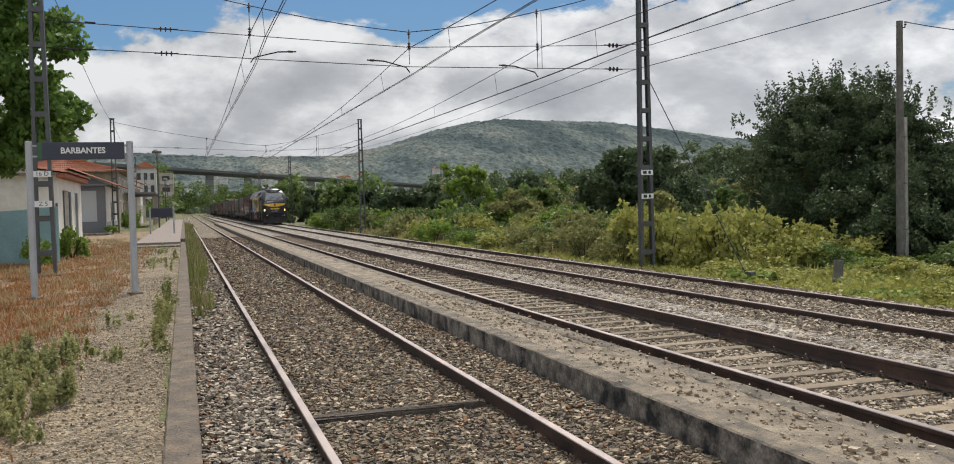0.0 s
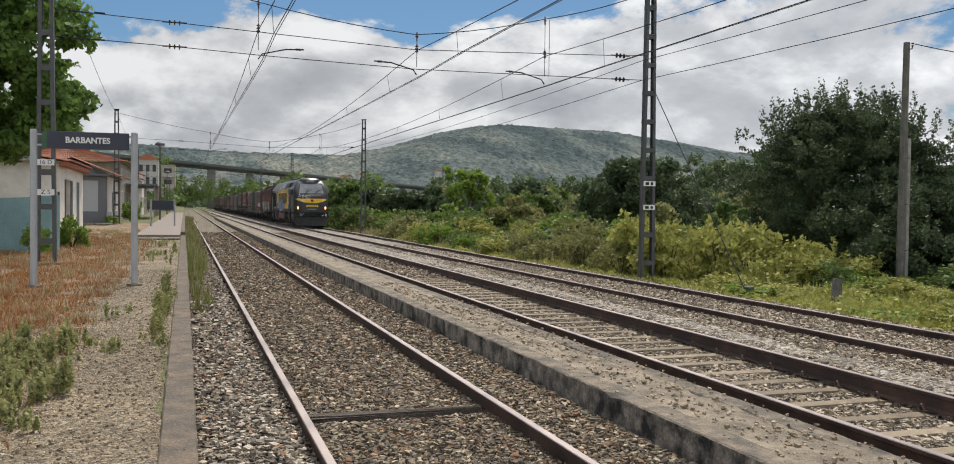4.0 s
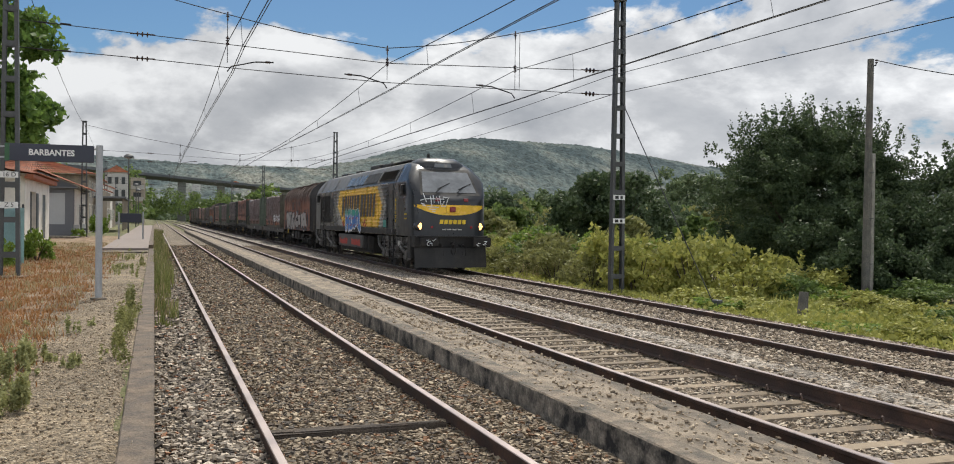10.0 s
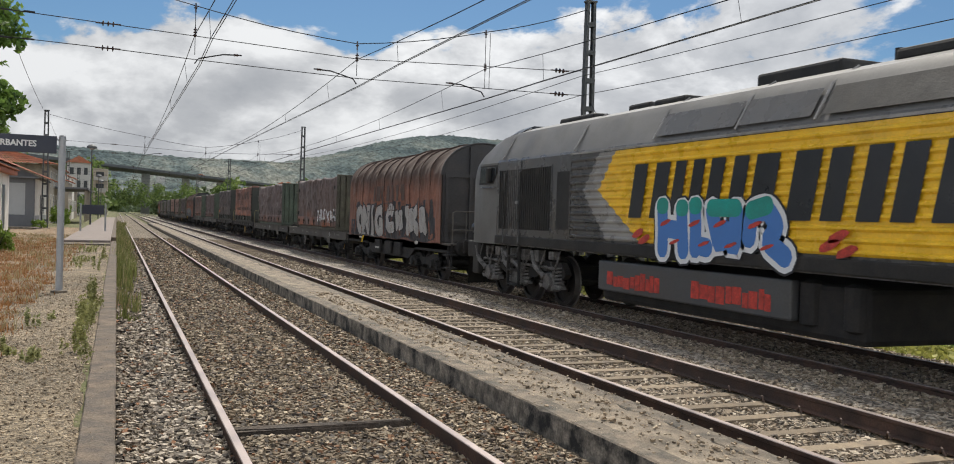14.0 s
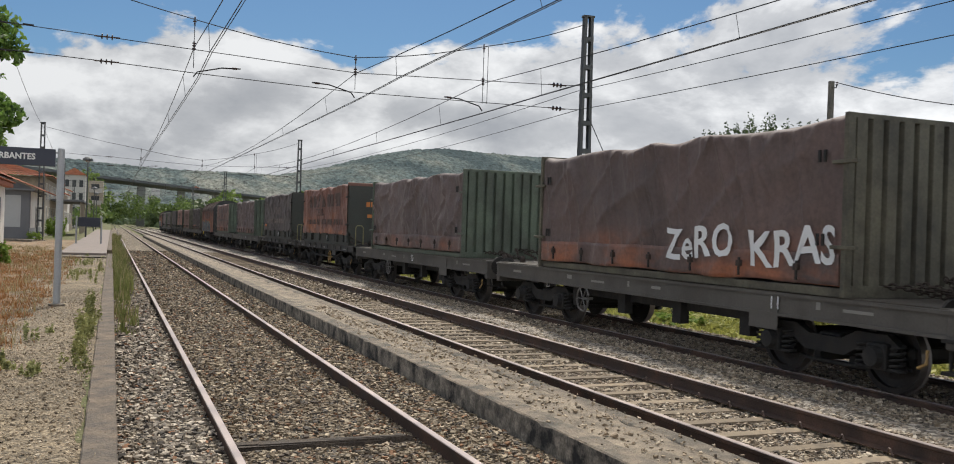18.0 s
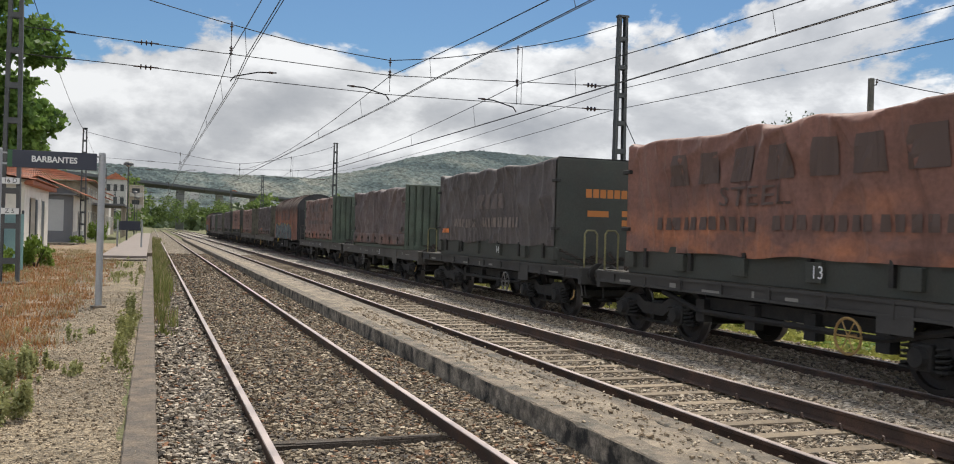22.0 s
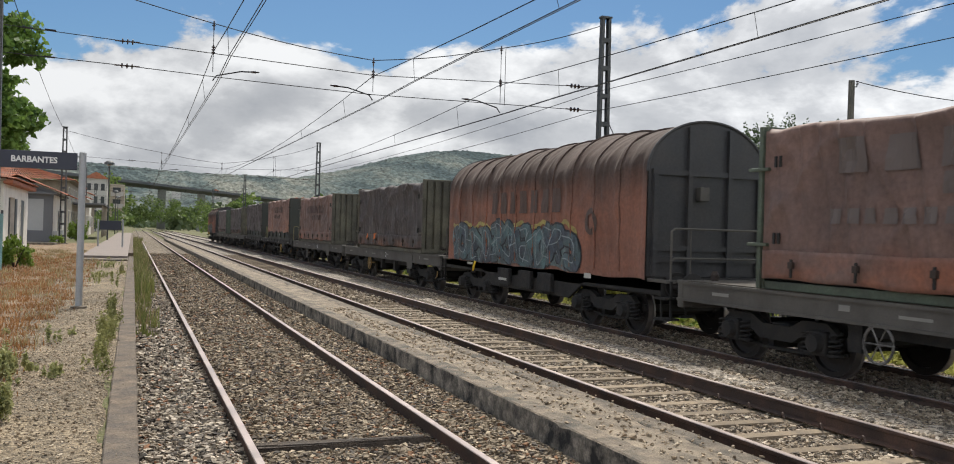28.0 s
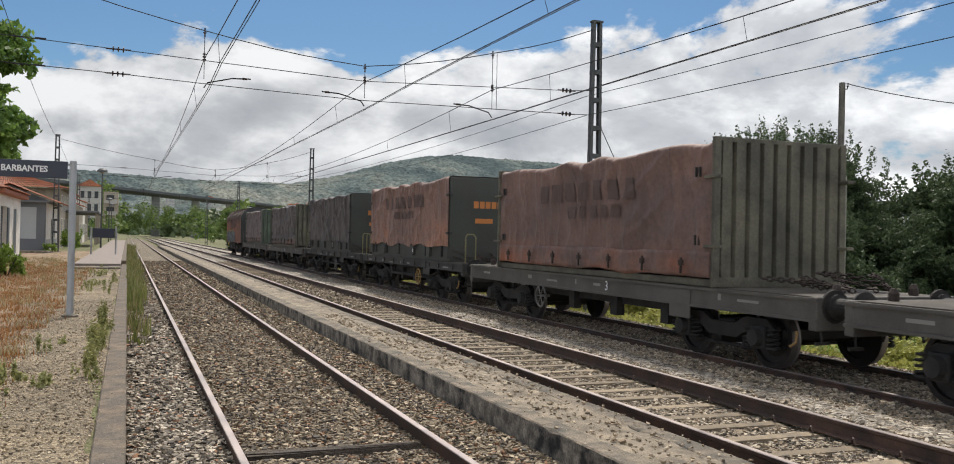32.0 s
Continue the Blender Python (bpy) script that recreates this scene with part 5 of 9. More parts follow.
def flat_wagon(length, deck, bogies, kind, number="", number_y=-0.9):
    """A bogie flat wagon; y = 0 at its middle, the front end at -length / 2."""
    h = length / 2
    w = thing("flat_wagon", "dusty grey-green bogie flat wagon carrying a sheeted container" if kind == "a" else "dark bogie flat wagon with handrails carrying a sheeted container", "wagon", group="wagons of the goods train")
    sill_h = 0.34 if kind == "a" else 0.24
    steel = M_frame if kind == "a" else M_frame_dark
    for s in (-1, 1):
        sb = B()
        x0, x1 = s * 1.16, s * 1.26
        box(sb, min(x0, x1), -h, deck - sill_h, max(x0, x1), h, deck - 0.02, 0.012)
        box(sb, min(s * 1.24, s * 1.29), -h, deck - 0.06, max(s * 1.24, s * 1.29), h, deck - 0.015)
        box(sb, min(s * 1.24, s * 1.29), -h, deck - sill_h, max(s * 1.24, s * 1.29), h, deck - sill_h + 0.04)
        sill = part("side_sill", sb, steel, w, "grey steel side beam with chalked marks")
        rng = random.Random(6)
        x0, x1 = s * 1.262, s * 1.265
        for y, wd, z, hh in ((-h + 1.2, 0.5, -0.16, 0.04), (-h + 2.1, 0.08, -0.14, 0.1), (-0.6, 0.28, -0.16, 0.05), (1.3, 0.5, -0.18, 0.04), (2.6, 0.2, -0.15, 0.08), (h - 1.4, 0.42, -0.17, 0.05), (0.4, 0.06, -0.15, 0.1)):
            part("marking_bar", bx(min(x0, x1), y, deck + z - hh / 2, max(x0, x1), y + wd, deck + z + hh / 2), M_dull_mark, sill)
        if number and s < 0:
            me = text_mesh(number, 0.26, M_spray_white, 0.001)
            ob = part("wagon_number", me, None, sill, "white painted wagon number")
            ob.matrix_basis = pose(-1.295, number_y, deck - sill_h / 2, 0, 0, -90) if kind == "a" else pose(-1.286, number_y - 0.1, deck + 0.25, 0, 0, -90)
        for y in np.linspace(-h + 0.8, h - 0.8, 9) if kind == "b" else ():
            part("sill_rib", bx(min(s * 1.26, s * 1.3), y, deck - sill_h - 0.01, max(s * 1.26, s * 1.3), y + 0.05, deck - 0.02), steel, sill)
        # truss and gear between the bogies
        tr = B()
        b0 = bogies / 2 - 1.6
        if kind == "b":
            tube(tr, [(s * 1.1, -bogies / 2 + 0.4, deck - 0.3), (s * 1.1, -b0, deck - 0.55), (s * 1.1, b0, deck - 0.55), (s * 1.1, bogies / 2 - 0.4, deck - 0.3)], 0.05, 6)
        box(tr, min(s * 0.9, s * 1.0), -b0, deck - 0.5, max(s * 0.9, s * 1.0), b0, deck - 0.3)
        for y in np.linspace(-b0, b0, 4):
            box(tr, min(s * 0.95, s * 1.12), y - 0.12, deck - 0.72, max(s * 0.95, s * 1.12), y + 0.12, deck - 0.34)
        part("under_gear", tr, M_under, w)
        # brake handwheel
        hw = B()
        R = 0.24
        tube(hw, [(s * 1.27, R * math.cos(a), R * math.sin(a)) for a in np.linspace(0, math.tau, 21)], 0.02, 5, False)
        for k in range(3):
            a = k * math.pi / 3
            tube(hw, [(s * 1.27, R * math.cos(a), R * math.sin(a)), (s * 1.27, -R * math.cos(a), -R * math.sin(a))], 0.012, 4)
        tube(hw, [(s * 1.27, 0, 0), (s * 1.05, 0, 0)], 0.03, 6)
        part("brake_wheel", hw, M_ochre if number in ("13", "2", "4") else M_gear, w, "round brake handwheel", m=pose(0, -1.6 if kind == "b" else 2.1, deck - 0.55))
        plb = bx(min(s * 1.27, s * 1.285), -h + 2.9, deck - sill_h - 0.2, max(s * 1.27, s * 1.285), -h + 3.5, deck - 0.08)
        part("data_plate", plb, steel, w)
        yh = B()
        tube(yh, [(s * 1.2, -h + 0.45, deck - 0.5), (s * 1.22, -h + 0.45, deck - 0.66), (s * 1.22, -h + 0.56, deck - 0.72)], 0.022, 5)
        part("tow_hook", yh, M_ochre, w, "small ochre hook")
    part("deck", bx(-1.18, -h + 0.02, deck - 0.06, 1.18, h - 0.02, deck, 0.0), M_deck, w, "worn dark deck")
    part("centre_beam", bx(-0.3, -h + 0.3, deck - 0.42, 0.3, h - 0.3, deck - 0.06), M_under, w)
    for y, way in ((-h, -1), (h, 1)):
        part("headstock", bx(-1.27, min(y, y - way * 0.16), deck - sill_h - 0.12, 1.27, max(y, y - way * 0.16), deck, 0.02), steel, w)
        end_gear(w, y, way)
        for s in (-1, 1):
            lf = B()
            box(lf, min(s * 1.0, s * 1.24), y - way * 0.05 - 0.02, 0.5, max(s * 1.0, s * 1.24), y - way * 0.05 + 0.02, 0.54)
            tube(lf, [(s * 1.12, y - way * 0.05, 0.52), (s * 1.16, y - way * 0.08, deck - 0.3)], 0.018, 5)
            part("shunter_step", lf, M_under, w)
    if kind == "b":
        for y in (-h + 0.12, h - 0.12):
            for s in (-1, 1):
                rl = rod([(s * 1.15, y, deck - 0.3), (s * 1.15, y, deck + 0.72), (s * 1.1, y, deck + 0.8), (s * 0.92, y, deck + 0.8), (s * 0.85, y, deck + 0.72), (s * 0.85, y, deck)], 0.022, 6)
                part("handrail", rl, M_rail_paint, w, "dull yellow looped handrail")
    rng = random.Random(2)
    for y0, y1 in ((-h + 0.4, -h + 1.9), (h - 1.9, h - 0.4)):
        for k in range(7):
            x = rng.uniform(-1.0, 1.0)
            ch = B()
            chain(ch, (x, y0 + rng.uniform(0, 0.5), deck + 0.05), (x + rng.uniform(-0.6, 0.6), y1 - rng.uniform(0, 0.5), deck + 0.06 + rng.uniform(0, 0.22)), -0.1 * rng.random(), 0.06)
            part("lashing_chain", ch, M_chain, w, "rusty lashing chain heaped on the deck")
    for x in (-0.7, 0.7):
        for y in (-h + 0.25, h - 0.25):
            part("stanchion_socket", lathe(B(), [(0.07, 0), (0.07, 0.1), (0.04, 0.16)], "z", 10, (x, y, deck)), M_chain, w)
    for y in (-bogies / 2, bogies / 2):
        goods_bogie(w, y)
    return w


def cloth_text(c, cloth, words, y, z, size, squash, mat, label):
    """A printed word lying on the folds of the side that faces -x."""
    me = text_mesh(words, size, mat, 0.0, squash=squash)
    for v in me.vertices:
        p = cloth.at(-cloth.W, y - v.co.x, z + v.co.z)
        v.co = Vector((p[0] - 0.032, p[1], p[2]))
    part("printed_word", me, None, c, label)


class Cloth:
    """The shape of one tarpaulin: where a point of its side comes to lie."""

    def __init__(self, L, W, z0, z1, seed, sag=0.06, hem=0.05, arch=0.0, folds=1.0, scallop=0):
        self.L, self.W, self.z0, self.z1, self.seed = L, W, z0, z1, seed
        self.sag, self.hem, self.arch, self.folds, self.scallop = sag, hem, arch, folds, scallop

    def at(self, x, y, z):
        L, W, z0, z1, seed, arch, folds = self.L, self.W, self.z0, self.z1, self.seed, self.arch, self.folds
        q = Vector((x * 0.5 + seed * 7.3, y * 0.9, z * 0.8))
        f = noise.noise(q * 1.1) * 0.7 + noise.noise(q * 2.6 + Vector((z, 0, y * 0.6))) * 0.45
        # hanging folds that fan out downwards, and slanting creases
        hang = abs(noise.noise(Vector((seed * 3.1, y * 2.3 + 0.3 * math.sin(z * 2), z * 0.35))))
        slant = abs(noise.noise(Vector((seed * 5.7, y * 0.8 + z * 0.7, z * 0.5 - y * 0.25))))
        pull = abs(noise.noise(Vector((seed * 2.9 + 4, y * 1.9 - z * 0.9, z * 0.5 + y * 0.3))))
        crease = (1 - hang) ** 6 * 0.75 + (1 - slant) ** 8 * 0.6 + (1 - pull) ** 10 * 0.45
        end = min(1.0, (L / 2 - abs(y)) / 0.25)
        k = min(1.0, (z - z0) / (z1 - z0))
        out = (f * 0.06 + crease * 0.072 * (0.7 + 0.5 * k) - 0.043) * folds * end
        # the rim hangs slack between the hoops
        slack = 0.085 * (0.5 + 0.5 * math.sin(y * 3.1 + seed * 2 + 1.4 * math.sin(y * 1.2))) * end
        bow = 0.0
        if self.scallop:
            bow = math.sin(math.pi * (((y + L / 2) / L * self.scallop) % 1.0)) * end
        if arch and z > z1 - arch:
            nx, nz = x / W, (z - (z1 - arch)) / arch
            out = out * 0.7 - (0.11 if seed == 1 else 0.045) * bow * (0.35 + 0.65 * nz)
            return (x + nx * out, y, z + nz * out)
        if abs(abs(x) - W) < 0.03:
            drop = self.hem * noise.noise(Vector((seed, y * 0.9, 2.0 * (x > 0)))) * (1 - k) ** 3
            out -= 0.025 * bow
            return (x + (1 if x > 0 else -1) * out, y, z + drop - (0.0 if arch else (slack + 0.04 * (1 - hang) ** 3) * k ** 5))
        return (x, y, z - slack * (x / W) ** 2 - self.sag * (0.5 + noise.noise(Vector((x, y * 0.8, seed)))) * end * (1 - (x / W) ** 4))

    def patch(self, bm, corners, lift=0.022, nu=None, nv=3):
        """A printed patch with corners (y, z) lying on the side that faces -x."""
        (ya, za), (yb, zb), (yc, zc), (yd, zd) = corners
        nu = nu or max(2, int(abs(ya - yb) / 0.09) + 1)
        rows = []
        for j in range(nv + 1):
            v = j / nv
            row = []
            for i in range(nu + 1):
                u = i / nu
                y = (ya + (yb - ya) * u) * (1 - v) + (yd + (yc - yd) * u) * v
                z = (za + (zb - za) * u) * (1 - v) + (zd + (zc - zd) * u) * v
                p = self.at(-self.W, y, z)
                row.append(bm.verts.new((p[0] - lift, p[1], p[2])))
            rows.append(row)
        for r0, r1 in zip(rows, rows[1:]):
            for i in range(nu):
                bm.faces.new((r0[i], r0[i + 1], r1[i + 1], r1[i]))


def sheet(name, cloth, mat, parent, label=""):
    """A tarpaulin over a load: two sides and the top in one cloth, with folds and an uneven hem."""
    ny, W, z0, z1, arch = 230, cloth.W, cloth.z0, cloth.z1, cloth.arch
    if arch:
        zc = z1 - arch
        prof = [(-W, z) for z in np.linspace(z0, zc, 18)[:-1]] + [(-W * math.cos(a), zc + arch * math.sin(a)) for a in np.linspace(0, math.pi, 30)] + [(W, z) for z in np.linspace(zc, z0, 10)[1:]]
    else:
        prof = [(-W, z) for z in np.linspace(z0, z1 - 0.06, 38)] + [(-W + 0.02, z1 - 0.02), (-W + 0.08, z1)] + [(x, z1) for x in np.linspace(-W + 0.25, W - 0.25, 7)] + [(W - 0.08, z1), (W - 0.02, z1 - 0.02)] + [(W, z) for z in np.linspace(z1 - 0.06, z0, 9)]
    v = np.array([[cloth.at(x, y, z) for x, z in prof] for y in np.linspace(-cloth.L / 2, cloth.L / 2, ny)])
    n = len(prof)
    i = np.arange(ny - 1)[:, None] * n + np.arange(n - 1)[None, :]
    f = np.stack([i, i + 1, i + 1 + n, i + n], -1).reshape(-1, 4)[:, ::-1]
    return part(name, from_arrays(name, v.reshape(-1, 3), f, mat, smooth=True), None, parent, label)


def word_blocks(c, cloth, mat, rows, label):
    """Printed words as plain blocks on the side that faces -x, each row from y0 down to y1."""
    for y0, y1, z0, z1, n in rows:
        step = (y0 - y1) / n
        for k in range(n):
            bm = B()
            a, w = y0 - k * step, step * 0.66
            cloth.patch(bm, [(a, z0), (a - w, z0), (a - w * 0.92, z1), (a - w * 0.08, z1)])
            part("printed_block", bm, mat, c, label)


def corrugated(L, W, z0, z1, n, depth, mat, parent, y, way):
    """A ribbed end wall facing way along y."""
    bm = B()
    xs = []
    step = 2 * W / n
    for k in range(n):
        a = -W + k * step
        xs += [(a, 0), (a + step * 0.10, 0), (a + step * 0.20, depth), (a + step * 0.84, depth), (a + step * 0.94, 0)]
    xs.append((W, 0))
    lo = [bm.verts.new((x, y + way * (d - depth), z0)) for x, d in xs]
    hi = [bm.verts.new((x, y + way * (d - depth), z1)) for x, d in xs]
    for k in range(len(xs) - 1):
        bm.faces.new((lo[k], lo[k + 1], hi[k + 1], hi[k]) if way < 0 else (lo[k + 1], lo[k], hi[k], hi[k + 1]))
    return part("end_wall", bm, mat, parent, "vertically ribbed steel end wall")


def ribbed_container(tarp, steel, label, seed, L=8.86, words=None, top_flap=True):
    """An open container with ribbed ends under a laced tarpaulin; z = 0 on the wagon's deck."""
    c = thing("sheeted_container", label, "container", group="containers on the goods train")
    H, W = 2.36, 1.25
    h = L / 2
    part("base_frame", bx(-W + 0.02, -h, 0.0, W - 0.02, h, 0.12, 0.01), steel, c, "painted steel base rail")
    for s in (-1, 1):
        for y in (-h, h):
            part("corner_post", bx(s * W - 0.06, y - 0.06 if y > 0 else y - 0.02, 0.0, s * W + 0.06, y + 0.02 if y > 0 else y + 0.06, H + 0.02, 0.012), steel, c)
            for z in (0.62, 1.72):
                part("latch", bx(s * W - 0.09, y * 0.998 - 0.22, z, s * (W + 0.05) + 0.02, y * 0.998 + 0.22, z + 0.05, 0.008), steel, c)
    for y, way in ((-h, -1), (h, 1)):
        corrugated(L, W - 0.05, 0.14, H - 0.02, 9, 0.07, steel, c, y, way)
        part("end_sill", bx(-W, min(y, y - way * 0.08), 0.0, W, max(y, y - way * 0.08), 0.16, 0.01), steel, c)
        part("end_rail", bx(-W, min(y, y - way * 0.1), H - 0.05, W, max(y, y - way * 0.1), H + 0.02, 0.01), steel, c)
    cloth = Cloth(L - 0.16, W + 0.02, 0.14, H, seed, folds=(1.8, 1.1, 1.05)[seed % 3])
    sheet("tarpaulin", cloth, tarp, c, "sooty wrinkled tarpaulin")
    flap = B()
    cloth.patch(flap, [(h - 0.1, 0.15), (-h + 0.1, 0.15), (-h + 0.1, 0.56), (h - 0.1, 0.56)], 0.026, 110, 6)
    bmesh.ops.recalc_face_normals(flap, faces=flap.faces)
    bmesh.ops.solidify(flap, geom=list(flap.faces), thickness=0.01)
    part("hem_flap", flap, tarp, c, "sewn-on foot flap of the tarpaulin", smooth=True)
    for s in (-1, 1):
        for y in np.linspace(-h + 0.8, h - 0.8, 7):
            if "strap" not in SMALL:
                SMALL["strap"] = finish(bx(-0.012, -0.02, 0.1, 0.012, 0.02, 0.3), "strap", M_black)
                SMALL["buckle"] = finish(bx(-0.03, -0.05, 0.2, 0.03, 0.05, 0.27, 0.008), "buckle", M_chain)
                SMALL["eyelet"] = finish(box(bx(-0.012, -0.07, 0, 0.012, -0.03, 0.16), -0.012, 0.03, 0, 0.012, 0.07, 0.16), "eyelet", M_black)
            strap = part("strap", SMALL["strap"], None, c, m=pose(s * 1.36, y, 0.06) @ Matrix.Diagonal((1, 0.85, 1.3, 1)))
            part("buckle", SMALL["buckle"], None, strap)
        for z in (0.66, 1.76):
            for y in (-h + 0.42, h - 0.42):
                part("eyelet", SMALL["eyelet"], None, c, m=pose(s * 1.315, y, z))
    if words:
        words(c, cloth)
    return c


def smooth_container(tarp, label, seed, words=None, L=8.9, flap=None):
    """A container raised on a steel skirt, its plain end walls under the cloth."""
    c = thing("sheeted_container", label, "container", group="containers on the goods train")
    H, W, h, zt = 2.62, 1.25, L / 2, 0.58
    for s in (-1, 1):
        part("skirt", bx(min(s * 1.1, s * 1.2), -h, 0.152, max(s * 1.1, s * 1.2), h, zt + 0.1, 0.01), M_dark_steel, c, "dark green steel skirt")
        for y in np.linspace(-h + 0.15, h - 0.15, 6):
            part("skirt_bracket", bx(min(s * 1.18, s * 1.28), y - 0.16, 0.26, max(s * 1.18, s * 1.28), y + 0.16, zt - 0.03, 0.01), M_dark_steel, c)
        for y in np.linspace(-h + 0.7, h - 0.7, 6):
            part("skirt_hook", bx(min(s * 1.2, s * 1.26), y - 0.04, 0.28, max(s * 1.2, s * 1.26), y + 0.04, zt + 0.05), M_black, c)
    for y, way in ((-h, -1), (h, 1)):
        ew = part("end_wall", bx(-W + 0.01, min(y, y - way * 0.1), 0.25, W - 0.01, max(y, y - way * 0.1), H, 0.04), M_dark_steel, c, "plain dark green end wall")
        yy = y + way * 0.004
        prints_here = [(-0.5 + k * 0.185, 1.72, 0.15, 0.2) for k in range(7)] + [(-0.45, 1.28, 0.55, 0.14), (0.45, 1.3, 0.4, 0.14), (0.45, 1.08, 0.4, 0.14)]
        for a, z, wd, hh in prints_here if way < 0 else ():
            part("end_print", plate(B(), [(a, yy, z), (a + wd, yy, z), (a + wd, yy, z + hh), (a, yy, z + hh)]), M_orange_print, ew, "faded orange print as a block")
        part("end_foot", bx(-W + 0.1, min(y, y - way * 0.3), 0.0, W - 0.1, max(y, y - way * 0.3), 0.26, 0.01), M_dark_steel, c)
        for s in (-1, 1):
            for z in (0.95, 2.05):
                part("latch", bx(min(s * 1.2, s * 1.31), y - 0.14, z, max(s * 1.2, s * 1.31), y + 0.14, z + 0.07, 0.01), M_black, c)
        for s in (-1, 1):
            for p, q, sag in (((s * 1.15, y + way * 0.03, 0.5), (s * 0.1, y + way * 1.0, 0.04), 0.04), ((s * 1.1, y + way * 0.03, 0.3), (s * 0.7, y + way * 1.2, 0.04), 0.0)):
                lash = B()
                chain(lash, p, q, sag, 0.045)
                part("lashing_chain", lash, M_chain, c)
    cloth = Cloth(L - 0.04, W + 0.02, zt, H + 0.02, seed, 0.1, 0.09, folds=1.2)
    sheet("tarpaulin", cloth, tarp, c, "slack wrinkled tarpaulin")
    if flap:
        part("top_edge", bx(-W, -h - 0.01, H - 0.08, W, -h + 0.12, H + 0.05, 0.02), flap, c, "orange top edge of the sheet")
    if words:
        words(c, cloth)
    return c


def prints(rows, mat, label, word=""):
    def draw(c, cloth):
        word_blocks(c, cloth, mat, rows, label)
        if word:
            cloth_text(c, cloth, word, 0.5, 1.5, 0.44, 1.55, mat, "sooty printed word on the sheet")
    return draw


def bright_patches(c, cloth):
    """Squares of clean orange cloth where tags once hung."""
    for y, z in ((2.75, 0.36), (1.65, 0.36), (1.9, 0.22)):
        bm = B()
        cloth.patch(bm, [(y + 0.11, z), (y - 0.10, z + 0.02), (y - 0.08, z + 0.25), (y + 0.10, z + 0.22)], 0.05)
        part("clean_patch", bm, M_clean, c, "bright orange clean patch of cloth")


def worn_numbers(c, cloth):
    """Rows of pale worn print and a strip of clean cloth near the rear corner."""
    word_blocks(c, cloth, M_worn_print, [(2.9, 0.75, 1.0, 1.24, 12), (0.5, -2.2, 1.0, 1.26, 13)], "pale bar of worn print")
    word_blocks(c, cloth, M_pale_print, [(0.9, -1.3, 1.5, 1.9, 5)], "faint block of worn print")
    bm = B()
    cloth.patch(bm, [(4.1, 0.80), (3.35, 0.82), (3.35, 0.95), (4.05, 0.94)], 0.03)
    part("clean_strip", bm, M_clean, c, "bright orange strip of clean cloth")


def spray_words(c, cloth):
    for words, y, z, size in (("ZeRO", -1.3, 0.62, 0.70), ("KRAS", -3.42, 0.6, 0.72)):
        me = text_mesh(words, size, M_spray_white, 0.0, squash=1.0, bold=0.014)
        bm = B()
        bm.from_mesh(me)
        bmesh.ops.subdivide_edges(bm, edges=[e for e in bm.edges if e.calc_length() > 0.12], cuts=2)
        for v in bm.verts:
            yy, zz = y - v.co.x, z + v.co.z + 0.05 * math.sin(v.co.x * 3)
            p = cloth.at(-cloth.W, yy, zz)
            v.co = Vector((p[0] - 0.045, yy, zz))
        part("sprayed_word", bm, M_spray_white, c, "white sprayed word")


def ribbon(bm, cloth, line, wide, lift):
    """A sprayed stroke of (y, z) points lying on the side that faces -x."""
    pts = []
    for (a, b), (c, d) in zip(line, line[1:]):
        n = max(1, int(math.hypot(c - a, d - b) / 0.07))
        pts += [(a + (c - a) * q / n, b + (d - b) * q / n) for q in range(n)]
    pts.append(line[-1])
    # round the corners
    for _ in range(2):
        pts = [pts[0]] + [((p[0] + 2 * q[0] + r[0]) / 4, (p[1] + 2 * q[1] + r[1]) / 4) for p, q, r in zip(pts, pts[1:], pts[2:])] + [pts[-1]]
    rows = []
    for k, (y, z) in enumerate(pts):
        p, q = pts[max(0, k - 1)], pts[min(len(pts) - 1, k + 1)]
        l = math.hypot(q[0] - p[0], q[1] - p[1]) or 1.0
        ny, nz = -(q[1] - p[1]) / l, (q[0] - p[0]) / l
        w = wide * (0.75 if k in (0, len(pts) - 1) else 1.0)
        row = []
        for u in (-1, -0.33, 0.33, 1):
            c = cloth.at(-cloth.W, y + ny * w * u, max(cloth.z0 + 0.01, z + nz * w * u))
            row.append(bm.verts.new((c[0] - lift, c[1], c[2])))
        rows.append(row)
    for r0, r1 in zip(rows, rows[1:]):
        for k in range(3):
            bm.faces.new((r0[k], r0[k + 1], r1[k + 1], r1[k]))


def sprayed_text(c, cloth, words, y, z, size, squash, bold, lift, mat, label):
    """Readable sprayed letters, each one a part."""
    step = size * squash * 0.74
    for k, ch in enumerate(words):
        me = text_mesh(ch, size, mat, 0.0, squash=squash, bold=bold)
        bm = B()
        bm.from_mesh(me)
        bmesh.ops.subdivide_edges(bm, edges=[e for e in bm.edges if e.calc_length() > 0.1], cuts=3)
        bmesh.ops.triangulate(bm, faces=bm.faces)
        for v in bm.verts:
            p = cloth.at(-cloth.W, y - k * step - v.co.x, z + v.co.z)
            v.co = Vector((p[0] - lift, p[1], p[2]))
        part("sprayed_letter", bm, mat, c, label)


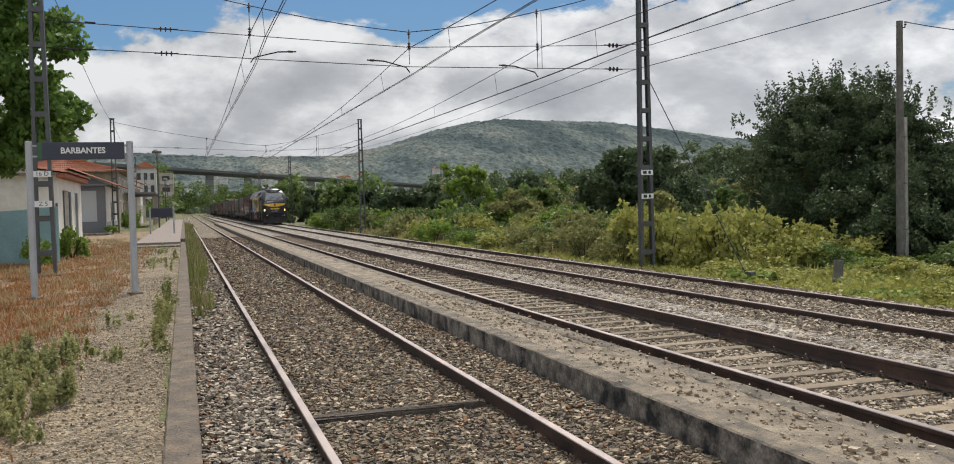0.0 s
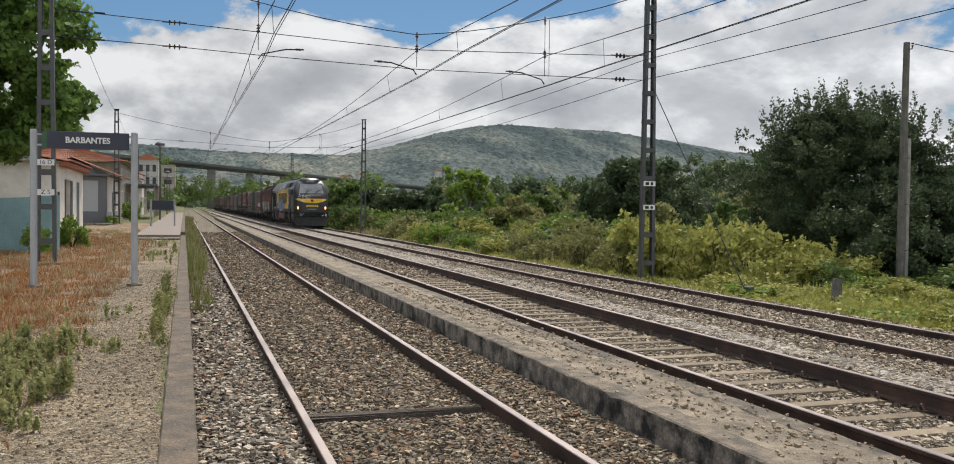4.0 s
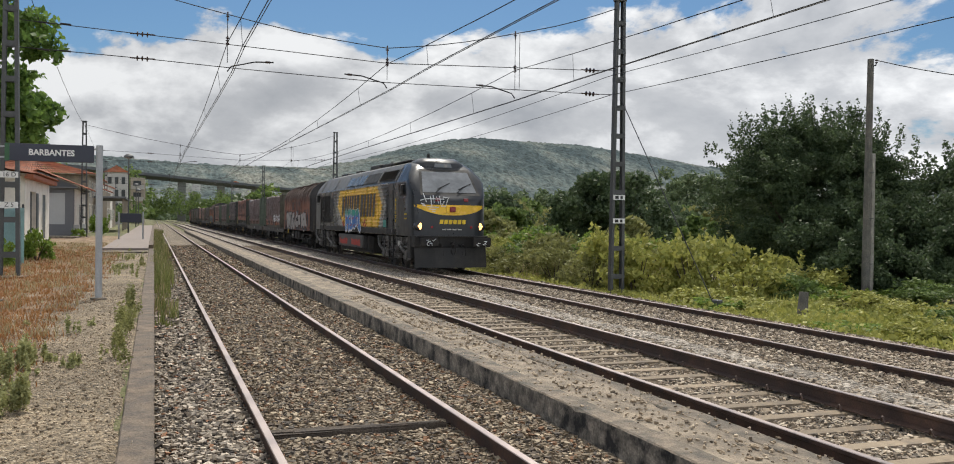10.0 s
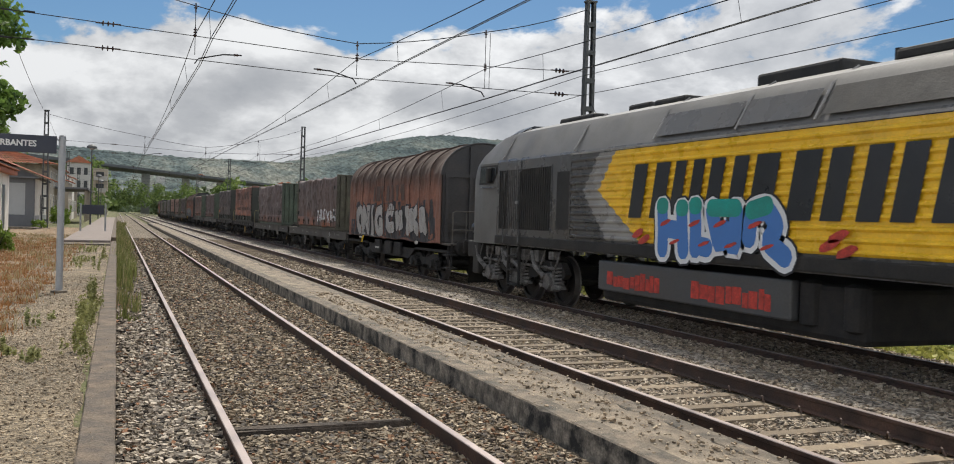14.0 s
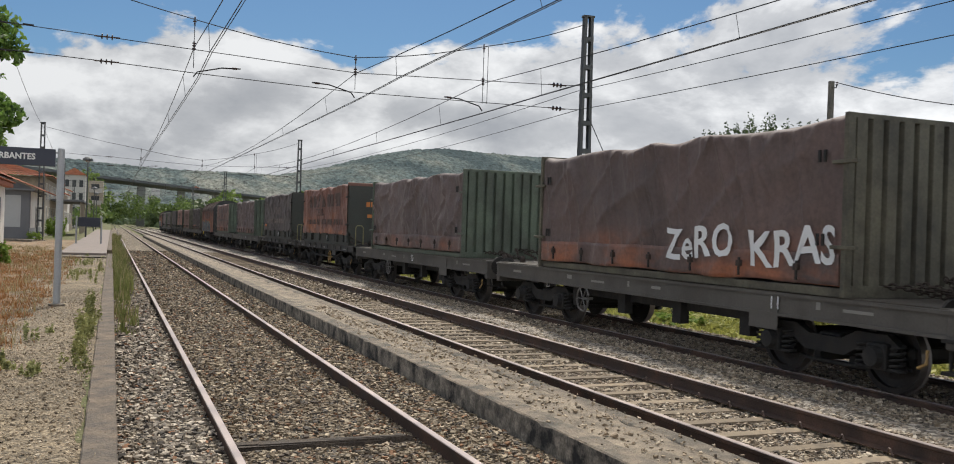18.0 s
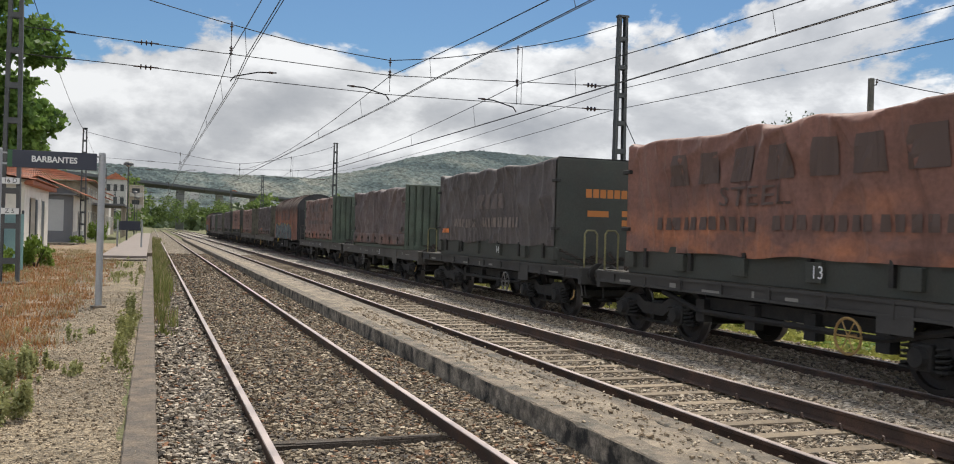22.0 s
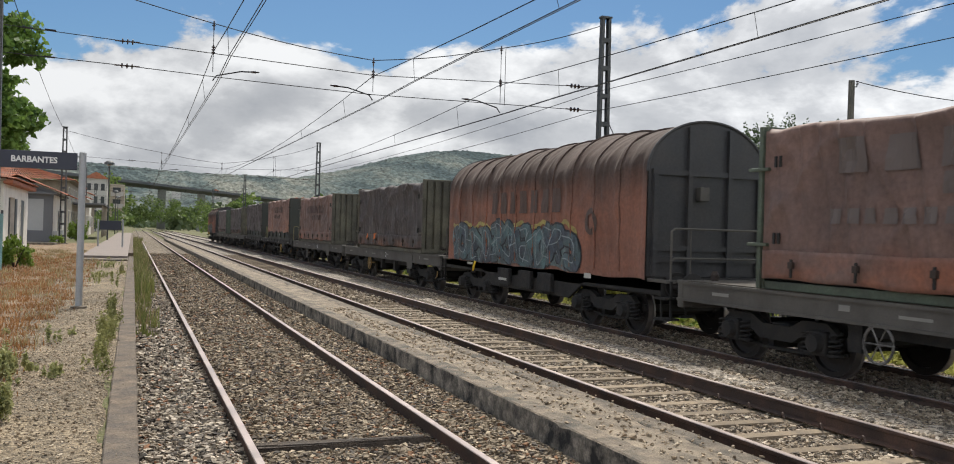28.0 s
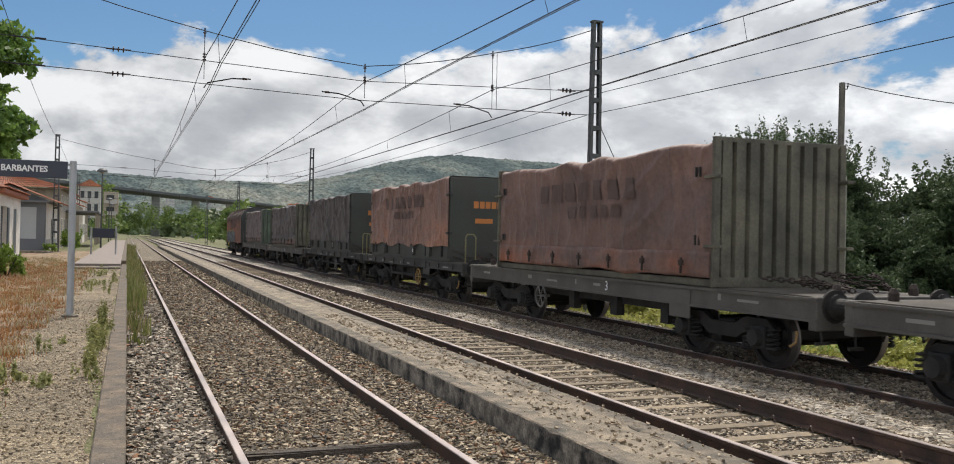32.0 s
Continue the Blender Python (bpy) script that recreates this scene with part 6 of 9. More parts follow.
GLYPHS = ([[(0.1, 0.0), (0.12, 1.0)], [(0.75, 1.0), (0.2, 0.5), (0.8, 0.0)]], [[(0.1, 0.0), (0.1, 1.0), (0.6, 0.95), (0.65, 0.6), (0.15, 0.5)], [(0.4, 0.5), (0.75, 0.0)]],
          [[(0.75, 0.95), (0.2, 1.0), (0.15, 0.5), (0.7, 0.45), (0.65, 0.02), (0.1, 0.05)]], [[(0.1, 1.0), (0.15, 0.1), (0.7, 0.05)], [(0.15, 0.55), (0.6, 0.5)], [(0.1, 1.0), (0.7, 0.95)]],
          [[(0.1, 0.0), (0.1, 1.0)], [(0.1, 0.5), (0.7, 0.5)], [(0.72, 0.0), (0.7, 1.0)]], [[(0.4, 0.0), (0.1, 0.4), (0.2, 0.9), (0.6, 1.0), (0.8, 0.5), (0.6, 0.05), (0.4, 0.0)]], [[(0.85, 0.8), (0.6, 1.0), (0.2, 0.9), (0.05, 0.5), (0.25, 0.08), (0.8, 0.15)]])


def graffiti(w, cloth, seed):
    """The sprayed band along the foot of each hood."""
    if seed == 1:
        ground = B()
        line = [(y, 1.42 + 0.08 * math.sin(y * 2.3)) for y in np.linspace(5.2, -4.9, 60)]
        ribbon(ground, cloth, line, 0.34, 0.006)
        part("sooty_ground", ground, M_spray_dark, w, "black sprayed ground under the letters")
        for k in range(26):
            drip = B()
            y = 4.4 - k * 0.36
            z = 1.78 + 0.42 * abs(math.sin(k * 1.7))
            ribbon(drip, cloth, [(y, 1.6), (y + 0.03, z), (y + 0.05, z + 0.16)], 0.1 + 0.05 * (k % 3), 0.008)
            part("sprayed_lobe", drip, M_spray_dark, w)
        sprayed_text(w, cloth, "ONIG", 3.75, 1.62, 1.25, 0.95, 0.17, 0.02, M_spray_dark, "black edge of a sprayed letter")
        sprayed_text(w, cloth, "ONIG", 3.75, 1.62, 1.25, 0.95, 0.115, 0.03, M_silver_spray, "silver-grey sprayed letter")
        y = 0.05
        for g, wd, hh in ((6, 1.25, 0.9), (4, 0.95, 0.8), (3, 0.9, 0.78), (0, 1.2, 0.9), (1, 0.8, 0.75)):
            for name, wide, lift, mat, label in (("graffiti_outline", 0.25, 0.02, M_spray_dark, "black edge of a sprayed shape"), ("graffiti_fill", 0.19, 0.03, M_silver_spray, "silver-grey sprayed shape")):
                bm = B()
                for line in GLYPHS[g]:
                    ribbon(bm, cloth, [(y - (1 - a if g in (2, 3) else a) * wd * 0.8 + 0.12 * b, 1.38 + b * hh * 0.8) for a, b in line], wide, lift)
                part(name, bm, mat, w, label)
            y -= wd * 0.86
        return
    # rows of crowded outlined shapes, too tangled to read
    rng = random.Random(seed)
    y, y1 = (5.1, -2.6) if seed == 8 else (4.6, -1.0)
    back = B()
    ribbon(back, cloth, [(a, 1.55 + 0.05 * math.sin(a * 3.1)) for a in np.linspace(y, y1, 70)], 0.44, 0.006)
    part("sprayed_ground", back, M_bluegrey_spray, w, "blue-grey sprayed ground")
    edge = B()
    ribbon(edge, cloth, [(a, 2.06 + 0.07 * math.sin(a * 5.1) + 0.05 * math.sin(a * 11)) for a in np.linspace(y, y1, 90)] + [(y1 - 0.12, 1.8), (y1 + 0.05, 1.6), (y1 - 0.12, 1.35), (y1 - 0.02, 1.15)], 0.05, 0.012)
    part("sprayed_edge", edge, M_yellow_spray, w, "dull yellow sprayed outline")
    k = 0
    while y > y1 + 0.6:
        g = GLYPHS[(k * 5 + seed) % len(GLYPHS)]
        wd, hh, z0 = rng.uniform(0.72, 0.86), rng.uniform(0.66, 0.8), 1.2 + rng.uniform(-0.03, 0.05)
        lean, turn = rng.uniform(-0.35, 0.35), rng.random() < 0.5
        lines = [[(y - (1 - a if turn else a) * wd + lean * (b - 0.5), z0 + (b if k % 3 else 1 - b) * hh + 0.1 * math.sin(a * 9 + k)) for a, b in line] for line in g]
        for name, wide, lift, mat, label in (("graffiti_outline", 0.19, 0.018, M_spray_dark, "dark outline of a sprayed shape"), ("graffiti_fill", 0.15, 0.026, M_slate_spray, "slate-blue sprayed shape"), ("graffiti_shine", 0.014, 0.034, M_pale_spray, "pale sprayed line")):
            bm = B()
            for line in lines:
                ribbon(bm, cloth, [(a + (0.05 if wide < 0.05 else 0), b + (0.04 if wide < 0.05 else 0)) for a, b in line], wide, lift)
            part(name, bm, mat, w, label)
        y -= wd * 0.6
        k += 1


def hood_wagon(label, seed, scallop=11):
    """A coil wagon under a round cloth hood."""
    w = thing("hood_wagon", label, "wagon", group="wagons of the goods train")
    h, L = 6.0, 10.85
    part("chassis", bx(-1.2, -h + 0.1, 0.82, 1.2, h - 0.1, 1.14, 0.03), M_under, w)
    for s in (-1, 1):
        sb = B()
        prof = [(-h + 0.1, 1.16), (h - 0.1, 1.16), (h - 0.1, 0.92), (2.9, 0.9), (2.2, 0.52), (-2.2, 0.52), (-2.9, 0.9), (-h + 0.1, 0.92)]
        plate(sb, [(s * 1.2, y, z) for y, z in prof], 0.06)
        part("side_beam", sb, M_under, w, "black fish-bellied side beam")
        for y in (-1.5, -0.4, 0.9):
            part("side_locker", bx(min(s * 1.2, s * 1.3), y, 0.58, max(s * 1.2, s * 1.3), y + 0.7, 1.0, 0.02), M_under, w)
        mk = B()
        for y, z, a, b in ((-3.4, 1.0, 0.3, 0.1), (1.0, 0.7, 0.5, 0.06), (3.4, 1.0, 0.4, 0.06)):
            box(mk, min(s * 1.302, s * 1.306), y, z, max(s * 1.302, s * 1.306), y + a, z + b)
        part("marking_bars", mk, M_mark, w)
        part("yellow_hook", rod([(s * 1.3, 3.2, 1.1), (s * 1.34, 3.2, 0.95), (s * 1.34, 3.25, 0.85)], 0.03), M_ymark, w)
    cloth = Cloth(L, 1.3, 1.08, 4.02, seed, hem=0.05, arch=0.95, folds=0.8, scallop=scallop)
    sheet("hood", cloth, T_hood, w, "faded red-brown cloth hood over hoops")
    for k in range(1, scallop):
        y = -L / 2 + L * k / scallop
        arc = [(-1.3, z) for z in np.linspace(1.2, 3.05, 9)] + [(-1.3 * math.cos(a), 3.07 + 0.95 * math.sin(a)) for a in np.linspace(0.05, math.pi - 0.05, 22)]
        seam = [Vector(cloth.at(x, y, min(z, 4.02))) for x, z in arc]
        part("hoop_seam", tube(B(), [p - Vector((0.012 if q < 9 else 0.0, 0, -0.012 if q >= 9 else 0)) for q, p in enumerate(seam)], 0.02, 5), T_hood, w)
    for y, way in ((-L / 2, -1), (L / 2, 1)):
        eb = B()
        pts = [(-1.27, 1.15)] + [(-1.27 * math.cos(a), 3.05 + 0.95 * math.sin(a)) for a in np.linspace(0, math.pi, 24)] + [(1.27, 1.15)]
        va = [eb.verts.new((x, y, z)) for x, z in pts]
        vb = [eb.verts.new((x, y - way * 0.1, z)) for x, z in pts]
        eb.faces.new(va)
        eb.faces.new(vb[::-1])
        for k in range(len(pts)):
            eb.faces.new((va[k], va[(k + 1) % len(pts)], vb[(k + 1) % len(pts)], vb[k]))
        bmesh.ops.recalc_face_normals(eb, faces=eb.faces)
        ew = part("end_wall", eb, M_hood_end, w, "dark steel end wall with posts")
        for x in (-1.14, -0.42, 0.45, 1.14):
            zt = 3.05 + 0.93 * math.sqrt(max(0, 1 - (x / 1.27) ** 2))
            part("post", bx(x - 0.045, min(y, y + way * 0.08), 1.15, x + 0.045, max(y, y + way * 0.08), zt - 0.04 if abs(x) < 1 else 3.0), M_hood_end, ew)
        for z in (3.0, 1.62, 1.42):
            part("beam", bx(-1.2, min(y, y + way * 0.06), z, 1.2, max(y, y + way * 0.06), z + 0.1), M_hood_end, ew)
        part("rim", tube(B(), [(-1.29 * math.cos(a), y, 3.05 + 0.97 * math.sin(a)) for a in np.linspace(0, math.pi, 24)], 0.03, 6), M_hood_end, w)
        part("control_box", bx(-0.25, min(y, y + way * 0.14), 2.55, -0.05, max(y, y + way * 0.14), 2.8, 0.01), M_frame, ew)
        yr = y + way * 0.62
        rl = B()
        for z in (1.5, 2.02):
            tube(rl, [(-1.15, yr, 1.1), (-1.15, yr, z - 0.05), (-1.08, yr, z), (1.08, yr, z), (1.15, yr, z - 0.05), (1.15, yr, 1.1)], 0.022, 6)
        for x in (-0.75, 0.75):
            tube(rl, [(x, yr, 1.1), (x, yr, 2.0)], 0.014, 5)
        part("end_railing", rl, M_frame, w, "bent tube end railing")
        part("end_platform", bx(-1.25, min(y, y + way * 0.66), 1.06, 1.25, max(y, y + way * 0.66), 1.12, 0.01), M_frame, w)
        for s in (-1, 1):
            sp = B()
            for z in (0.42, 0.78):
                box(sp, min(s * 1.05, s * 1.35), yr - 0.15, z, max(s * 1.05, s * 1.35), yr + 0.2, z + 0.04)
            for dy in (-0.12, 0.17):
                box(sp, min(s * 1.18, s * 1.22), yr + dy, 0.42, max(s * 1.18, s * 1.22), yr + dy + 0.03, 1.1)
            part("end_steps", sp, M_under, w)
        end_gear(w, way * (h - 0.1), way)
    word_blocks(w, cloth, M_ghost, [(2.1, -2.05, 2.35, 2.88, 7)], "sooty print as blocks")
    if seed == 1:
        cloth_text(w, cloth, "STEEL", -0.1, 2.14, 0.42, 1.3, M_ghost, "sooty printed word on the hood")
    pr = B()
    for a in np.linspace(0, math.tau, 17)[:-1]:
        b = a + math.tau / 16
        cloth.patch(pr, [(-3.3 + r * math.cos(t), 2.15 + r * math.sin(t)) for r, t in ((0.16, a), (0.28, a), (0.28, b), (0.16, b))], nu=1, nv=1)
    part("ring_print", pr, M_ghost, w, "sooty ring mark")
    graffiti(w, cloth, seed)
    for y in (-3.55, 3.55):
        goods_bogie(w, y)
    return w



# front offset of each wagon frame behind the headlights, and what it carries
CONSIST = []


def put_flat(kind, y0, length, number, load, load_y, number_y=-0.9):
    w = flat_wagon(length, 1.15, 8.5 if kind == "a" else 7.3, kind, number, number_y)
    CONSIST.append((w, y0 + length / 2, 0.0))
    CONSIST.append((load, load_y, 1.15 if kind == "a" else 1.0))


RC, SC = ribbed_container, smooth_container
hood_1 = hood_wagon("coil wagon under a red-brown hood with silver graffiti", 1)
CONSIST.append((hood_1, 28.0, 0.0))
put_flat("a", 34.1, 12.9, "11", RC(T_scorched, M_olive, "brown sheeted container with white sprayed words and ribbed ends", 2, words=spray_words), 40.2, -3.5)
put_flat("a", 47.6, 13.0, "12", RC(T_brown, M_green, "brown sheeted container with green ribbed ends", 3, L=8.98), 53.83, -0.5)
put_flat("b", 61.1, 11.2, "13", SC(T_orange, "faded orange sheeted container with dark block print", 4, prints([(2.9, -3.4, 1.75, 2.3, 7), (3.3, 0.3, 0.98, 1.2, 11), (0.0, -3.6, 0.98, 1.2, 14)], M_ghost, "sooty block print on the sheet", "STEEL"), flap=T_orange), 66.65)
put_flat("b", 73.0, 12.0, "14", SC(T_dark, "dark grey sheeted container with pale number bars", 5, worn_numbers, L=8.85), 78.85)
put_flat("a", 85.6, 13.0, "15", RC(T_brown, M_green, "brown sheeted container with green ribbed ends", 6), 91.75)
put_flat("a", 99.2, 13.1, "16", RC(T_rust, M_green, "rust-red sheeted container with faded block print and green ends", 7, words=prints([(2.9, -2.9, 1.62, 2.1, 7), (1.2, -1.0, 1.3, 1.56, 5), (3.0, -3.2, 0.95, 1.15, 20)], M_pale_print, "faded block print on the sheet")), 105.75)
hood_2 = hood_wagon("coil wagon under a red-brown hood with grey-blue graffiti", 8)
CONSIST.append((hood_2, 118.75, 0.0))
put_flat("a", 125.0, 13.1, "2", RC(T_dark, M_olive, "dark brown sheeted container with olive ribbed ends", 9, words=bright_patches), 131.25, -0.35)
put_flat("a", 138.6, 13.1, "3", RC(T_rust, M_olive, "rust-brown sheeted container with olive ribbed ends", 10, words=prints([(2.0, -2.2, 1.5, 1.9, 7), (0.6, -1.6, 1.15, 1.4, 5)], M_ghost, "sooty block print on the sheet")), 145.3)
put_flat("b", 152.3, 11.3, "4", SC(T_red, "faded red sheeted container with a plain dark end", 11, prints([(2.4, -2.4, 1.8, 2.2, 7), (1.0, -1.2, 1.45, 1.7, 5)], M_ghost, "sooty block print on the sheet")), 158.0)
put_flat("b", 164.0, 12.2, "5", SC(T_dark, "dark grey slack-sheeted container with a plain end", 12), 170.4)
put_flat("a", 176.7, 13.0, "6", RC(T_dark, M_olive, "dark sheeted container with olive ribbed ends", 13), 183.2)
put_flat("a", 190.2, 13.0, "7", RC(T_brown, M_green, "brown sheeted container with green ribbed ends", 14), 196.6)
hood_3 = hood_wagon("last coil wagon under a brown hood", 15)
CONSIST.append((hood_3, 209.8, 0.0))

# ---- masts, wires, signs ----
M_plate = plain("white_plate", (0.7, 0.7, 0.68), 0.5)
M_ink = plain("black_ink", (0.02, 0.02, 0.02), 0.6)
M_insul = plain("brown_insulator", (0.05, 0.03, 0.025), 0.25)
M_sign = material("sign_navy", (0.022, 0.026, 0.045), 0.4, vary=0.06, scale=3, fine=30, bump=0)
M_sign_green = plain("sign_green", (0.02, 0.09, 0.03), 0.4)
M_post = material("grey_post", (0.36, 0.37, 0.38), 0.5, 0.2, vary=0.1, scale=4, fine=40, bump=0.05)
M_wood = material("pole_wood", (0.125, 0.118, 0.105), 0.9, vary=0.35, scale=3, fine=40, bump=0.6, stain=(0.15, 0.13, 0.11), stain_amount=0.6)
PORTALS = (-22.0, 24.8, 71.0, 121.0, 171.0)
RIGHT_X = (13.4, 13.41, 13.41, 13.41, 13.41)
LEFT_X = (-3.0, -3.32, -4.75, -5.64, -6.3)


def lattice_mast(x, y, z0, label):
    """Two channel legs drawn together towards the top, tied by batten plates."""
    m = thing("lattice_mast", label, "mast", pose(x, y, z0), group="masts of the overhead line")
    H = 8.6 - z0
    for s in (-1, 1):
        bm = B()
        w0, w1 = 0.24, 0.15
        for (a, b), (c, d) in (((0, 0.055), (-0.09, 0.09)), ((0.055, 0.09), (-0.09, -0.075)), ((0.055, 0.09), (0.075, 0.09))):
            pts = []
            for zz, ww in ((0, w0), (H, w1)):
                for px, py in ((a, c), (b, c), (b, d), (a, d)):
                    pts.append(bm.verts.new((s * (ww - px), py, zz)))
            for q in ((0, 1, 2, 3), (7, 6, 5, 4), (0, 4, 5, 1), (1, 5, 6, 2), (2, 6, 7, 3), (3, 7, 4, 0)):
                bm.faces.new([pts[k] for k in q])
        bmesh.ops.remove_doubles(bm, verts=bm.verts, dist=0.002)
        bmesh.ops.recalc_face_normals(bm, faces=bm.faces)
        part("leg", bm, M_steel, m)
    z = 0.5
    while z < H - 0.1:
        w = 0.24 - 0.09 * z / H
        part("batten", bx(-w, -0.1, z, w, -0.09, z + 0.14), M_steel, m)
        part("batten", bx(-w, 0.09, z, w, 0.10, z + 0.14), M_steel, m)
        z += 0.86
    part("cap", bx(-0.18, -0.1, H - 0.06, 0.18, 0.1, H), M_steel, m)
    part("footing", bx(-0.4, -0.35, -0.3, 0.4, 0.35, 0.05, 0.03), M_concrete, m)
    return m


def mast_plates(m, words):
    for w, z in words:
        p = part("number_plate", bx(-0.2, -0.125, z - 0.075, 0.2, -0.115, z + 0.075), M_plate, m, "white enamel plate")
        if w:
            t = part("plate_lettering", text_mesh(w, 0.15, M_ink, 0.001), None, p)
            t.matrix_basis = pose(0, -0.128, z)
        else:
            part("plate_bars", box(bx(-0.14, -0.128, z - 0.045, -0.02, -0.126, z + 0.045), 0.04, -0.128, z - 0.045, 0.12, -0.126, z + 0.045), M_ink, p)


MASTS_L, MASTS_R = [], []
for k, y in enumerate(PORTALS):
    MASTS_L.append(lattice_mast(LEFT_X[k], y, 0.22, "grey steel lattice mast of the overhead line by the platform"))
    MASTS_R.append(lattice_mast(RIGHT_X[k], y, -0.45, "dark steel lattice mast of the overhead line among bushes"))
mast_plates(MASTS_L[1], (("16 D", 2.53), ("Z 5", 1.79)))
mast_plates(MASTS_R[1], (("", 2.99), ("", 2.27)))


def insulator(bm, at, way, n=3, r=0.07, step=0.07):
    at, d = Vector(at), Vector(way).normalized()
    q = d.to_track_quat("Z", "Y")
    for k in range(n):
        c = at + d * (k - (n - 1) / 2) * step
        prof = [(0.02, -0.025), (r, -0.01), (r * 0.9, 0.012), (0.02, 0.02)]
        rings = [[bm.verts.new(c + q @ Vector((pr * math.cos(a), pr * math.sin(a), h))) for a in np.linspace(0, math.tau, 9)[:-1]] for pr, h in prof]
        for u, w in zip(rings, rings[1:]):
            for j in range(8):
                bm.faces.new((u[j], u[(j + 1) % 8], w[(j + 1) % 8], w[j]))


TRACK_WIRES = ((1.8, 6.38, 5.60), (6.12, 6.12, 5.42), (9.97, 6.2, 5.36))


def head_span(k):
    y, xl, xr = PORTALS[k], LEFT_X[k] + 0.2, RIGHT_X[k] - 0.15
    hs = thing("head_span", "wire head span with insulators across the three tracks", "overhead line")
    up = [(xl, y, 8.3), (1.8, y, 7.12), (6.12, y, 6.56), (9.97, y, 7.28), (xr, y, 8.3)]
    pts = []
    for a, b in zip(up, up[1:]):
        for j in range(5):
            q = j / 5
            pts.append((a[0] + (b[0] - a[0]) * q, y, a[2] + (b[2] - a[2]) * q - 0.08 * math.sin(math.pi * q)))
    part("head_wire", rod(pts + [up[-1]], 0.013, 5), M_wire, hs)
    u2 = [(xl, y, 6.56), (-0.32, y, 6.43), (6.12, y, 6.14), (12.4, y, 6.37), (xr, y, 6.43)]
    l2 = [(xl, y, 5.89), (-0.25, y, 5.81), (1.9, y, 5.72), (3.9, y, 5.66), (6.1, y, 5.6), (12.4, y, 5.66), (xr, y, 5.68)]
    part("upper_cross_wire", rod(u2, 0.011, 5), M_wire, hs)
    part("lower_cross_wire", rod(l2, 0.011, 5), M_wire, hs)
    for row in (u2, l2):
        z1, z2 = row[1][2], row[-2][2]
        for x, z in ((-0.3, z1), (12.42, z2)):
            ib = B()
            insulator(ib, (x, y, z), (1, 0, -0.03), 3, 0.075, 0.12)
            tube(ib, [(x - 0.3, y, z), (x + 0.3, y, z)], 0.02, 5)
            part("insulator", ib, M_insul, hs)
        for x in (xl + 0.4, xl + 0.9):
            part("turnbuckle", rod([(x, y, row[0][2] - 0.02), (x + 0.25, y, row[0][2] - 0.03)], 0.024, 6), M_wire, hs)
    for x, zm, zc in TRACK_WIRES:
        zt = float(np.interp(x, [p[0] for p in up], [p[2] for p in up]))
        part("dropper", rod([(x, y, zt), (x, y, zc + 0.25)], 0.009, 4), M_wire, hs)
        if x > 9:
            part("dropper", rod([(x + 0.14, y, zt), (x + 0.14, y, zc + 0.25)], 0.009, 4), M_wire, hs)
        for zi, ni in ((zm + 0.05, 3), (zt - 0.05, 1)):
            ib = B()
            insulator(ib, (x, y, zi), (0, 0, 1), ni, 0.05, 0.07)
            tube(ib, [(x, y, zi - 0.12), (x, y, zi + 0.12)], 0.022, 5)
            part("insulator", ib, M_insul, hs)
        arm = B()
        s = -1 if x > 2 else 1
        tube(arm, [(x + s * 0.72, y, zc + 0.32), (x + s * 0.1, y, zc + 0.16), (x, y, zc + 0.02)], 0.018, 6)
        tube(arm, [(x + s * 0.72, y, zc + 0.32), (x + s * 1.2, y, zc + 0.34)], 0.02, 6)
        part("steady_arm", arm, M_wire, hs)
        ib = B()
        insulator(ib, (x + s * 1.05, y, zc + 0.335), (1, 0, 0), 3, 0.035, 0.04)
        part("insulator", ib, M_insul, hs)


for k in range(0, len(PORTALS)):
    head_span(k)


def catenary(n, x, zm, zc):
    line = thing("contact_line", "messenger and contact wires with droppers over a track", "overhead line", group="contact lines")
    mess, cont = [], []
    drops = []
    for k, (y0, y1) in enumerate(zip(PORTALS, PORTALS[1:])):
        for j in range(12):
            q = j / 12
            mess.append((x, y0 + (y1 - y0) * q, zm - 2.2 * q * (1 - q)))
            cont.append((x + 0.12 * math.sin(k * 2.1 + q * 3), y0 + (y1 - y0) * q, zc))
            if j % 2:
                drops.append((mess[-1], cont[-1]))
    part("messenger_wire", rod(mess, 0.011, 5), M_wire, line)
    part("contact_wire", rod(cont, 0.010, 5), M_wire, line)
    part("contact_wire_twin", rod([(a + 0.05, b, c) for a, b, c in cont], 0.009, 4), M_wire, line)
    for a, b in drops:
        part("dropper", rod([a, b], 0.006, 4), M_wire, line)


for n, (x, zm, zc) in enumerate(TRACK_WIRES):
    catenary(n, x, zm, zc)


def feeder(name, pts, label, r=0.011, sag=0.6):
    out = []
    for a, b in zip(pts, pts[1:]):
        for j in range(10):
            q = j / 10
            out.append(Vector(a).lerp(Vector(b), q) - Vector((0, 0, sag * 4 * q * (1 - q))))
    return solid(name, rod(out + [Vector(pts[-1])], r, 5), M_wire, label, "cable")


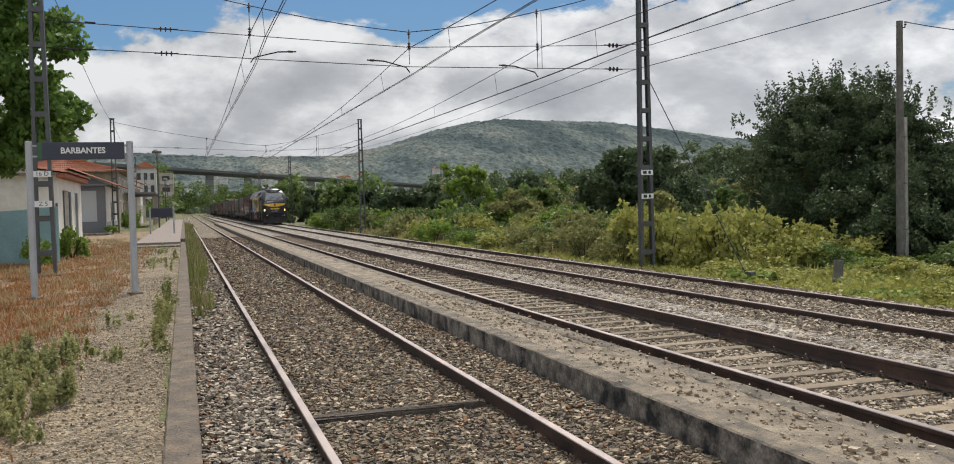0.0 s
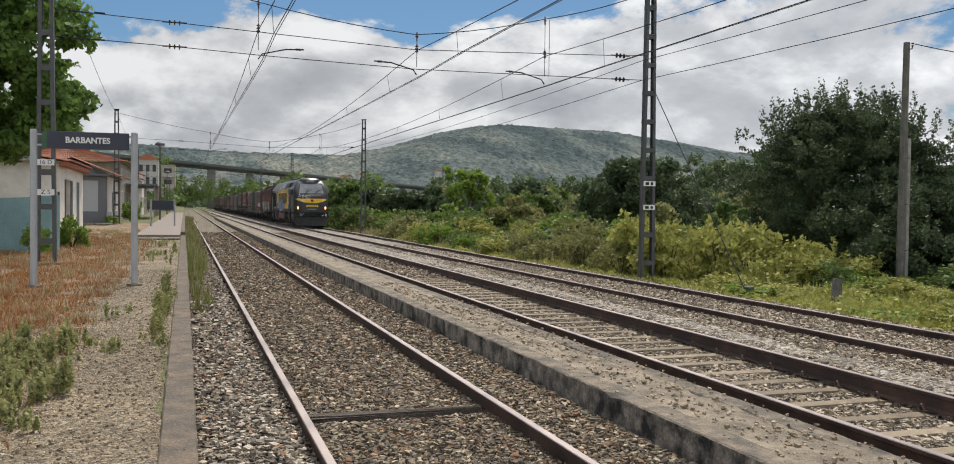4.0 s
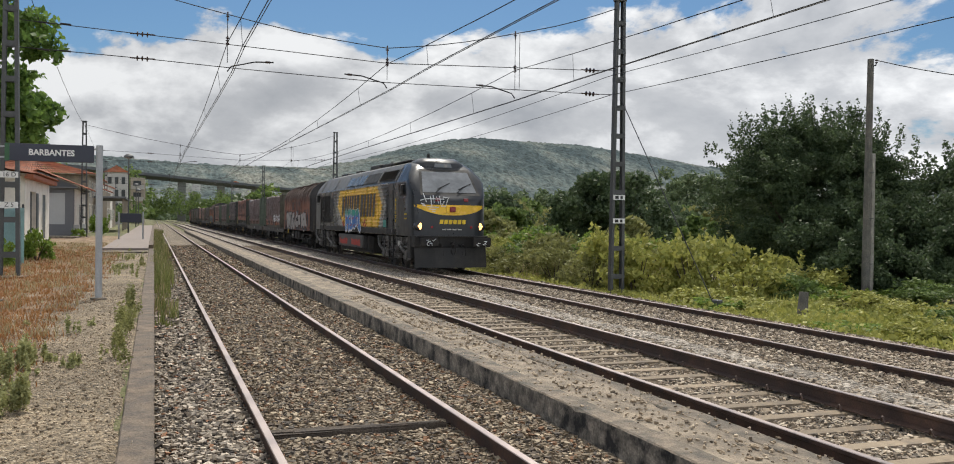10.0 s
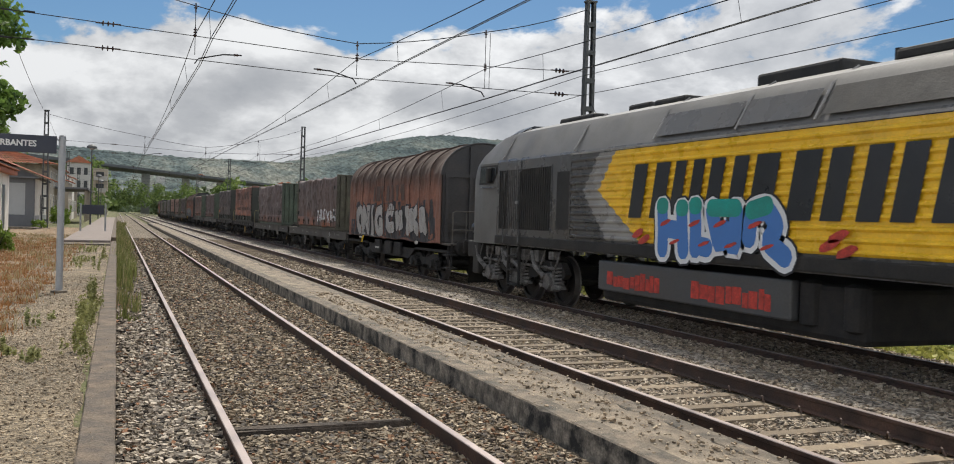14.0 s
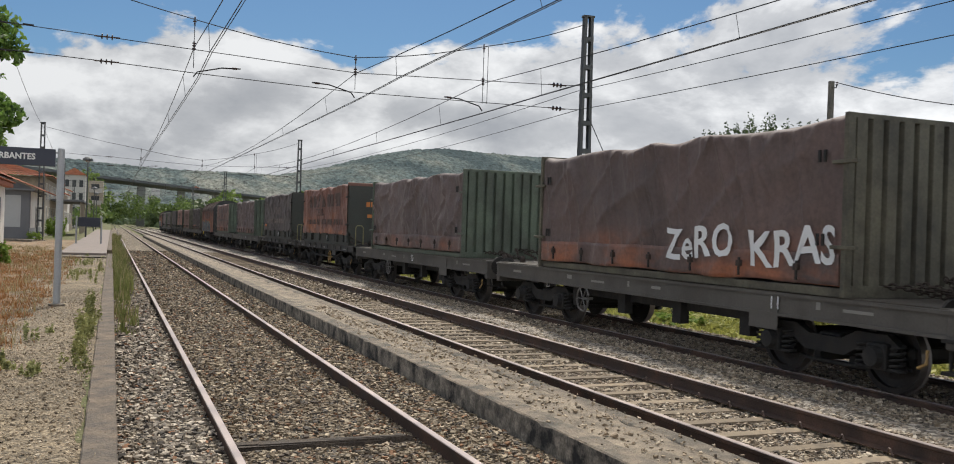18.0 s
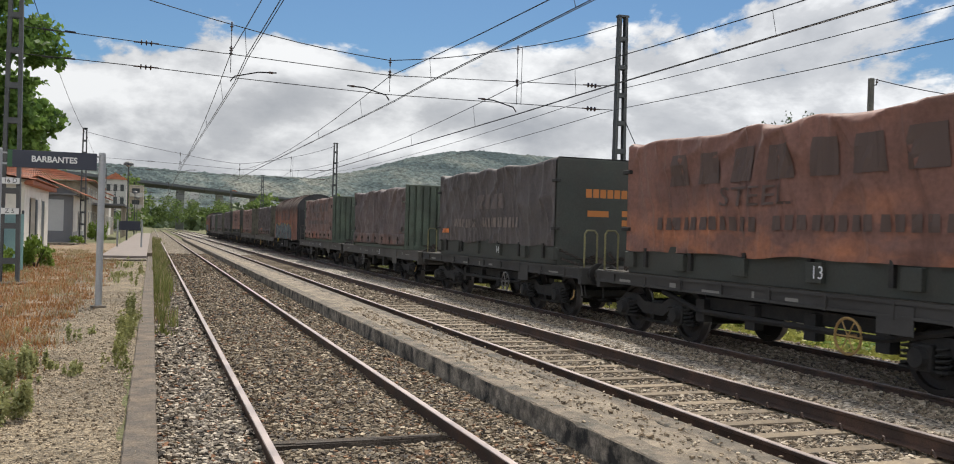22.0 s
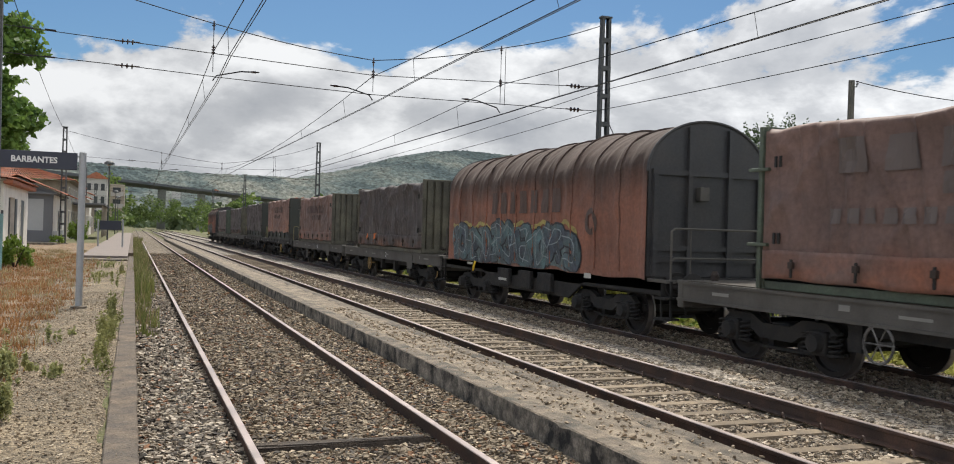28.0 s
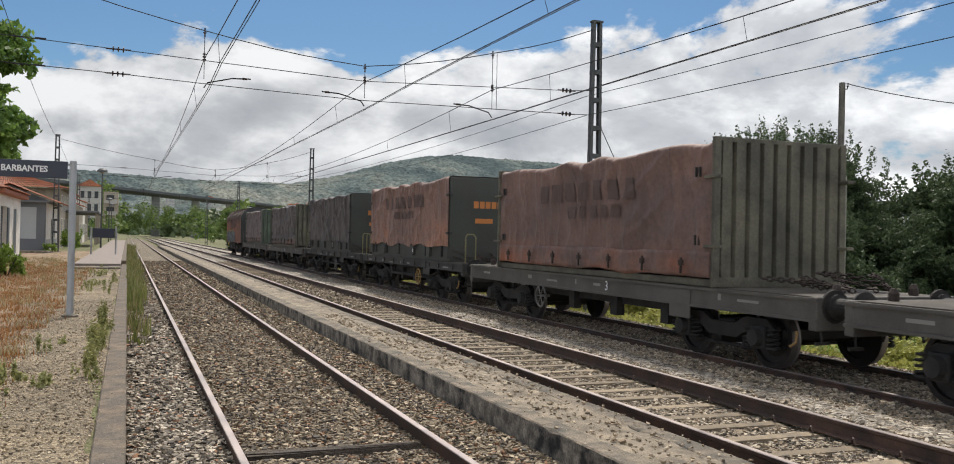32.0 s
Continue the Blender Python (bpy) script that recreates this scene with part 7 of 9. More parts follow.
for dz, dx in ((6.25, -0.3), (5.66, -0.3)):
    feeder("feeder_wire", [(RIGHT_X[k] + dx, PORTALS[k], dz) for k in range(5)], "thin feeder wire strung along the masts", 0.01, 0.3)
feeder("feeder_wire", [(LEFT_X[k] + 0.1, PORTALS[k], 8.1) for k in range(5)], "thin feeder wire above the platform", 0.01, 0.45)
solid("mast_guy", rod([(13.4, 24.7, 5.6), (13.44, 19.57, -0.4)], 0.014, 5), M_wire, "taut steel guy from the mast to the ground", "guy wire")
solid("guy_anchor", bx(13.36, 19.4, -0.5, 13.52, 19.65, -0.15, 0.02), M_steel, "small steel guy anchor in the grass", "anchor")


M_pole_stub = material("pole_concrete", (0.30, 0.28, 0.25), 0.9, vary=0.25, scale=4, fine=40, bump=0.5, stain=(0.17, 0.155, 0.13), stain_amount=0.7)


def wood_pole():
    p = thing("telegraph_pole", "dark weathered wooden pole bolted to a concrete stub", "pole", pose(20.7, 22.3, -0.6))
    part("shaft", rod([(0, 0, 0.3), (0.02, 0, 3.5), (0.05, 0, 7.5)], [0.125, 0.11, 0.095], 10), M_wood, p)
    part("stub", bx(0.11, -0.08, 0, 0.24, 0.08, 4.6, 0.02), M_pole_stub, p, "slotted concrete stub")
    for z in (1.2, 2.6, 4.0):
        part("band", rod([(0.12 * math.cos(a) + 0.08, 0.15 * math.sin(a), z) for a in np.linspace(0, math.tau, 13)], 0.012, 4), M_steel, p)
    part("hook", rod([(0.1, 0, 7.3), (0.25, 0, 7.32), (0.27, 0, 7.42)], 0.02, 6), M_steel, p)
    ib = B()
    insulator(ib, (0.27, 0, 7.45), (0, 0, 1), 2, 0.045)
    part("insulator", ib, M_insul, p)


wood_pole()
feeder("phone_cable", [(20.97, 22.3, 6.88), (26.0, 18.5, 6.0), (34.0, 12.5, 6.4)], "black cable from the wooden pole", 0.014, 0.25)
solid("fence_stub", rod([(14.8, 18.0, -0.5), (14.85, 18.0, 0.15)], [0.13, 0.11], 8), M_wood, "short weathered timber stub in the grass", "post")


def station_sign():
    s = thing("station_sign", "navy station name board on two grey posts", "sign", pose(0, 17.93, 0.24))
    for x in (-2.62, -0.93):
        part("post", rod([(x, 0, 0), (x, 0, 2.8)], 0.06, 16), M_post, s, "round grey post")
        part("post_cap", lathe(B(), [(0.062, 2.8), (0.05, 2.82), (0.001, 2.83)], "z", 16, (x, 0, 0)), M_post, s)
        part("post_foot", lathe(B(), [(0.14, 0), (0.14, 0.03), (0.07, 0.04)], "z", 16, (x, 0, 0)), M_concrete, s)
    for z in (2.55, 2.74):
        part("bracket", bx(-2.62, -0.015, z - 0.015, -0.93, 0.015, z + 0.015), M_post, s)
    b = part("board", bx(-2.48, -0.035, 2.49, -1.02, 0.035, 2.8, 0.006), M_sign, s, "navy name board")
    part("green_end", bx(-2.478, -0.039, 2.494, -2.40, -0.036, 2.796), M_sign_green, b)
    t = part("name", text_mesh("BARBANTES", 0.148, M_plate, 0.001, squash=0.94, bold=0.0045), None, b, "white station name")
    t.matrix_basis = pose(-1.72, -0.041, 2.645)
    s2 = thing("platform_sign", "small dark sign board on two posts", "sign", pose(0, 58.5, 0.40))
    for x in (-1.98, -0.62):
        part("post", rod([(x, 0, 0), (x, 0, 1.62)], 0.05, 10), M_post, s2)
    part("board", bx(-1.9, -0.04, 1.0, -0.7, 0.04, 1.55, 0.01), M_sign, s2)


station_sign()


def lamp_post(x, y, h):
    p = thing("platform_lamp", "slim grey lamp post with a mushroom shade", "lamp post", pose(x, y, 0.40), group="platform lamps")
    part("pole", rod([(0, 0, 0), (0, 0, h - 0.2)], [0.07, 0.045], 10), M_steel, p)
    part("shade", lathe(B(), [(0.42, h - 0.25), (0.38, h - 0.1), (0.22, h + 0.02), (0.001, h + 0.06)], "z", 16), M_steel, p, "dark mushroom shade")
    part("globe", lathe(B(), [(0.001, h - 0.42), (0.16, h - 0.36), (0.2, h - 0.27)], "z", 12), M_post, p)


lamp_post(-2.0, 80.7, 6.5)
lamp_post(-2.2, 125, 5.6)
lamp_post(-2.3, 150, 5.6)

# ---- station buildings and distance ----
M_white = material("white_render", (0.80, 0.77, 0.70), 0.9, vary=0.08, scale=1.5, fine=40, bump=0.2, stain=(0.45, 0.42, 0.37), stain_amount=0.5)
M_cream = material("cream_render", (0.40, 0.345, 0.27), 0.9, vary=0.12, scale=1.5, fine=40, bump=0.2, stain=(0.36, 0.32, 0.27), stain_amount=0.6)
M_greywall = material("grey_render", (0.40, 0.40, 0.39), 0.9, vary=0.06, scale=1.5, fine=40, bump=0.2, stain=(0.3, 0.3, 0.29), stain_amount=0.4)
M_greydark = material("dark_grey_render", (0.15, 0.15, 0.155), 0.9, vary=0.08, scale=1.5, fine=40, bump=0.2)
M_stonewall = material("stone_wall", (0.27, 0.22, 0.16), 0.9, vary=0.3, scale=2.5, fine=20, bump=0.6, stain=(0.18, 0.14, 0.11), stain_amount=0.7)
M_tile = material("roof_tile", (0.36, 0.12, 0.06), 0.85, vary=0.3, scale=3, fine=40, per_island=0.25, stain=(0.2, 0.1, 0.07), stain_amount=0.7)
M_door_dark = plain("dark_doorway", (0.03, 0.034, 0.036), 0.5)
M_door_green = plain("painted_door", (0.10, 0.12, 0.13), 0.5)
M_net = material("teal_net", (0.30, 0.44, 0.44), 0.8, vary=0.18, scale=0.9, fine=30, bump=0.4, bump_size=0.02)
M_viaduct = material("viaduct_concrete", (0.10, 0.106, 0.117), 0.9, vary=0.1, scale=0.05, fine=0.6, bump=0)
M_pier = material("pier_concrete", (0.24, 0.24, 0.235), 0.9, vary=0.1, scale=0.2, fine=0.9, bump=0)
M_far_white = plain("far_white", (0.46, 0.44, 0.41), 0.9)


def tiled_slope(parent, p0, p1, q0, q1, rows=8):
    """Barrel tiles in courses between an eave line p0-p1 and a ridge line q0-q1."""
    p0, p1, q0, q1 = map(Vector, (p0, p1, q0, q1))
    n = max(4, int((p1 - p0).length / 0.26))
    up = (p1 - p0).cross(q0 - p0).normalized()
    if up.z < 0:
        up = -up
    bm = B()
    for i in range(n):
        for side in range(4):
            a0, a1 = (i + side / 4) / n, (i + (side + 1) / 4) / n
            h0, h1 = 0.07 * math.sin(math.pi * side / 4 * 1.0), 0.07 * math.sin(math.pi * (side + 1) / 4)
            for r in range(rows):
                b0, b1 = r / rows, (r + 1) / rows
                lift = 0.03
                c = [p0.lerp(p1, a0).lerp(q0.lerp(q1, a0), b0) + up * (h0 + lift), p0.lerp(p1, a1).lerp(q0.lerp(q1, a1), b0) + up * (h1 + lift),
                     p0.lerp(p1, a1).lerp(q0.lerp(q1, a1), b1) + up * h1, p0.lerp(p1, a0).lerp(q0.lerp(q1, a0), b1) + up * h0]
                bm.faces.new([bm.verts.new(v) for v in c])
    part("tiles", bm, M_tile, parent, "red clay barrel tiles")


def opening(parent, name, x, y0, y1, z0, z1, mat, label="", frame_mat=None):
    """A door or window set into a wall that faces +x at x."""
    d = part(name, bx(x - 0.25, y0, z0, x + 0.006, y1, z1), mat, parent, label)
    fr = frame_mat or M_white
    w = 0.09
    for nm, a in (("jamb", (y0 - w, z0, y0, z1)), ("jamb", (y1, z0, y1 + w, z1)), ("lintel", (y0 - w, z1, y1 + w, z1 + w))):
        part(nm, bx(x - 0.05, a[0], a[1], x + 0.03, a[2], a[3]), fr, d)
    return d


def hut_one():
    h = thing("platform_hut", "white rendered hut with a dark doorway and tiled eaves", "building")
    x1, x0, y0, y1, z0, z1 = -5.75, -9.6, 47.6, 58.1, 0.2, 3.62
    for nm, a in (("wall", (x1 - 0.25, y0, x1, 49.5)), ("wall", (x1 - 0.25, 51.9, x1, y1)), ("wall", (x0, y0, x1 - 0.25, y0 + 0.25)), ("wall", (x0, y1 - 0.25, x1 - 0.25, y1)), ("wall", (x0, y0 + 0.25, x0 + 0.25, y1 - 0.25))):
        part(nm, bx(a[0], a[1], z0, a[2], a[3], z1), M_white, h)
    part("wall_over_door", bx(x1 - 0.25, 49.5, 2.95, x1, 51.9, z1), M_white, h)
    # near-black slab paints the shade inside the open door
    part("doorway", bx(x1 - 0.3, 49.5, z0, x1 - 0.2, 51.9, 2.95), M_door_dark, h, "near-black panel painted as the unlit inside of the open doorway")
    for y in (51.9, 52.6):
        part("door_leaf", bx(x1, y, 0.3, x1 + 0.06, y + 0.65, 2.9, 0.01), M_door_green if y < 52 else M_white, h, "folded-back door leaf")
    opening(h, "window", x1, 54.5, 56.0, 0.5, 2.9, M_door_green, "shuttered tall opening")
    part("roof_slab", bx(x0 - 0.2, y0 - 0.3, z1, x1 + 0.1, y1 + 0.3, z1 + 0.12), M_stonewall, h)
    tiled_slope(h, (x1 + 0.5, y0 - 0.35, z1 + 0.1), (x1 + 0.5, y1 + 0.35, z1 + 0.1), ((x0 + x1) / 2, y0 - 0.35, z1 + 0.5), ((x0 + x1) / 2, y1 + 0.35, z1 + 0.5))
    tiled_slope(h, (x0 - 0.5, y1 + 0.35, z1 + 0.1), (x0 - 0.5, y0 - 0.35, z1 + 0.1), ((x0 + x1) / 2, y1 + 0.35, z1 + 0.5), ((x0 + x1) / 2, y0 - 0.35, z1 + 0.5))
    part("gable", plate(B(), [(x0, y0 + 0.01, z1 + 0.1), (x1, y0 + 0.01, z1 + 0.1), ((x0 + x1) / 2, y0 + 0.01, z1 + 0.46)], 0.1), M_white, h)
    part("cornice", bx(x1, y0 - 0.3, z1 - 0.12, x1 + 0.4, y1 + 0.3, z1 + 0.1, 0.03), M_tile, h, "brick-red cornice")


def hut_two():
    h = thing("goods_office", "grey and white rendered office with dark plinth", "building")
    x0, x1, y0, y1, z0, z1 = -9.4, -5.37, 70.0, 82.0, 0.2, 3.7
    for nm, a in (("wall", (x0, y0, x1, y0 + 0.3)), ("wall", (x0, y1 - 0.3, x1, y1)), ("wall", (x0, y0 + 0.3, x0 + 0.3, y1 - 0.3))):
        part(nm, bx(a[0], a[1], z0, a[2], a[3], z1), M_greydark, h)
    part("panel", bx(x0 + 0.2, y0 - 0.012, 1.15, x1 - 0.55, y0, 3.35), M_greywall, h, "pale grey painted panel")
    part("side_wall", bx(x1 - 0.3, y0 + 0.3, z0, x1, y1 - 0.3, z1), M_white, h, "white side wall")
    part("plinth", bx(x1, y0 - 0.005, z0, x1 + 0.02, y1, 1.1), M_greywall, h)
    part("corner_strip", bx(x1 - 0.02, y0 - 0.015, z0, x1 + 0.015, y0 + 0.6, z1), M_greydark, h)
    opening(h, "door", x1, 75, 76.2, z0, 2.6, M_door_dark)
    opening(h, "window", x1, 78, 79.2, 1.2, 2.6, M_door_dark)
    part("step", bx(-9.5, 66.6, 0.18, -4.9, 70, 0.36, 0.02), M_concrete, h, "concrete plinth step")
    part("roof_slab", bx(x0 - 0.3, y0 - 0.5, z1, x1 + 0.3, y1 + 0.3, z1 + 0.1), M_greydark, h)
    tiled_slope(h, (x1 + 1.0, y0 - 0.6, z1 - 0.05), (x1 + 1.0, y1 + 0.5, z1 - 0.05), (-7.6, y0 - 0.6, z1 + 1.25), (-7.6, y1 + 0.5, z1 + 1.25))
    tiled_slope(h, (x0 - 0.7, y1 + 0.5, z1 - 0.05), (x0 - 0.7, y0 - 0.6, z1 - 0.05), (-7.6, y1 + 0.5, z1 + 1.25), (-7.6, y0 - 0.6, z1 + 1.25))
    part("gable", plate(B(), [(x0, y0, z1 + 0.1), (x1 + 0.3, y0, z1 + 0.1), (-7.6, y0, z1 + 1.15)], 0.1), M_greydark, h)


def station_house():
    h = thing("station_house", "stone station house with a broad red tile roof", "building")
    x0, x1, y0, y1, z1 = -15.0, -5.6, 88.0, 108.0, 5.5
    part("wall", bx(x0, y0, 0.2, x1, y1, z1), M_stonewall, h)
    part("front", bx(x1, y0 + 0.2, 0.2, x1 + 0.04, y1 - 0.2, z1 - 0.1), M_cream, h)
    for k in range(5):
        y = y0 + 1.5 + k * 3.8
        opening(h, "door", x1 + 0.04, y, y + 1.3, 0.3, 2.8, M_door_dark)
        opening(h, "window", x1 + 0.04, y, y + 1.2, 3.5, 4.9, M_door_dark)
    xm = (x0 + x1) / 2
    tiled_slope(h, (x1 + 0.7, y0 - 0.7, z1 - 0.05), (x1 + 0.7, y1 + 0.7, z1 - 0.05), (xm, y0 + 3, z1 + 1.5), (xm, y1 - 3, z1 + 1.5))
    tiled_slope(h, (x0 - 0.7, y0 - 0.7, z1 - 0.05), (x1 + 0.7, y0 - 0.7, z1 - 0.05), (xm - 0.1, y0 + 3, z1 + 1.5), (xm + 0.1, y0 + 3, z1 + 1.5))
    part("soffit", bx(x0 - 0.6, y0 - 0.6, z1 - 0.1, x1 + 0.6, y1 + 0.6, z1 - 0.04), M_stonewall, h)
    c = thing("platform_canopy", "grey platform canopy on thin columns", "canopy")
    part("roof", bx(-5.5, 95, 3.5, -2.6, 112, 3.7, 0.03), M_greydark, c)
    for y in (96, 100, 104, 108, 111):
        part("column", rod([(-2.9, y, 0.38), (-2.9, y, 3.5)], 0.06, 8), M_cream, c)
    for k, (y, w, hh, mat) in enumerate(((114, 9, 4.6, M_cream), (126, 8, 5.4, M_white), (138, 12, 4.2, M_stonewall))):
        b = thing("trackside_house", "plain rendered house with a tiled roof beyond the platform", "building", group="houses by the station")
        part("wall", bx(-13, y, 0.2, -5.2 - k * 0.2, y + w, hh), mat, b)
        tiled_slope(b, (-4.8 - k * 0.2, y - 0.3, hh), (-4.8 - k * 0.2, y + w + 0.3, hh), (-9, y - 0.3, hh + 1.5), (-9, y + w + 0.3, hh + 1.5), 5)
        part("gable", plate(B(), [(-13, y, hh), (-5.2, y, hh), (-9, y, hh + 1.4)], 0.1), mat, b)
        for j in range(3):
            opening(b, "window", -5.2 - k * 0.2, y + 1 + j * 2.4, y + 2 + j * 2.4, 1.2, 2.6, M_door_dark)
    t = thing("tall_house", "tall white house with rows of windows above the station", "building")
    part("wall", bx(-9.5, 200, 0.2, -5.2, 212, 10.8), M_far_white, t)
    part("roof", plate(B(), [(-9.8, 199.6, 10.8), (-4.9, 199.6, 10.8), (-7.3, 199.6, 12.2)], 12), M_tile, t)
    for z in (3, 5.8, 8.4):
        for x in (-8.6, -7.3, -6.0):
            part("window", bx(x - 0.35, 199.95, z, x + 0.35, 200.05, z + 1.4), M_door_dark, t)
    t2 = thing("tall_house", "pinkish rendered house with balconies", "building")
    part("wall", bx(-5.0, 215, 0.2, -2.0, 226, 10.4), M_cream, t2)
    for z in (2.5, 5.2, 7.8):
        part("balcony", bx(-4.8, 214, z, -2.2, 215, z + 0.9), M_far_white, t2)
        part("window", bx(-4.4, 214.9, z + 0.2, -2.8, 215.05, z + 1.9), M_door_dark, t2)


hut_one()
hut_two()
station_house()


def net_fence():
    f = thing("net_fence", "teal shade net on posts beside the platform", "fence")
    xs = np.linspace(-12, -3.75, 60)
    for y, (a, b) in ((31.0, (-12.0, -3.75)),):
        bm = B()
        cols = [[bm.verts.new((x, y + 0.05 * math.sin(x * 2.3), 0.22 + z * (1.72 + 0.06 * math.sin(x * 1.4)))) for z in np.linspace(0, 1, 6)] for x in xs]
        for u, w in zip(cols, cols[1:]):
            for k in range(5):
                bm.faces.new((u[k], w[k], w[k + 1], u[k + 1]))
        bmesh.ops.solidify(bm, geom=list(bm.faces), thickness=0.012)
        part("net", bm, M_net, f, "sagging teal shade net")
        for x in np.linspace(-11.8, -3.8, 5):
            part("post", rod([(x, y + 0.1, 0.2), (x, y + 0.1, 2.1)], 0.035, 6), M_steel, f)


net_fence()


def viaduct():
    v = thing("viaduct", "long grey concrete motorway viaduct below the hills", "bridge")
    a, b = Vector((-19.0, 430.0, 21.3)), Vector((203.0, 732.0, 16.1))
    d = (b - a).normalized()
    s = d.cross(Vector((0, 0, 1))).normalized()
    a, b = a - d * 120, b + d * 200
    bm = B()
    prof = [(-6, 0), (-6, -0.4), (-3, -1.4), (3, -1.4), (6, -0.4), (6, 0)]
    r0 = [bm.verts.new(a + s * x + Vector((0, 0, z))) for x, z in prof]
    r1 = [bm.verts.new(b + s * x + Vector((0, 0, z))) for x, z in prof]
    for k in range(6):
        bm.faces.new((r0[k], r1[k], r1[(k + 1) % 6], r0[(k + 1) % 6]))
    part("deck", bm, M_viaduct, v)
    for sx in (-6, 6):
        r = B()
        vs = [r.verts.new(p + s * sx + Vector((0, 0, z))) for p, z in ((a, 0), (b, 0), (b, 0.8), (a, 0.8))]
        r.faces.new(vs)
        part("parapet", r, M_viaduct, v)
    for p in np.linspace(0, 1, 21):
        c = a.lerp(b, p)
        part("pier", bx(c.x - 2.0, c.y - 1.6, -3, c.x + 2.0, c.y + 1.6, c.z - 1.3, 0.3), M_pier, v, "pale concrete pier")


viaduct()


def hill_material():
    m = bpy.data.materials.new("hazy_wooded_hills")
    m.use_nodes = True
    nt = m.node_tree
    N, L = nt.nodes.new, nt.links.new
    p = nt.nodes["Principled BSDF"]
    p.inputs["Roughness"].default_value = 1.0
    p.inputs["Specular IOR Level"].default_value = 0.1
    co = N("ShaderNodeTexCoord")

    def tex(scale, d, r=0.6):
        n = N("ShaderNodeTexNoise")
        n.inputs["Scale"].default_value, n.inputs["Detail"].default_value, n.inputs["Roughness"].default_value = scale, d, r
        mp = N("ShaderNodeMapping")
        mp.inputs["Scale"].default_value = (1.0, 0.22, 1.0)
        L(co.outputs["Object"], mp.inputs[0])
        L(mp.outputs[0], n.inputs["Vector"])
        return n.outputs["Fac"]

    # woods and fields, with distance haze mixed in as a blue-grey tint
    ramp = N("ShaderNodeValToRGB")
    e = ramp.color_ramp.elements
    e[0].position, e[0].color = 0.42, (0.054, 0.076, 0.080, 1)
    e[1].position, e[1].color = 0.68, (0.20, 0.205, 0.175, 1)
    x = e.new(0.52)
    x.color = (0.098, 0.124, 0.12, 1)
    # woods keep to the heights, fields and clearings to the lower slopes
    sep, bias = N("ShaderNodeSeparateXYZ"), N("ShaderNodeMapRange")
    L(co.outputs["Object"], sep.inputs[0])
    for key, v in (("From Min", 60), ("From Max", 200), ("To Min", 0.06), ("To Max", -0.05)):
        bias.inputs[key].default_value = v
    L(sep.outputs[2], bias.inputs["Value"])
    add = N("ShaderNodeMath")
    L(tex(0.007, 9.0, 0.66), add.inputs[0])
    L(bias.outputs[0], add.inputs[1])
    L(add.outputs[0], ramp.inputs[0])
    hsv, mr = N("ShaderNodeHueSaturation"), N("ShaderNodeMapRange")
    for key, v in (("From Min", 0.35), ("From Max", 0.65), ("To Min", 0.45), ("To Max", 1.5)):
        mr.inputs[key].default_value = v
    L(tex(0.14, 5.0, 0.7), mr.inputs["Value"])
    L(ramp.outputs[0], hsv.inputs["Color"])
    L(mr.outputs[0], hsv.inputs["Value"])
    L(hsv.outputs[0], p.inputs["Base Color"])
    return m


def hills():
    xs = np.linspace(-1200, 2600, 420)
    ys = np.linspace(1050, 2900, 150)
    sky_x = (-1600, -800, -88, 60, 188, 417, 560, 698, 800, 902, 1050, 1235, 1450, 1661, 2200, 3600)
    sky_z = (150, 150, 148, 141, 138, 136, 165, 207, 228, 236, 229, 228, 205, 180, 165, 140)
    v = np.zeros((len(ys), len(xs), 3))
    for i, y in enumerate(ys):
        for j, x in enumerate(xs):
            xe = x * 2500 / y
            h = np.interp(xe, sky_x, sky_z) + 3.5
            k = min(1.0, max(0.0, (y - 1100) / 1400))
            k = k * k * (3 - 2 * k)
            shoulder = 0.42 * math.exp(-((y - 1650) / 260) ** 2) * (0.7 + 0.5 * noise.noise(Vector((x * 0.002, 3.0, 0))))
            f = max(k, shoulder * 0.9)
            rough = noise.fractal(Vector((x * 0.004, y * 0.004, 1.0)), 1.0, 2.0, 4)
            crowns = noise.noise(Vector((x * 0.06, y * 0.06, 5.0))) * 5.0 + noise.noise(Vector((x * 0.19, y * 0.19, 5.0))) * 4.0
            back = max(0.0, (y - 2500) / 800)
            v[i, j] = (x, y, -4 + h * f * (1 - 0.5 * back) + rough * 16 * f * (1 - k * 0.75) + crowns * min(1, f * 4))
    nx = len(xs)
    i = np.arange(len(ys) - 1)[:, None] * nx + np.arange(nx - 1)[None, :]
    f = np.stack([i, i + 1, i + 1 + nx, i + nx], -1).reshape(-1, 4)
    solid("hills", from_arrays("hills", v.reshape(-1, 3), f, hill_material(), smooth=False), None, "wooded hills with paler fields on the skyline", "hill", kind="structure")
    for k, (x, y, z) in enumerate(((250, 1500, 45), (262, 1510, 46), (300, 1600, 52), (430, 1560, 60), (120, 1480, 52), (60, 1450, 50), (510, 1580, 58), (-20, 1400, 44))):
        hs = thing("hillside_house", "tiny white house with a red roof on the hillside", "house", pose(x, y, z), group="houses on the hills")
        part("wall", bx(-6, -4, -8, 6, 4, 5), M_far_white, hs)
        part("roof", plate(B(), [(-7, -5, 5), (7, -5, 5), (0, -5, 8)], 10), M_tile, hs)


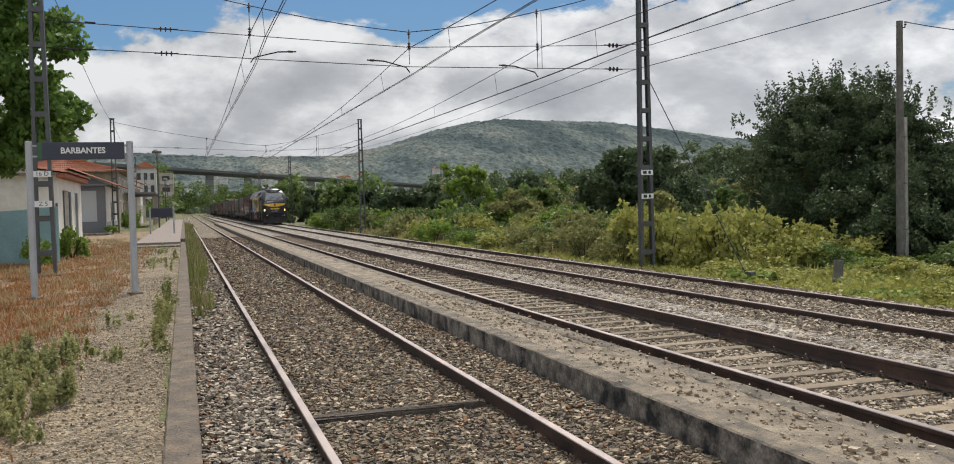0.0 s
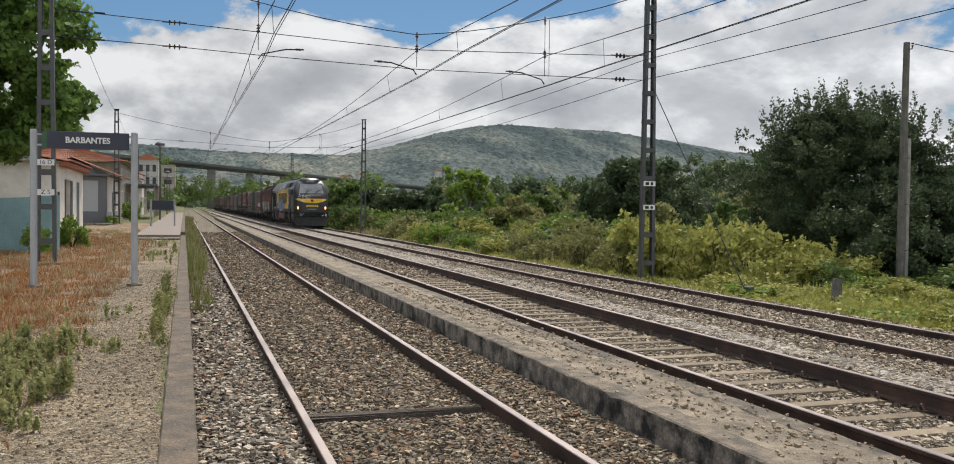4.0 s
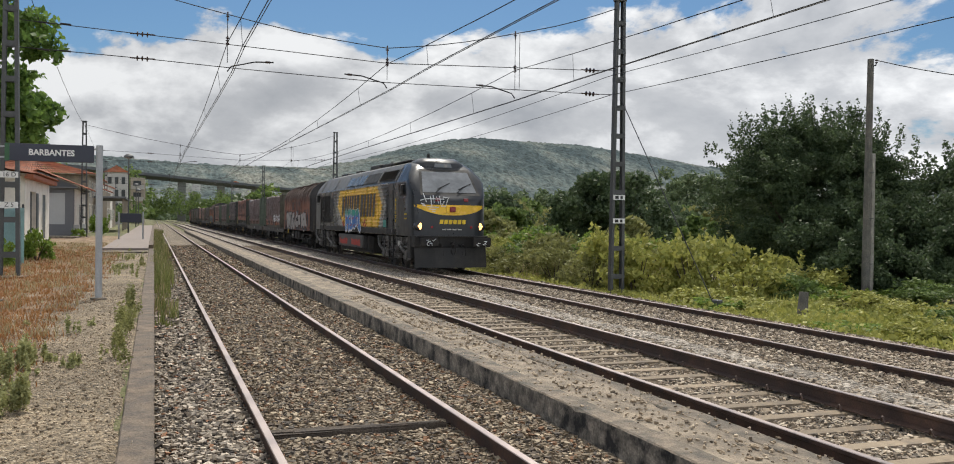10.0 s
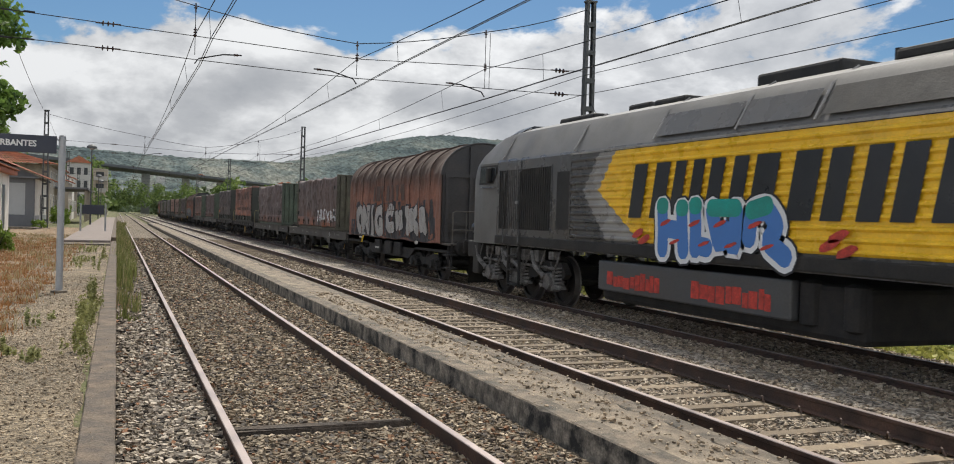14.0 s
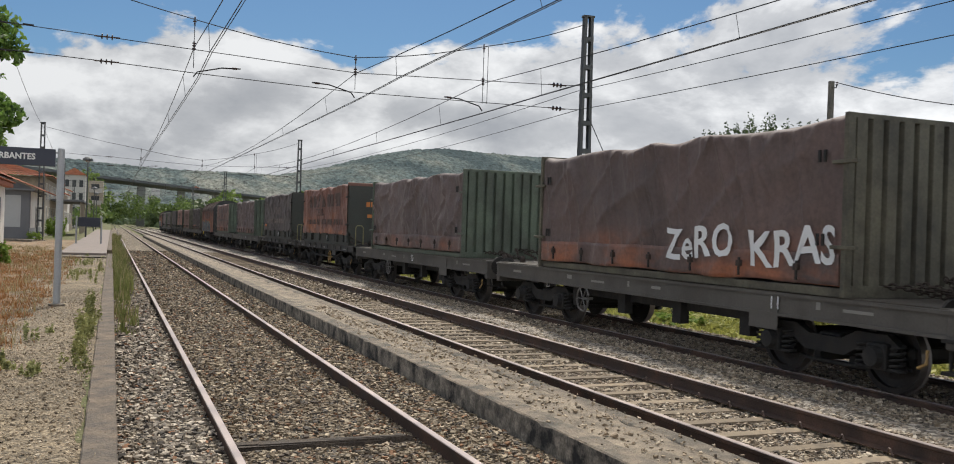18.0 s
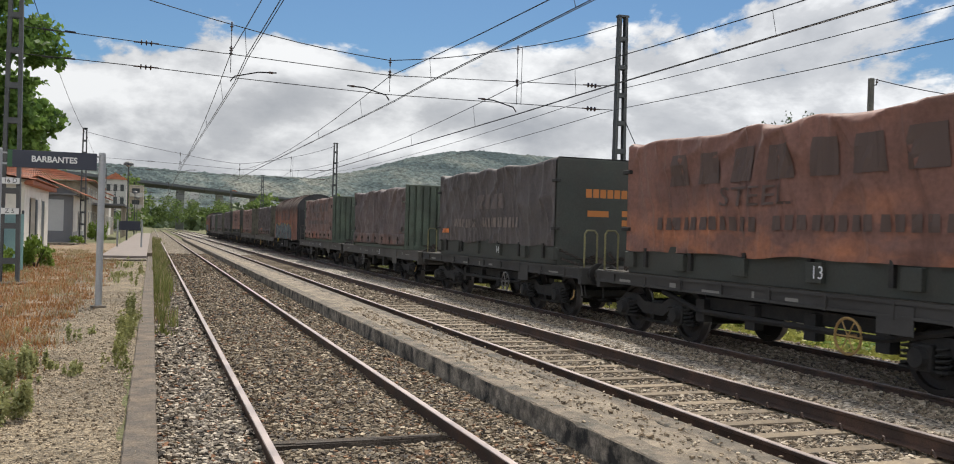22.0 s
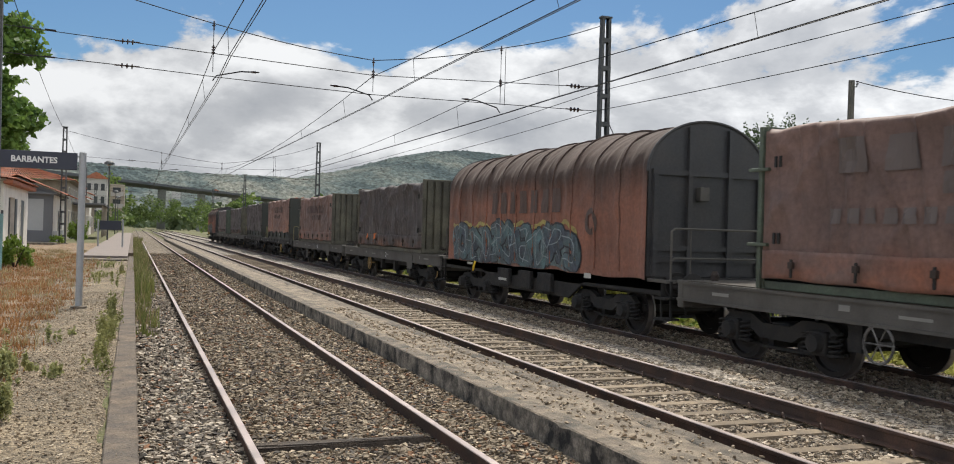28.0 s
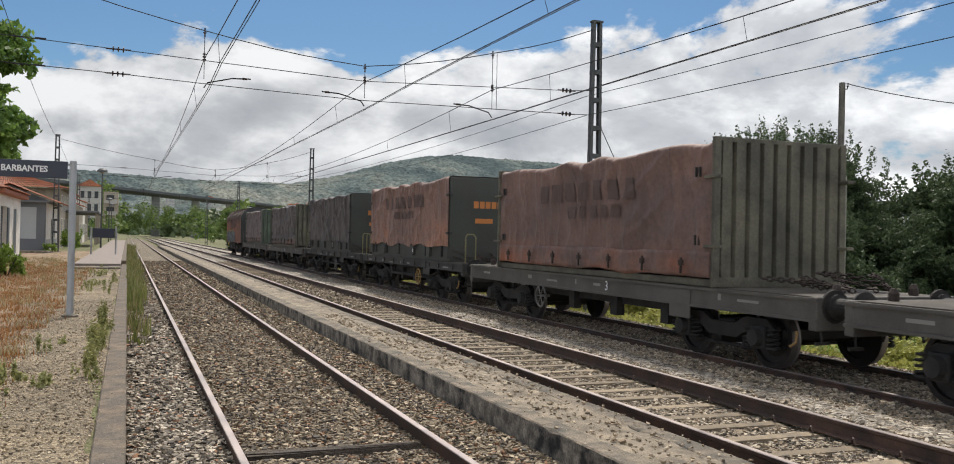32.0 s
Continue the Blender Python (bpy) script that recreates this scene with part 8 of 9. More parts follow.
hills()



def field_wall():
    """A low wall running away across the field beyond the scrub."""
    a, b = Vector((29.2, 70.0, 0)), Vector((37.1, 110.0, 0))
    d = (b - a).normalized()
    n = Vector((d.y, -d.x, 0)) * 0.15
    bm = B()
    lo = [bm.verts.new(p + Vector((0, 0, -2.6))) for p in (a - n, b - n, b + n, a + n)]
    hi = [bm.verts.new(p + Vector((0, 0, -0.15))) for p in (a - n, b - n, b + n, a + n)]
    bm.faces.new(hi)
    for k in range(4):
        bm.faces.new((lo[k], lo[(k + 1) % 4], hi[(k + 1) % 4], hi[k]))
    bmesh.ops.recalc_face_normals(bm, faces=bm.faces)
    solid("field_wall", bm, M_tile, "low red-brown wall beyond the scrub", "wall")


field_wall()
# ---- plants ----
L_dark = leaf_material("dark_leaves", (0.036, 0.060, 0.030), (0.11, 0.15, 0.068))
L_mid = leaf_material("green_leaves", (0.05, 0.09, 0.026), (0.21, 0.28, 0.08))
L_yellow = leaf_material("yellow_green_leaves", (0.19, 0.215, 0.05), (0.48, 0.46, 0.13))
L_bright = leaf_material("bright_leaves", (0.10, 0.17, 0.03), (0.30, 0.40, 0.075), through=0.45)
L_olive = leaf_material("olive_scrub", (0.13, 0.145, 0.05), (0.34, 0.33, 0.125))
L_weed = leaf_material("weed_leaves", (0.20, 0.22, 0.09), (0.44, 0.43, 0.19))
L_verge = leaf_material("verge_blades", (0.10, 0.125, 0.035), (0.27, 0.28, 0.095))
L_garden = leaf_material("garden_leaves", (0.05, 0.105, 0.026), (0.22, 0.34, 0.075), through=0.45)
L_straw = leaf_material("straw", (0.28, 0.22, 0.11), (0.46, 0.38, 0.21), through=0.2)
L_rust = leaf_material("rust_grass", (0.24, 0.095, 0.03), (0.40, 0.205, 0.075), through=0.2)
L_far = leaf_material("far_woods", (0.07, 0.105, 0.055), (0.20, 0.25, 0.12), through=0.2)
M_bark = material("bark", (0.08, 0.065, 0.05), 0.95, vary=0.35, scale=5, fine=40, bump=0.7)


def leaves(blobs, n, size, seed, long=1.7, shell=0.55, droop=0.0):
    """Leaf quads through a set of ellipsoids (x, y, z, rx, ry, rz); denser towards their skins."""
    rng = np.random.default_rng(seed)
    bl = np.array(blobs, float)
    w = bl[:, 3] * bl[:, 4] * bl[:, 5]
    pick = rng.choice(len(bl), n, p=w ** 0.75 / (w ** 0.75).sum())
    d = rng.normal(size=(n, 3))
    d /= np.linalg.norm(d, axis=1, keepdims=True)
    r = 1 - rng.random(n) ** 1.4 * shell
    r *= 1 + 0.22 * np.sin(d[:, 0] * 5 + pick) * np.cos(d[:, 2] * 4 + pick * 2) + rng.normal(size=n) * 0.06
    c = bl[pick, :3] + d * r[:, None] * bl[pick, 3:]
    a = rng.normal(size=(n, 3)) + d * 0.8
    a[:, 2] -= droop
    a /= np.linalg.norm(a, axis=1, keepdims=True)
    b = np.cross(a, rng.normal(size=(n, 3)) + d)
    b /= np.linalg.norm(b, axis=1, keepdims=True) + 1e-9
    s = size * (0.6 + 0.8 * rng.random(n))[:, None]
    v = np.stack([c - a * s * long * 0.5, c + b * s * 0.5, c + a * s * long * 0.5, c - b * s * 0.5], 1).reshape(-1, 3)
    f = np.arange(n * 4).reshape(n, 4)
    return v, f


def cloud_of_blobs(rng, n, rx, ry, h, lump):
    """Clump centres filling a rounded, uneven outline of half widths rx, ry and height h."""
    out = []
    for _ in range(n):
        a, q = rng.uniform(0, math.tau), rng.random()
        z = h * (0.12 + 0.82 * rng.random())
        k = math.sqrt(max(0.05, 1 - abs(2 * z / h - 0.95) ** 2.2)) * math.sqrt(q)
        s = lump * rng.uniform(0.6, 1.25)
        out.append((rx * k * math.cos(a), ry * k * math.sin(a), z, s, s, s * rng.uniform(0.6, 0.95)))
    return out


def make_tree(label, x, y, z, rx, ry, h, n, leaf, size, seed, mat, lump=0.8, clumps=46, bare=0.12, name="tree", shoots=0, twigs=0, lift=0.0):
    rng = random.Random(seed)
    t = thing(name, label, "tree" if h > 2.6 else "bush", pose(x, y, z))
    top = []
    for k in range(5 if h > 2.6 else 3):
        a = rng.uniform(0, math.tau)
        e = (rx * 0.55 * math.cos(a), ry * 0.55 * math.sin(a), h * rng.uniform(0.55, 0.85))
        top.append(e)
        r0 = 0.03 * h * 0.5
        part("limb", rod([(0.1 * math.cos(a), 0.1 * math.sin(a), h * 0.16), (e[0] * 0.4, e[1] * 0.4, e[2] * 0.55), e], [r0, r0 * 0.6, r0 * 0.2], 6), M_bark, t)
    part("trunk", rod([(0, 0, -0.1), (0.03, 0.02, h * 0.1), (0.0, 0.05, h * 0.3)], [0.028 * h, 0.024 * h, 0.016 * h], 8), M_bark, t)
    blobs = cloud_of_blobs(rng, clumps, rx, ry, h, lump)
    blobs = [(q[0], q[1], lift + q[2] * (1 - lift / h), *q[3:]) for q in blobs]
    for k in range(shoots):
        a, q = rng.uniform(0, math.tau), rng.uniform(0.2, 0.95)
        l = rng.uniform(0.5, 1.3)
        blobs.append((rx * q * math.cos(a), ry * q * math.sin(a), h * (1.02 - 0.25 * q * q) + l * 0.3, 0.14, 0.14, l * 0.5))
    # thin twigs reaching out of the crown, lined with leaves
    for k in range(twigs):
        a, e = rng.uniform(0, math.tau), rng.uniform(0.05, 1.35)
        d = Vector((math.cos(a) * math.cos(e), math.sin(a) * math.cos(e), math.sin(e)))
        c = Vector((rx * 0.72 * d.x, ry * 0.72 * d.y, h * 0.5 + h * 0.36 * d.z))
        l = rng.uniform(0.16, 0.40) * rx
        for q in range(5):
            p = c + d * (l * q / 4)
            r = 0.36 * (1 - q * 0.16)
            blobs.append((p.x, p.y, p.z - 0.04 * q, r, r, r * 0.6))
    v, f = leaves(blobs, n, size, seed)
    v[:, 2] = np.maximum(v[:, 2], bare * h * 0.3)
    part("crown", from_arrays("crown", v, f, mat), None, t, "leafy crown")
    return t


# the near right-hand side: a dark broad tree, a lighter one, scrub along the line
make_tree("dark dense broad-leaved tree behind the wooden pole", 23.7, 28.6, -0.6, 4.2, 3.8, 6.3, 150000, 0, 0.06, 21, L_dark, 0.5, 190, shoots=70, twigs=170)
make_tree("dark undergrowth spreading round the foot of a tree", 24.4, 25.2, -0.6, 4.6, 2.6, 3.2, 70000, 0, 0.07, 26, L_dark, 0.6, 120, shoots=30, twigs=60)
make_tree("dark low undergrowth in front of the tree", 22.4, 23.2, -0.6, 2.6, 1.5, 1.5, 26000, 0, 0.07, 28, L_dark, 0.45, 60, shoots=16, twigs=16)
make_tree("dark low undergrowth at the field edge", 26.6, 19.4, -0.6, 3.0, 1.6, 1.3, 24000, 0, 0.075, 29, L_dark, 0.45, 60, shoots=16, twigs=16)
make_tree("dark undergrowth behind the wooden pole", 28.8, 22.0, -0.6, 3.6, 2.2, 2.4, 30000, 0, 0.08, 27, L_dark, 0.6, 80, shoots=20, twigs=30)
make_tree("dark dense tree crowding its neighbour", 27.6, 32.0, -0.6, 4.0, 3.5, 5.6, 46000, 0, 0.08, 22, L_dark, 0.7, 80, shoots=24, twigs=60)
make_tree("leafy green tree with long drooping shoots", 28.6, 24.4, -0.6, 3.1, 2.8, 5.3, 50000, 0, 0.08, 23, L_dark, 0.65, 90, shoots=30)
make_tree("leafy green tree at the field edge", 32.4, 21.0, -0.6, 3.6, 3.2, 5.4, 34000, 0, 0.085, 24, L_mid, 0.7, 46, shoots=18)
make_tree("dark round tree standing in the scrub", 42.0, 79.0, -1.4, 6.2, 5.2, 8.0, 22000, 0, 0.24, 25, L_dark, 1.1, 80)
for k, (x, y, w, h, mat) in enumerate(((24.6, 80, 2.6, 7.2, L_bright), (20.2, 86, 2.6, 4.4, L_dark), (27.5, 74, 2.4, 3.6, L_olive), (31.5, 82, 3.0, 4.2, L_mid), (16.5, 98, 2.4, 5.4, L_mid), (16.2, 112, 2.6, 5.4, L_dark), (19.4, 118, 2.5, 5.6, L_mid), (21.5, 108, 2.6, 4.6, L_dark), (24.5, 120, 2.8, 5.0, L_mid), (15.6, 142, 2.4, 6.6, L_mid), (18.4, 150, 3.0, 6.0, L_dark), (36.0, 92, 3.0, 4.6, L_mid), (47.0, 88, 3.4, 4.8, L_mid), (52.0, 100, 4.0, 5.6, L_dark), (34.0, 62, 2.2, 3.0, L_olive), (44.0, 66, 2.6, 3.2, L_mid), (55.0, 80, 3.2, 4.4, L_olive), (29.0, 104, 3.0, 5.0, L_dark))):
    make_tree("small green tree on the far side of the line", x, y, -1.0, w, w, h, 3600, 0, 0.27, 40 + k, mat, 0.62, 30)

BUSH = {}


def bush_mesh(kind, seed):
    key = (kind, seed)
    if key not in BUSH:
        rng = random.Random(seed * 7 + len(kind))
        n, size, mat, lump = {"yellow": (2600, 0.085, L_yellow, 0.34), "green": (2400, 0.09, L_mid, 0.36), "bright": (2200, 0.10, L_bright, 0.3), "olive": (2400, 0.075, L_olive, 0.3)}[kind]
        blobs = cloud_of_blobs(rng, 24, 1.0, 1.0, 1.25, lump)
        for _ in range(10):
            a, q = rng.uniform(0, math.tau), rng.uniform(0, 0.9)
            blobs.append((q * math.cos(a), q * math.sin(a), 1.2, 0.07, 0.07, 0.3))
        v, f = leaves(blobs, n, size, seed)
        BUSH[key] = from_arrays("foliage", v, f, mat)
    return BUSH[key]


BUSH_TAG = {"yellow": "yellow-green scrub bush beside the track", "green": "green leafy bush beside the track", "bright": "bright green low bush", "olive": "dry olive scrub with thin stems"}


def bush(kind, x, y, z, w, h, seed):
    rng = random.Random(seed)
    t = thing("bush", BUSH_TAG[kind], "bush", pose(x, y, z, 0, 0, rng.uniform(0, 360)), group="scrub along the line")
    part("foliage", bush_mesh(kind, seed % 4), None, t, m=Matrix.Diagonal((w, w, h / 1.3, 1)))
    part("woody_base", STEMS, None, t, m=Matrix.Diagonal((w, w, h / 1.3, 1)))


st = B()
rs = random.Random(9)
for k in range(9):
    a = rs.uniform(0, math.tau)
    tube(st, [(0, 0, -0.1), (0.3 * math.cos(a), 0.3 * math.sin(a), 0.5), (0.6 * math.cos(a), 0.6 * math.sin(a), 1.0)], [0.025, 0.018, 0.008], 5)
STEMS = finish(st, "woody_base", M_bark)
rb = random.Random(31)
k = 0
# scrub belt from the mast towards the wooden pole
for x, y, w, h, kind in ((14.6, 25.6, 1.1, 1.7, "yellow"), (15.9, 24.6, 1.2, 1.8, "yellow"), (17.2, 25.6, 1.3, 1.9, "yellow"), (18.4, 24.0, 1.2, 1.4, "yellow"), (16.6, 22.6, 1.0, 1.1, "yellow"), (17.9, 22.3, 0.9, 0.8, "green"), (19.6, 23.2, 1.0, 1.0, "yellow"), (14.0, 27.6, 1.0, 1.2, "olive"), (13.6, 29.8, 1.1, 1.3, "olive"), (15.2, 28.2, 1.4, 2.0, "yellow"), (14.5, 31.5, 1.2, 1.5, "olive"), (13.6, 33.6, 1.0, 1.0, "olive"), (15.5, 34.5, 1.4, 1.8, "olive"), (13.9, 36.5, 1.1, 1.2, "olive"), (16.0, 38.0, 1.5, 1.4, "green")):
    bush(kind, x, y, -0.62, w, h, k)
    k += 1
# and on past the pole
for x, y, w, h, kind in ((19.2, 20.0, 0.8, 0.6, "yellow"), (20.8, 20.4, 0.9, 0.9, "green"), (21.9, 21.2, 1.0, 1.2, "green"), (22.0, 18.5, 1.0, 0.8, "yellow"), (23.4, 20.0, 1.1, 1.1, "green"), (24.6, 18.0, 1.2, 1.0, "yellow"), (25.8, 20.4, 1.3, 1.5, "green"), (18.0, 17.2, 0.9, 0.45, "bright"), (20.2, 16.2, 1.0, 0.5, "yellow"), (16.4, 18.3, 0.9, 0.4, "bright"), (22.6, 15.2, 1.2, 0.6, "green"), (17.2, 14.6, 1.0, 0.4, "bright"), (19.4, 13.2, 1.1, 0.5, "yellow"), (27.0, 16.8, 1.4, 1.2, "green"), (24.8, 14.2, 1.2, 0.8, "yellow")):
    bush(kind, x, y, -0.62, w, h * 0.6, k)
    k += 1
# hedges and thickets further along
for _ in range(95):
    y = rb.uniform(38, 112)
    x = 13.6 + rb.random() ** 1.4 * (8 + y * 0.22)
    far = y / 60
    kind = rb.choice(("green", "green", "yellow", "olive", "bright")) if y < 60 else rb.choice(("green", "green", "bright", "olive"))
    w = rb.uniform(0.9, 1.6) * (0.8 + 0.4 * far)
    bush(kind, x, y, -0.85, w, w * rb.uniform(0.75, 1.15), k)
    k += 1
for j in range(9):
    bush("bright", 13.2 + j * 0.38, 43.4 - j * 0.34, -0.6, 0.55, 0.85, k)
    k += 1
bush("yellow", 14.3, 54.5, -0.7, 1.3, 1.4, k)
k += 1
# behind the gap under the wagons and past the right edge
for _ in range(26):
    x, y = rb.uniform(13.6, 26), rb.uniform(5.5, 19)
    if x - 12.9 > (y - 4) * 0.1:
        bush(rb.choice(("bright", "yellow", "green")), x, y, -0.62, rb.uniform(0.7, 1.2), rb.uniform(0.25, 0.45), k)
        k += 1

for _ in range(34):
    y = rb.uniform(9.5, 24)
    x = 13.3 + rb.random() * 8
    bush(rb.choice(("yellow", "yellow", "bright", "green")), x, y, -0.62, rb.uniform(0.6, 1.0), rb.uniform(0.28, 0.6), k)
    k += 1


def thicket(name, label, spots, n, size, mat, seed):
    """Far woods: one joined crowd of crowns."""
    rng = random.Random(seed)
    blobs = []
    for x, y, z, w, h in spots:
        for _ in range(9):
            a, q = rng.uniform(0, math.tau), math.sqrt(rng.random())
            zz = h * (0.2 + 0.72 * rng.random())
            k2 = math.sqrt(max(0.08, 1 - abs(2 * zz / h - 0.9) ** 2))
            s = w * rng.uniform(0.3, 0.5)
            blobs.append((x + w * q * k2 * math.cos(a), y + w * q * k2 * math.sin(a), z + zz, s, s, s * 0.9))
    v, f = leaves(blobs, n, size, seed)
    solid(name, from_arrays(name, v, f, mat), None, label, "woods", kind="stuff")


rt = random.Random(77)
thicket("poplar_wood", "tall green poplar wood beyond the river", [(x + rt.uniform(-3, 3), 250 + rt.uniform(-25, 25), -4, rt.uniform(4, 6), (21.5 if 134 < x < 182 else 14.5) + rt.uniform(-1.6, 1.6)) for x in np.linspace(70, 225, 92)], 90000, 0.62, L_far, 5)

spots = []
for _ in range(70):
    q = rt.random()
    y = rt.uniform(130, 220)
    spots.append((y * (0.10 + 0.62 * q) + 8, y, -3, rt.uniform(3.0, 5.0), rt.uniform(6.0, 8.6) - 2.2 * (q < 0.4)))
thicket("riverside_wood", "mixed green woods along the river", spots, 46000, 0.55, L_mid, 7)
thicket("field_edge_wood", "dark green wood at the far edge of the fields", [(y * (0.30 + 0.55 * rt.random()), y, -2.5, rt.uniform(2.6, 4.2), rt.uniform(5.0, 7.2)) for y in [rt.uniform(92, 128) for _ in range(46)]], 42000, 0.4, L_dark, 18)
thicket("olive_wood", "greyer willow woods along the river", [(y * (0.28 + 0.5 * rt.random()), y, -3, rt.uniform(3.0, 4.5), rt.uniform(5.0, 7.5)) for y in [rt.uniform(105, 150) for _ in range(36)]], 26000, 0.45, L_olive, 8)
spots = [(rt.uniform(17, 34), rt.uniform(160, 300), -1, rt.uniform(3, 5), rt.uniform(6, 10)) for _ in range(22)] + [(rt.uniform(-30, 40), rt.uniform(432, 470), 0, rt.uniform(4, 7), rt.uniform(9, 15)) for _ in range(26)] + [(rt.uniform(-9, -1.5), rt.uniform(176, 196), 0, rt.uniform(1.6, 2.6), rt.uniform(3.5, 6.5)) for _ in range(9)] + [(rt.uniform(-32, -3.5), rt.uniform(235, 330), 0, rt.uniform(4, 6), rt.uniform(9, 17)) for _ in range(34)]
thicket("station_end_wood", "dark trees closing the view past the station", spots, 32000, 0.6, L_mid, 9)
thicket("valley_wood", "far woods on the valley floor", [(rt.uniform(-260, 900), rt.uniform(420, 1050), -5, rt.uniform(7, 13), rt.uniform(9, 19)) for _ in range(260)], 60000, 2.0, L_far, 10)

# the garden side: a big-leaved tree over the fence and clipped bushes
make_tree("broad-leaved tree with large fresh leaves over the fence", -7.1, 33.5, 0.2, 3.9, 3.6, 10.5, 52000, 0, 0.145, 61, L_garden, 0.75, 120, shoots=10, twigs=40, lift=2.4)
make_tree("broad-leaved garden tree behind the fence", -12.5, 37.0, 0.2, 4.2, 4.0, 10.0, 16000, 0, 0.2, 62, L_mid, 1.0, 60)
for x, y, w, h in ((-3.75, 34.2, 0.58, 0.98), (-4.75, 33.2, 0.45, 0.85), (-4.2, 29.6, 0.45, 0.8), (-5.0, 71.5 - 2.2, 0.5, 0.6), (-4.4, 84.5, 0.9, 1.5)):
    bush("bright", x, y, 0.2, w, h, k)
    k += 1


# ---- grasses ----
def blades(spots, mat, seed, name, label, lean=0.35, width=0.012):
    """Tufts of grass: spots of (x, y, z, height, count, spread)."""
    rng = np.random.default_rng(seed)
    V, n = [], 0
    for x, y, z, h, c, sp in spots:
        p = np.stack([x + rng.normal(size=c) * sp, y + rng.normal(size=c) * sp, np.full(c, z)], 1)
        hh = h * (0.45 + 0.75 * rng.random(c))
        a = rng.random(c) * math.tau
        dx, dy = np.cos(a), np.sin(a)
        bend = lean * hh * (0.3 + rng.random(c))
        w = width * (0.7 + 0.8 * rng.random(c))
        px, py = -dy * w, dx * w
        base = np.stack([p + np.stack([px, py, 0 * px], 1), p - np.stack([px, py, 0 * px], 1)], 1)
        mid = p + np.stack([dx * bend * 0.35, dy * bend * 0.35, hh * 0.6], 1)
        tip = p + np.stack([dx * bend, dy * bend, hh], 1)
        m1, m2 = mid + np.stack([px, py, 0 * px], 1) * 0.7, mid - np.stack([px, py, 0 * px], 1) * 0.7
        V.append(np.stack([base[:, 0], base[:, 1], m2, tip, tip, m1], 1)[:, [0, 1, 2, 5, 3, 4]])
        n += c
    v = np.concatenate(V).reshape(-1, 6, 3)
    v[:, 5] = v[:, 4]
    q = np.stack([v[:, 0], v[:, 1], v[:, 2], v[:, 3], v[:, 3], v[:, 2], v[:, 4] + 0.002, v[:, 4]], 1).reshape(-1, 3)
    f = np.arange(len(q)).reshape(-1, 4)
    solid(name, from_arrays(name, q, f, mat), None, label, "grass", kind="stuff")


rg = random.Random(17)
dry = []
for _ in range(2600):
    y = 6 + rg.random() ** 1.3 * 42
    x = -1.25 - rg.random() * (1.2 + y * 0.16)
    if y < 9.5 and x > -2.2 and rg.random() < 0.6:
        continue
    dry.append((x, y, 0.22, rg.uniform(0.04, 0.12), 24, 0.12))
blades(dry, L_rust, 3, "dry_moss_grass", "rusty brown dry grass on the platform side", 0.8, 0.006)
blades([(-1.3 - rg.random() * 4.5, 10 + rg.random() * 45, 0.22, rg.uniform(0.06, 0.2), 14, 0.1) for _ in range(520)], L_straw, 4, "straw_grass", "pale straw grass among the dry ground", 0.5, 0.009)


def weed_plants(spots, mat, seed, name, label, size, n):
    """Leafy weeds: upright stems clothed with small leaves; spots of (x, y, z, height, spread)."""
    rng = random.Random(seed)
    blobs = []
    for x, y, z, h, sp in spots:
        for _ in range(rng.randint(3, 6)):
            a, b = rng.gauss(0, sp), rng.gauss(0, sp)
            hh = h * rng.uniform(0.5, 1.1)
            blobs.append((x + a, y + b, z + hh * 0.5, 0.018 + 0.05 * hh, 0.018 + 0.05 * hh, hh * 0.5))
    v, f = leaves(blobs, n, size, seed, 2.2, 0.9)
    v[:, 2] = np.maximum(v[:, 2], 0.236 if spots[0][2] > 0 else -0.14)
    solid(name, from_arrays(name, v, f, mat), None, label, "weeds", kind="stuff")


kerb_spots = []
for _ in range(30):
    y = rg.choice((10.6, 11.6, 12.4, 13.2, 14.2, 15.5, 18.5, 24.0, 30.0)) + rg.gauss(0, 0.45)
    kerb_spots.append((-0.34 + rg.gauss(0, 0.05), y, 0.23, rg.uniform(0.1, 0.5), 0.04))
weed_plants(kerb_spots, L_olive, 51, "kerb_weeds", "thin grey-green weeds standing along the kerb", 0.018, 5000)
corner = [(-1.62 + rg.gauss(0, 0.3), rg.uniform(6.6, 10.4), 0.22, rg.uniform(0.1, 0.34), 0.08) for _ in range(95)]
corner += [(-1.45, 7.35, 0.22, 0.48, 0.05), (-1.5, 7.6, 0.22, 0.42, 0.06), (-1.4, 7.1, 0.22, 0.3, 0.05)]
weed_plants(corner, L_weed, 52, "platform_weeds", "bushy green weeds on the trodden ground", 0.02, 34000)
weed_plants([(-1.1 + rg.gauss(0, 0.25), rg.uniform(10, 14), 0.22, rg.uniform(0.08, 0.3), 0.04) for _ in range(8)] + [(-0.3 + rg.uniform(-0.9, 0.1), rg.uniform(24, 41), 0.23, rg.uniform(0.06, 0.25), 0.1) for _ in range(22)], L_weed, 53, "gravel_weeds", "scattered grey-green weeds in the gravel", 0.022, 3400)
strip = []
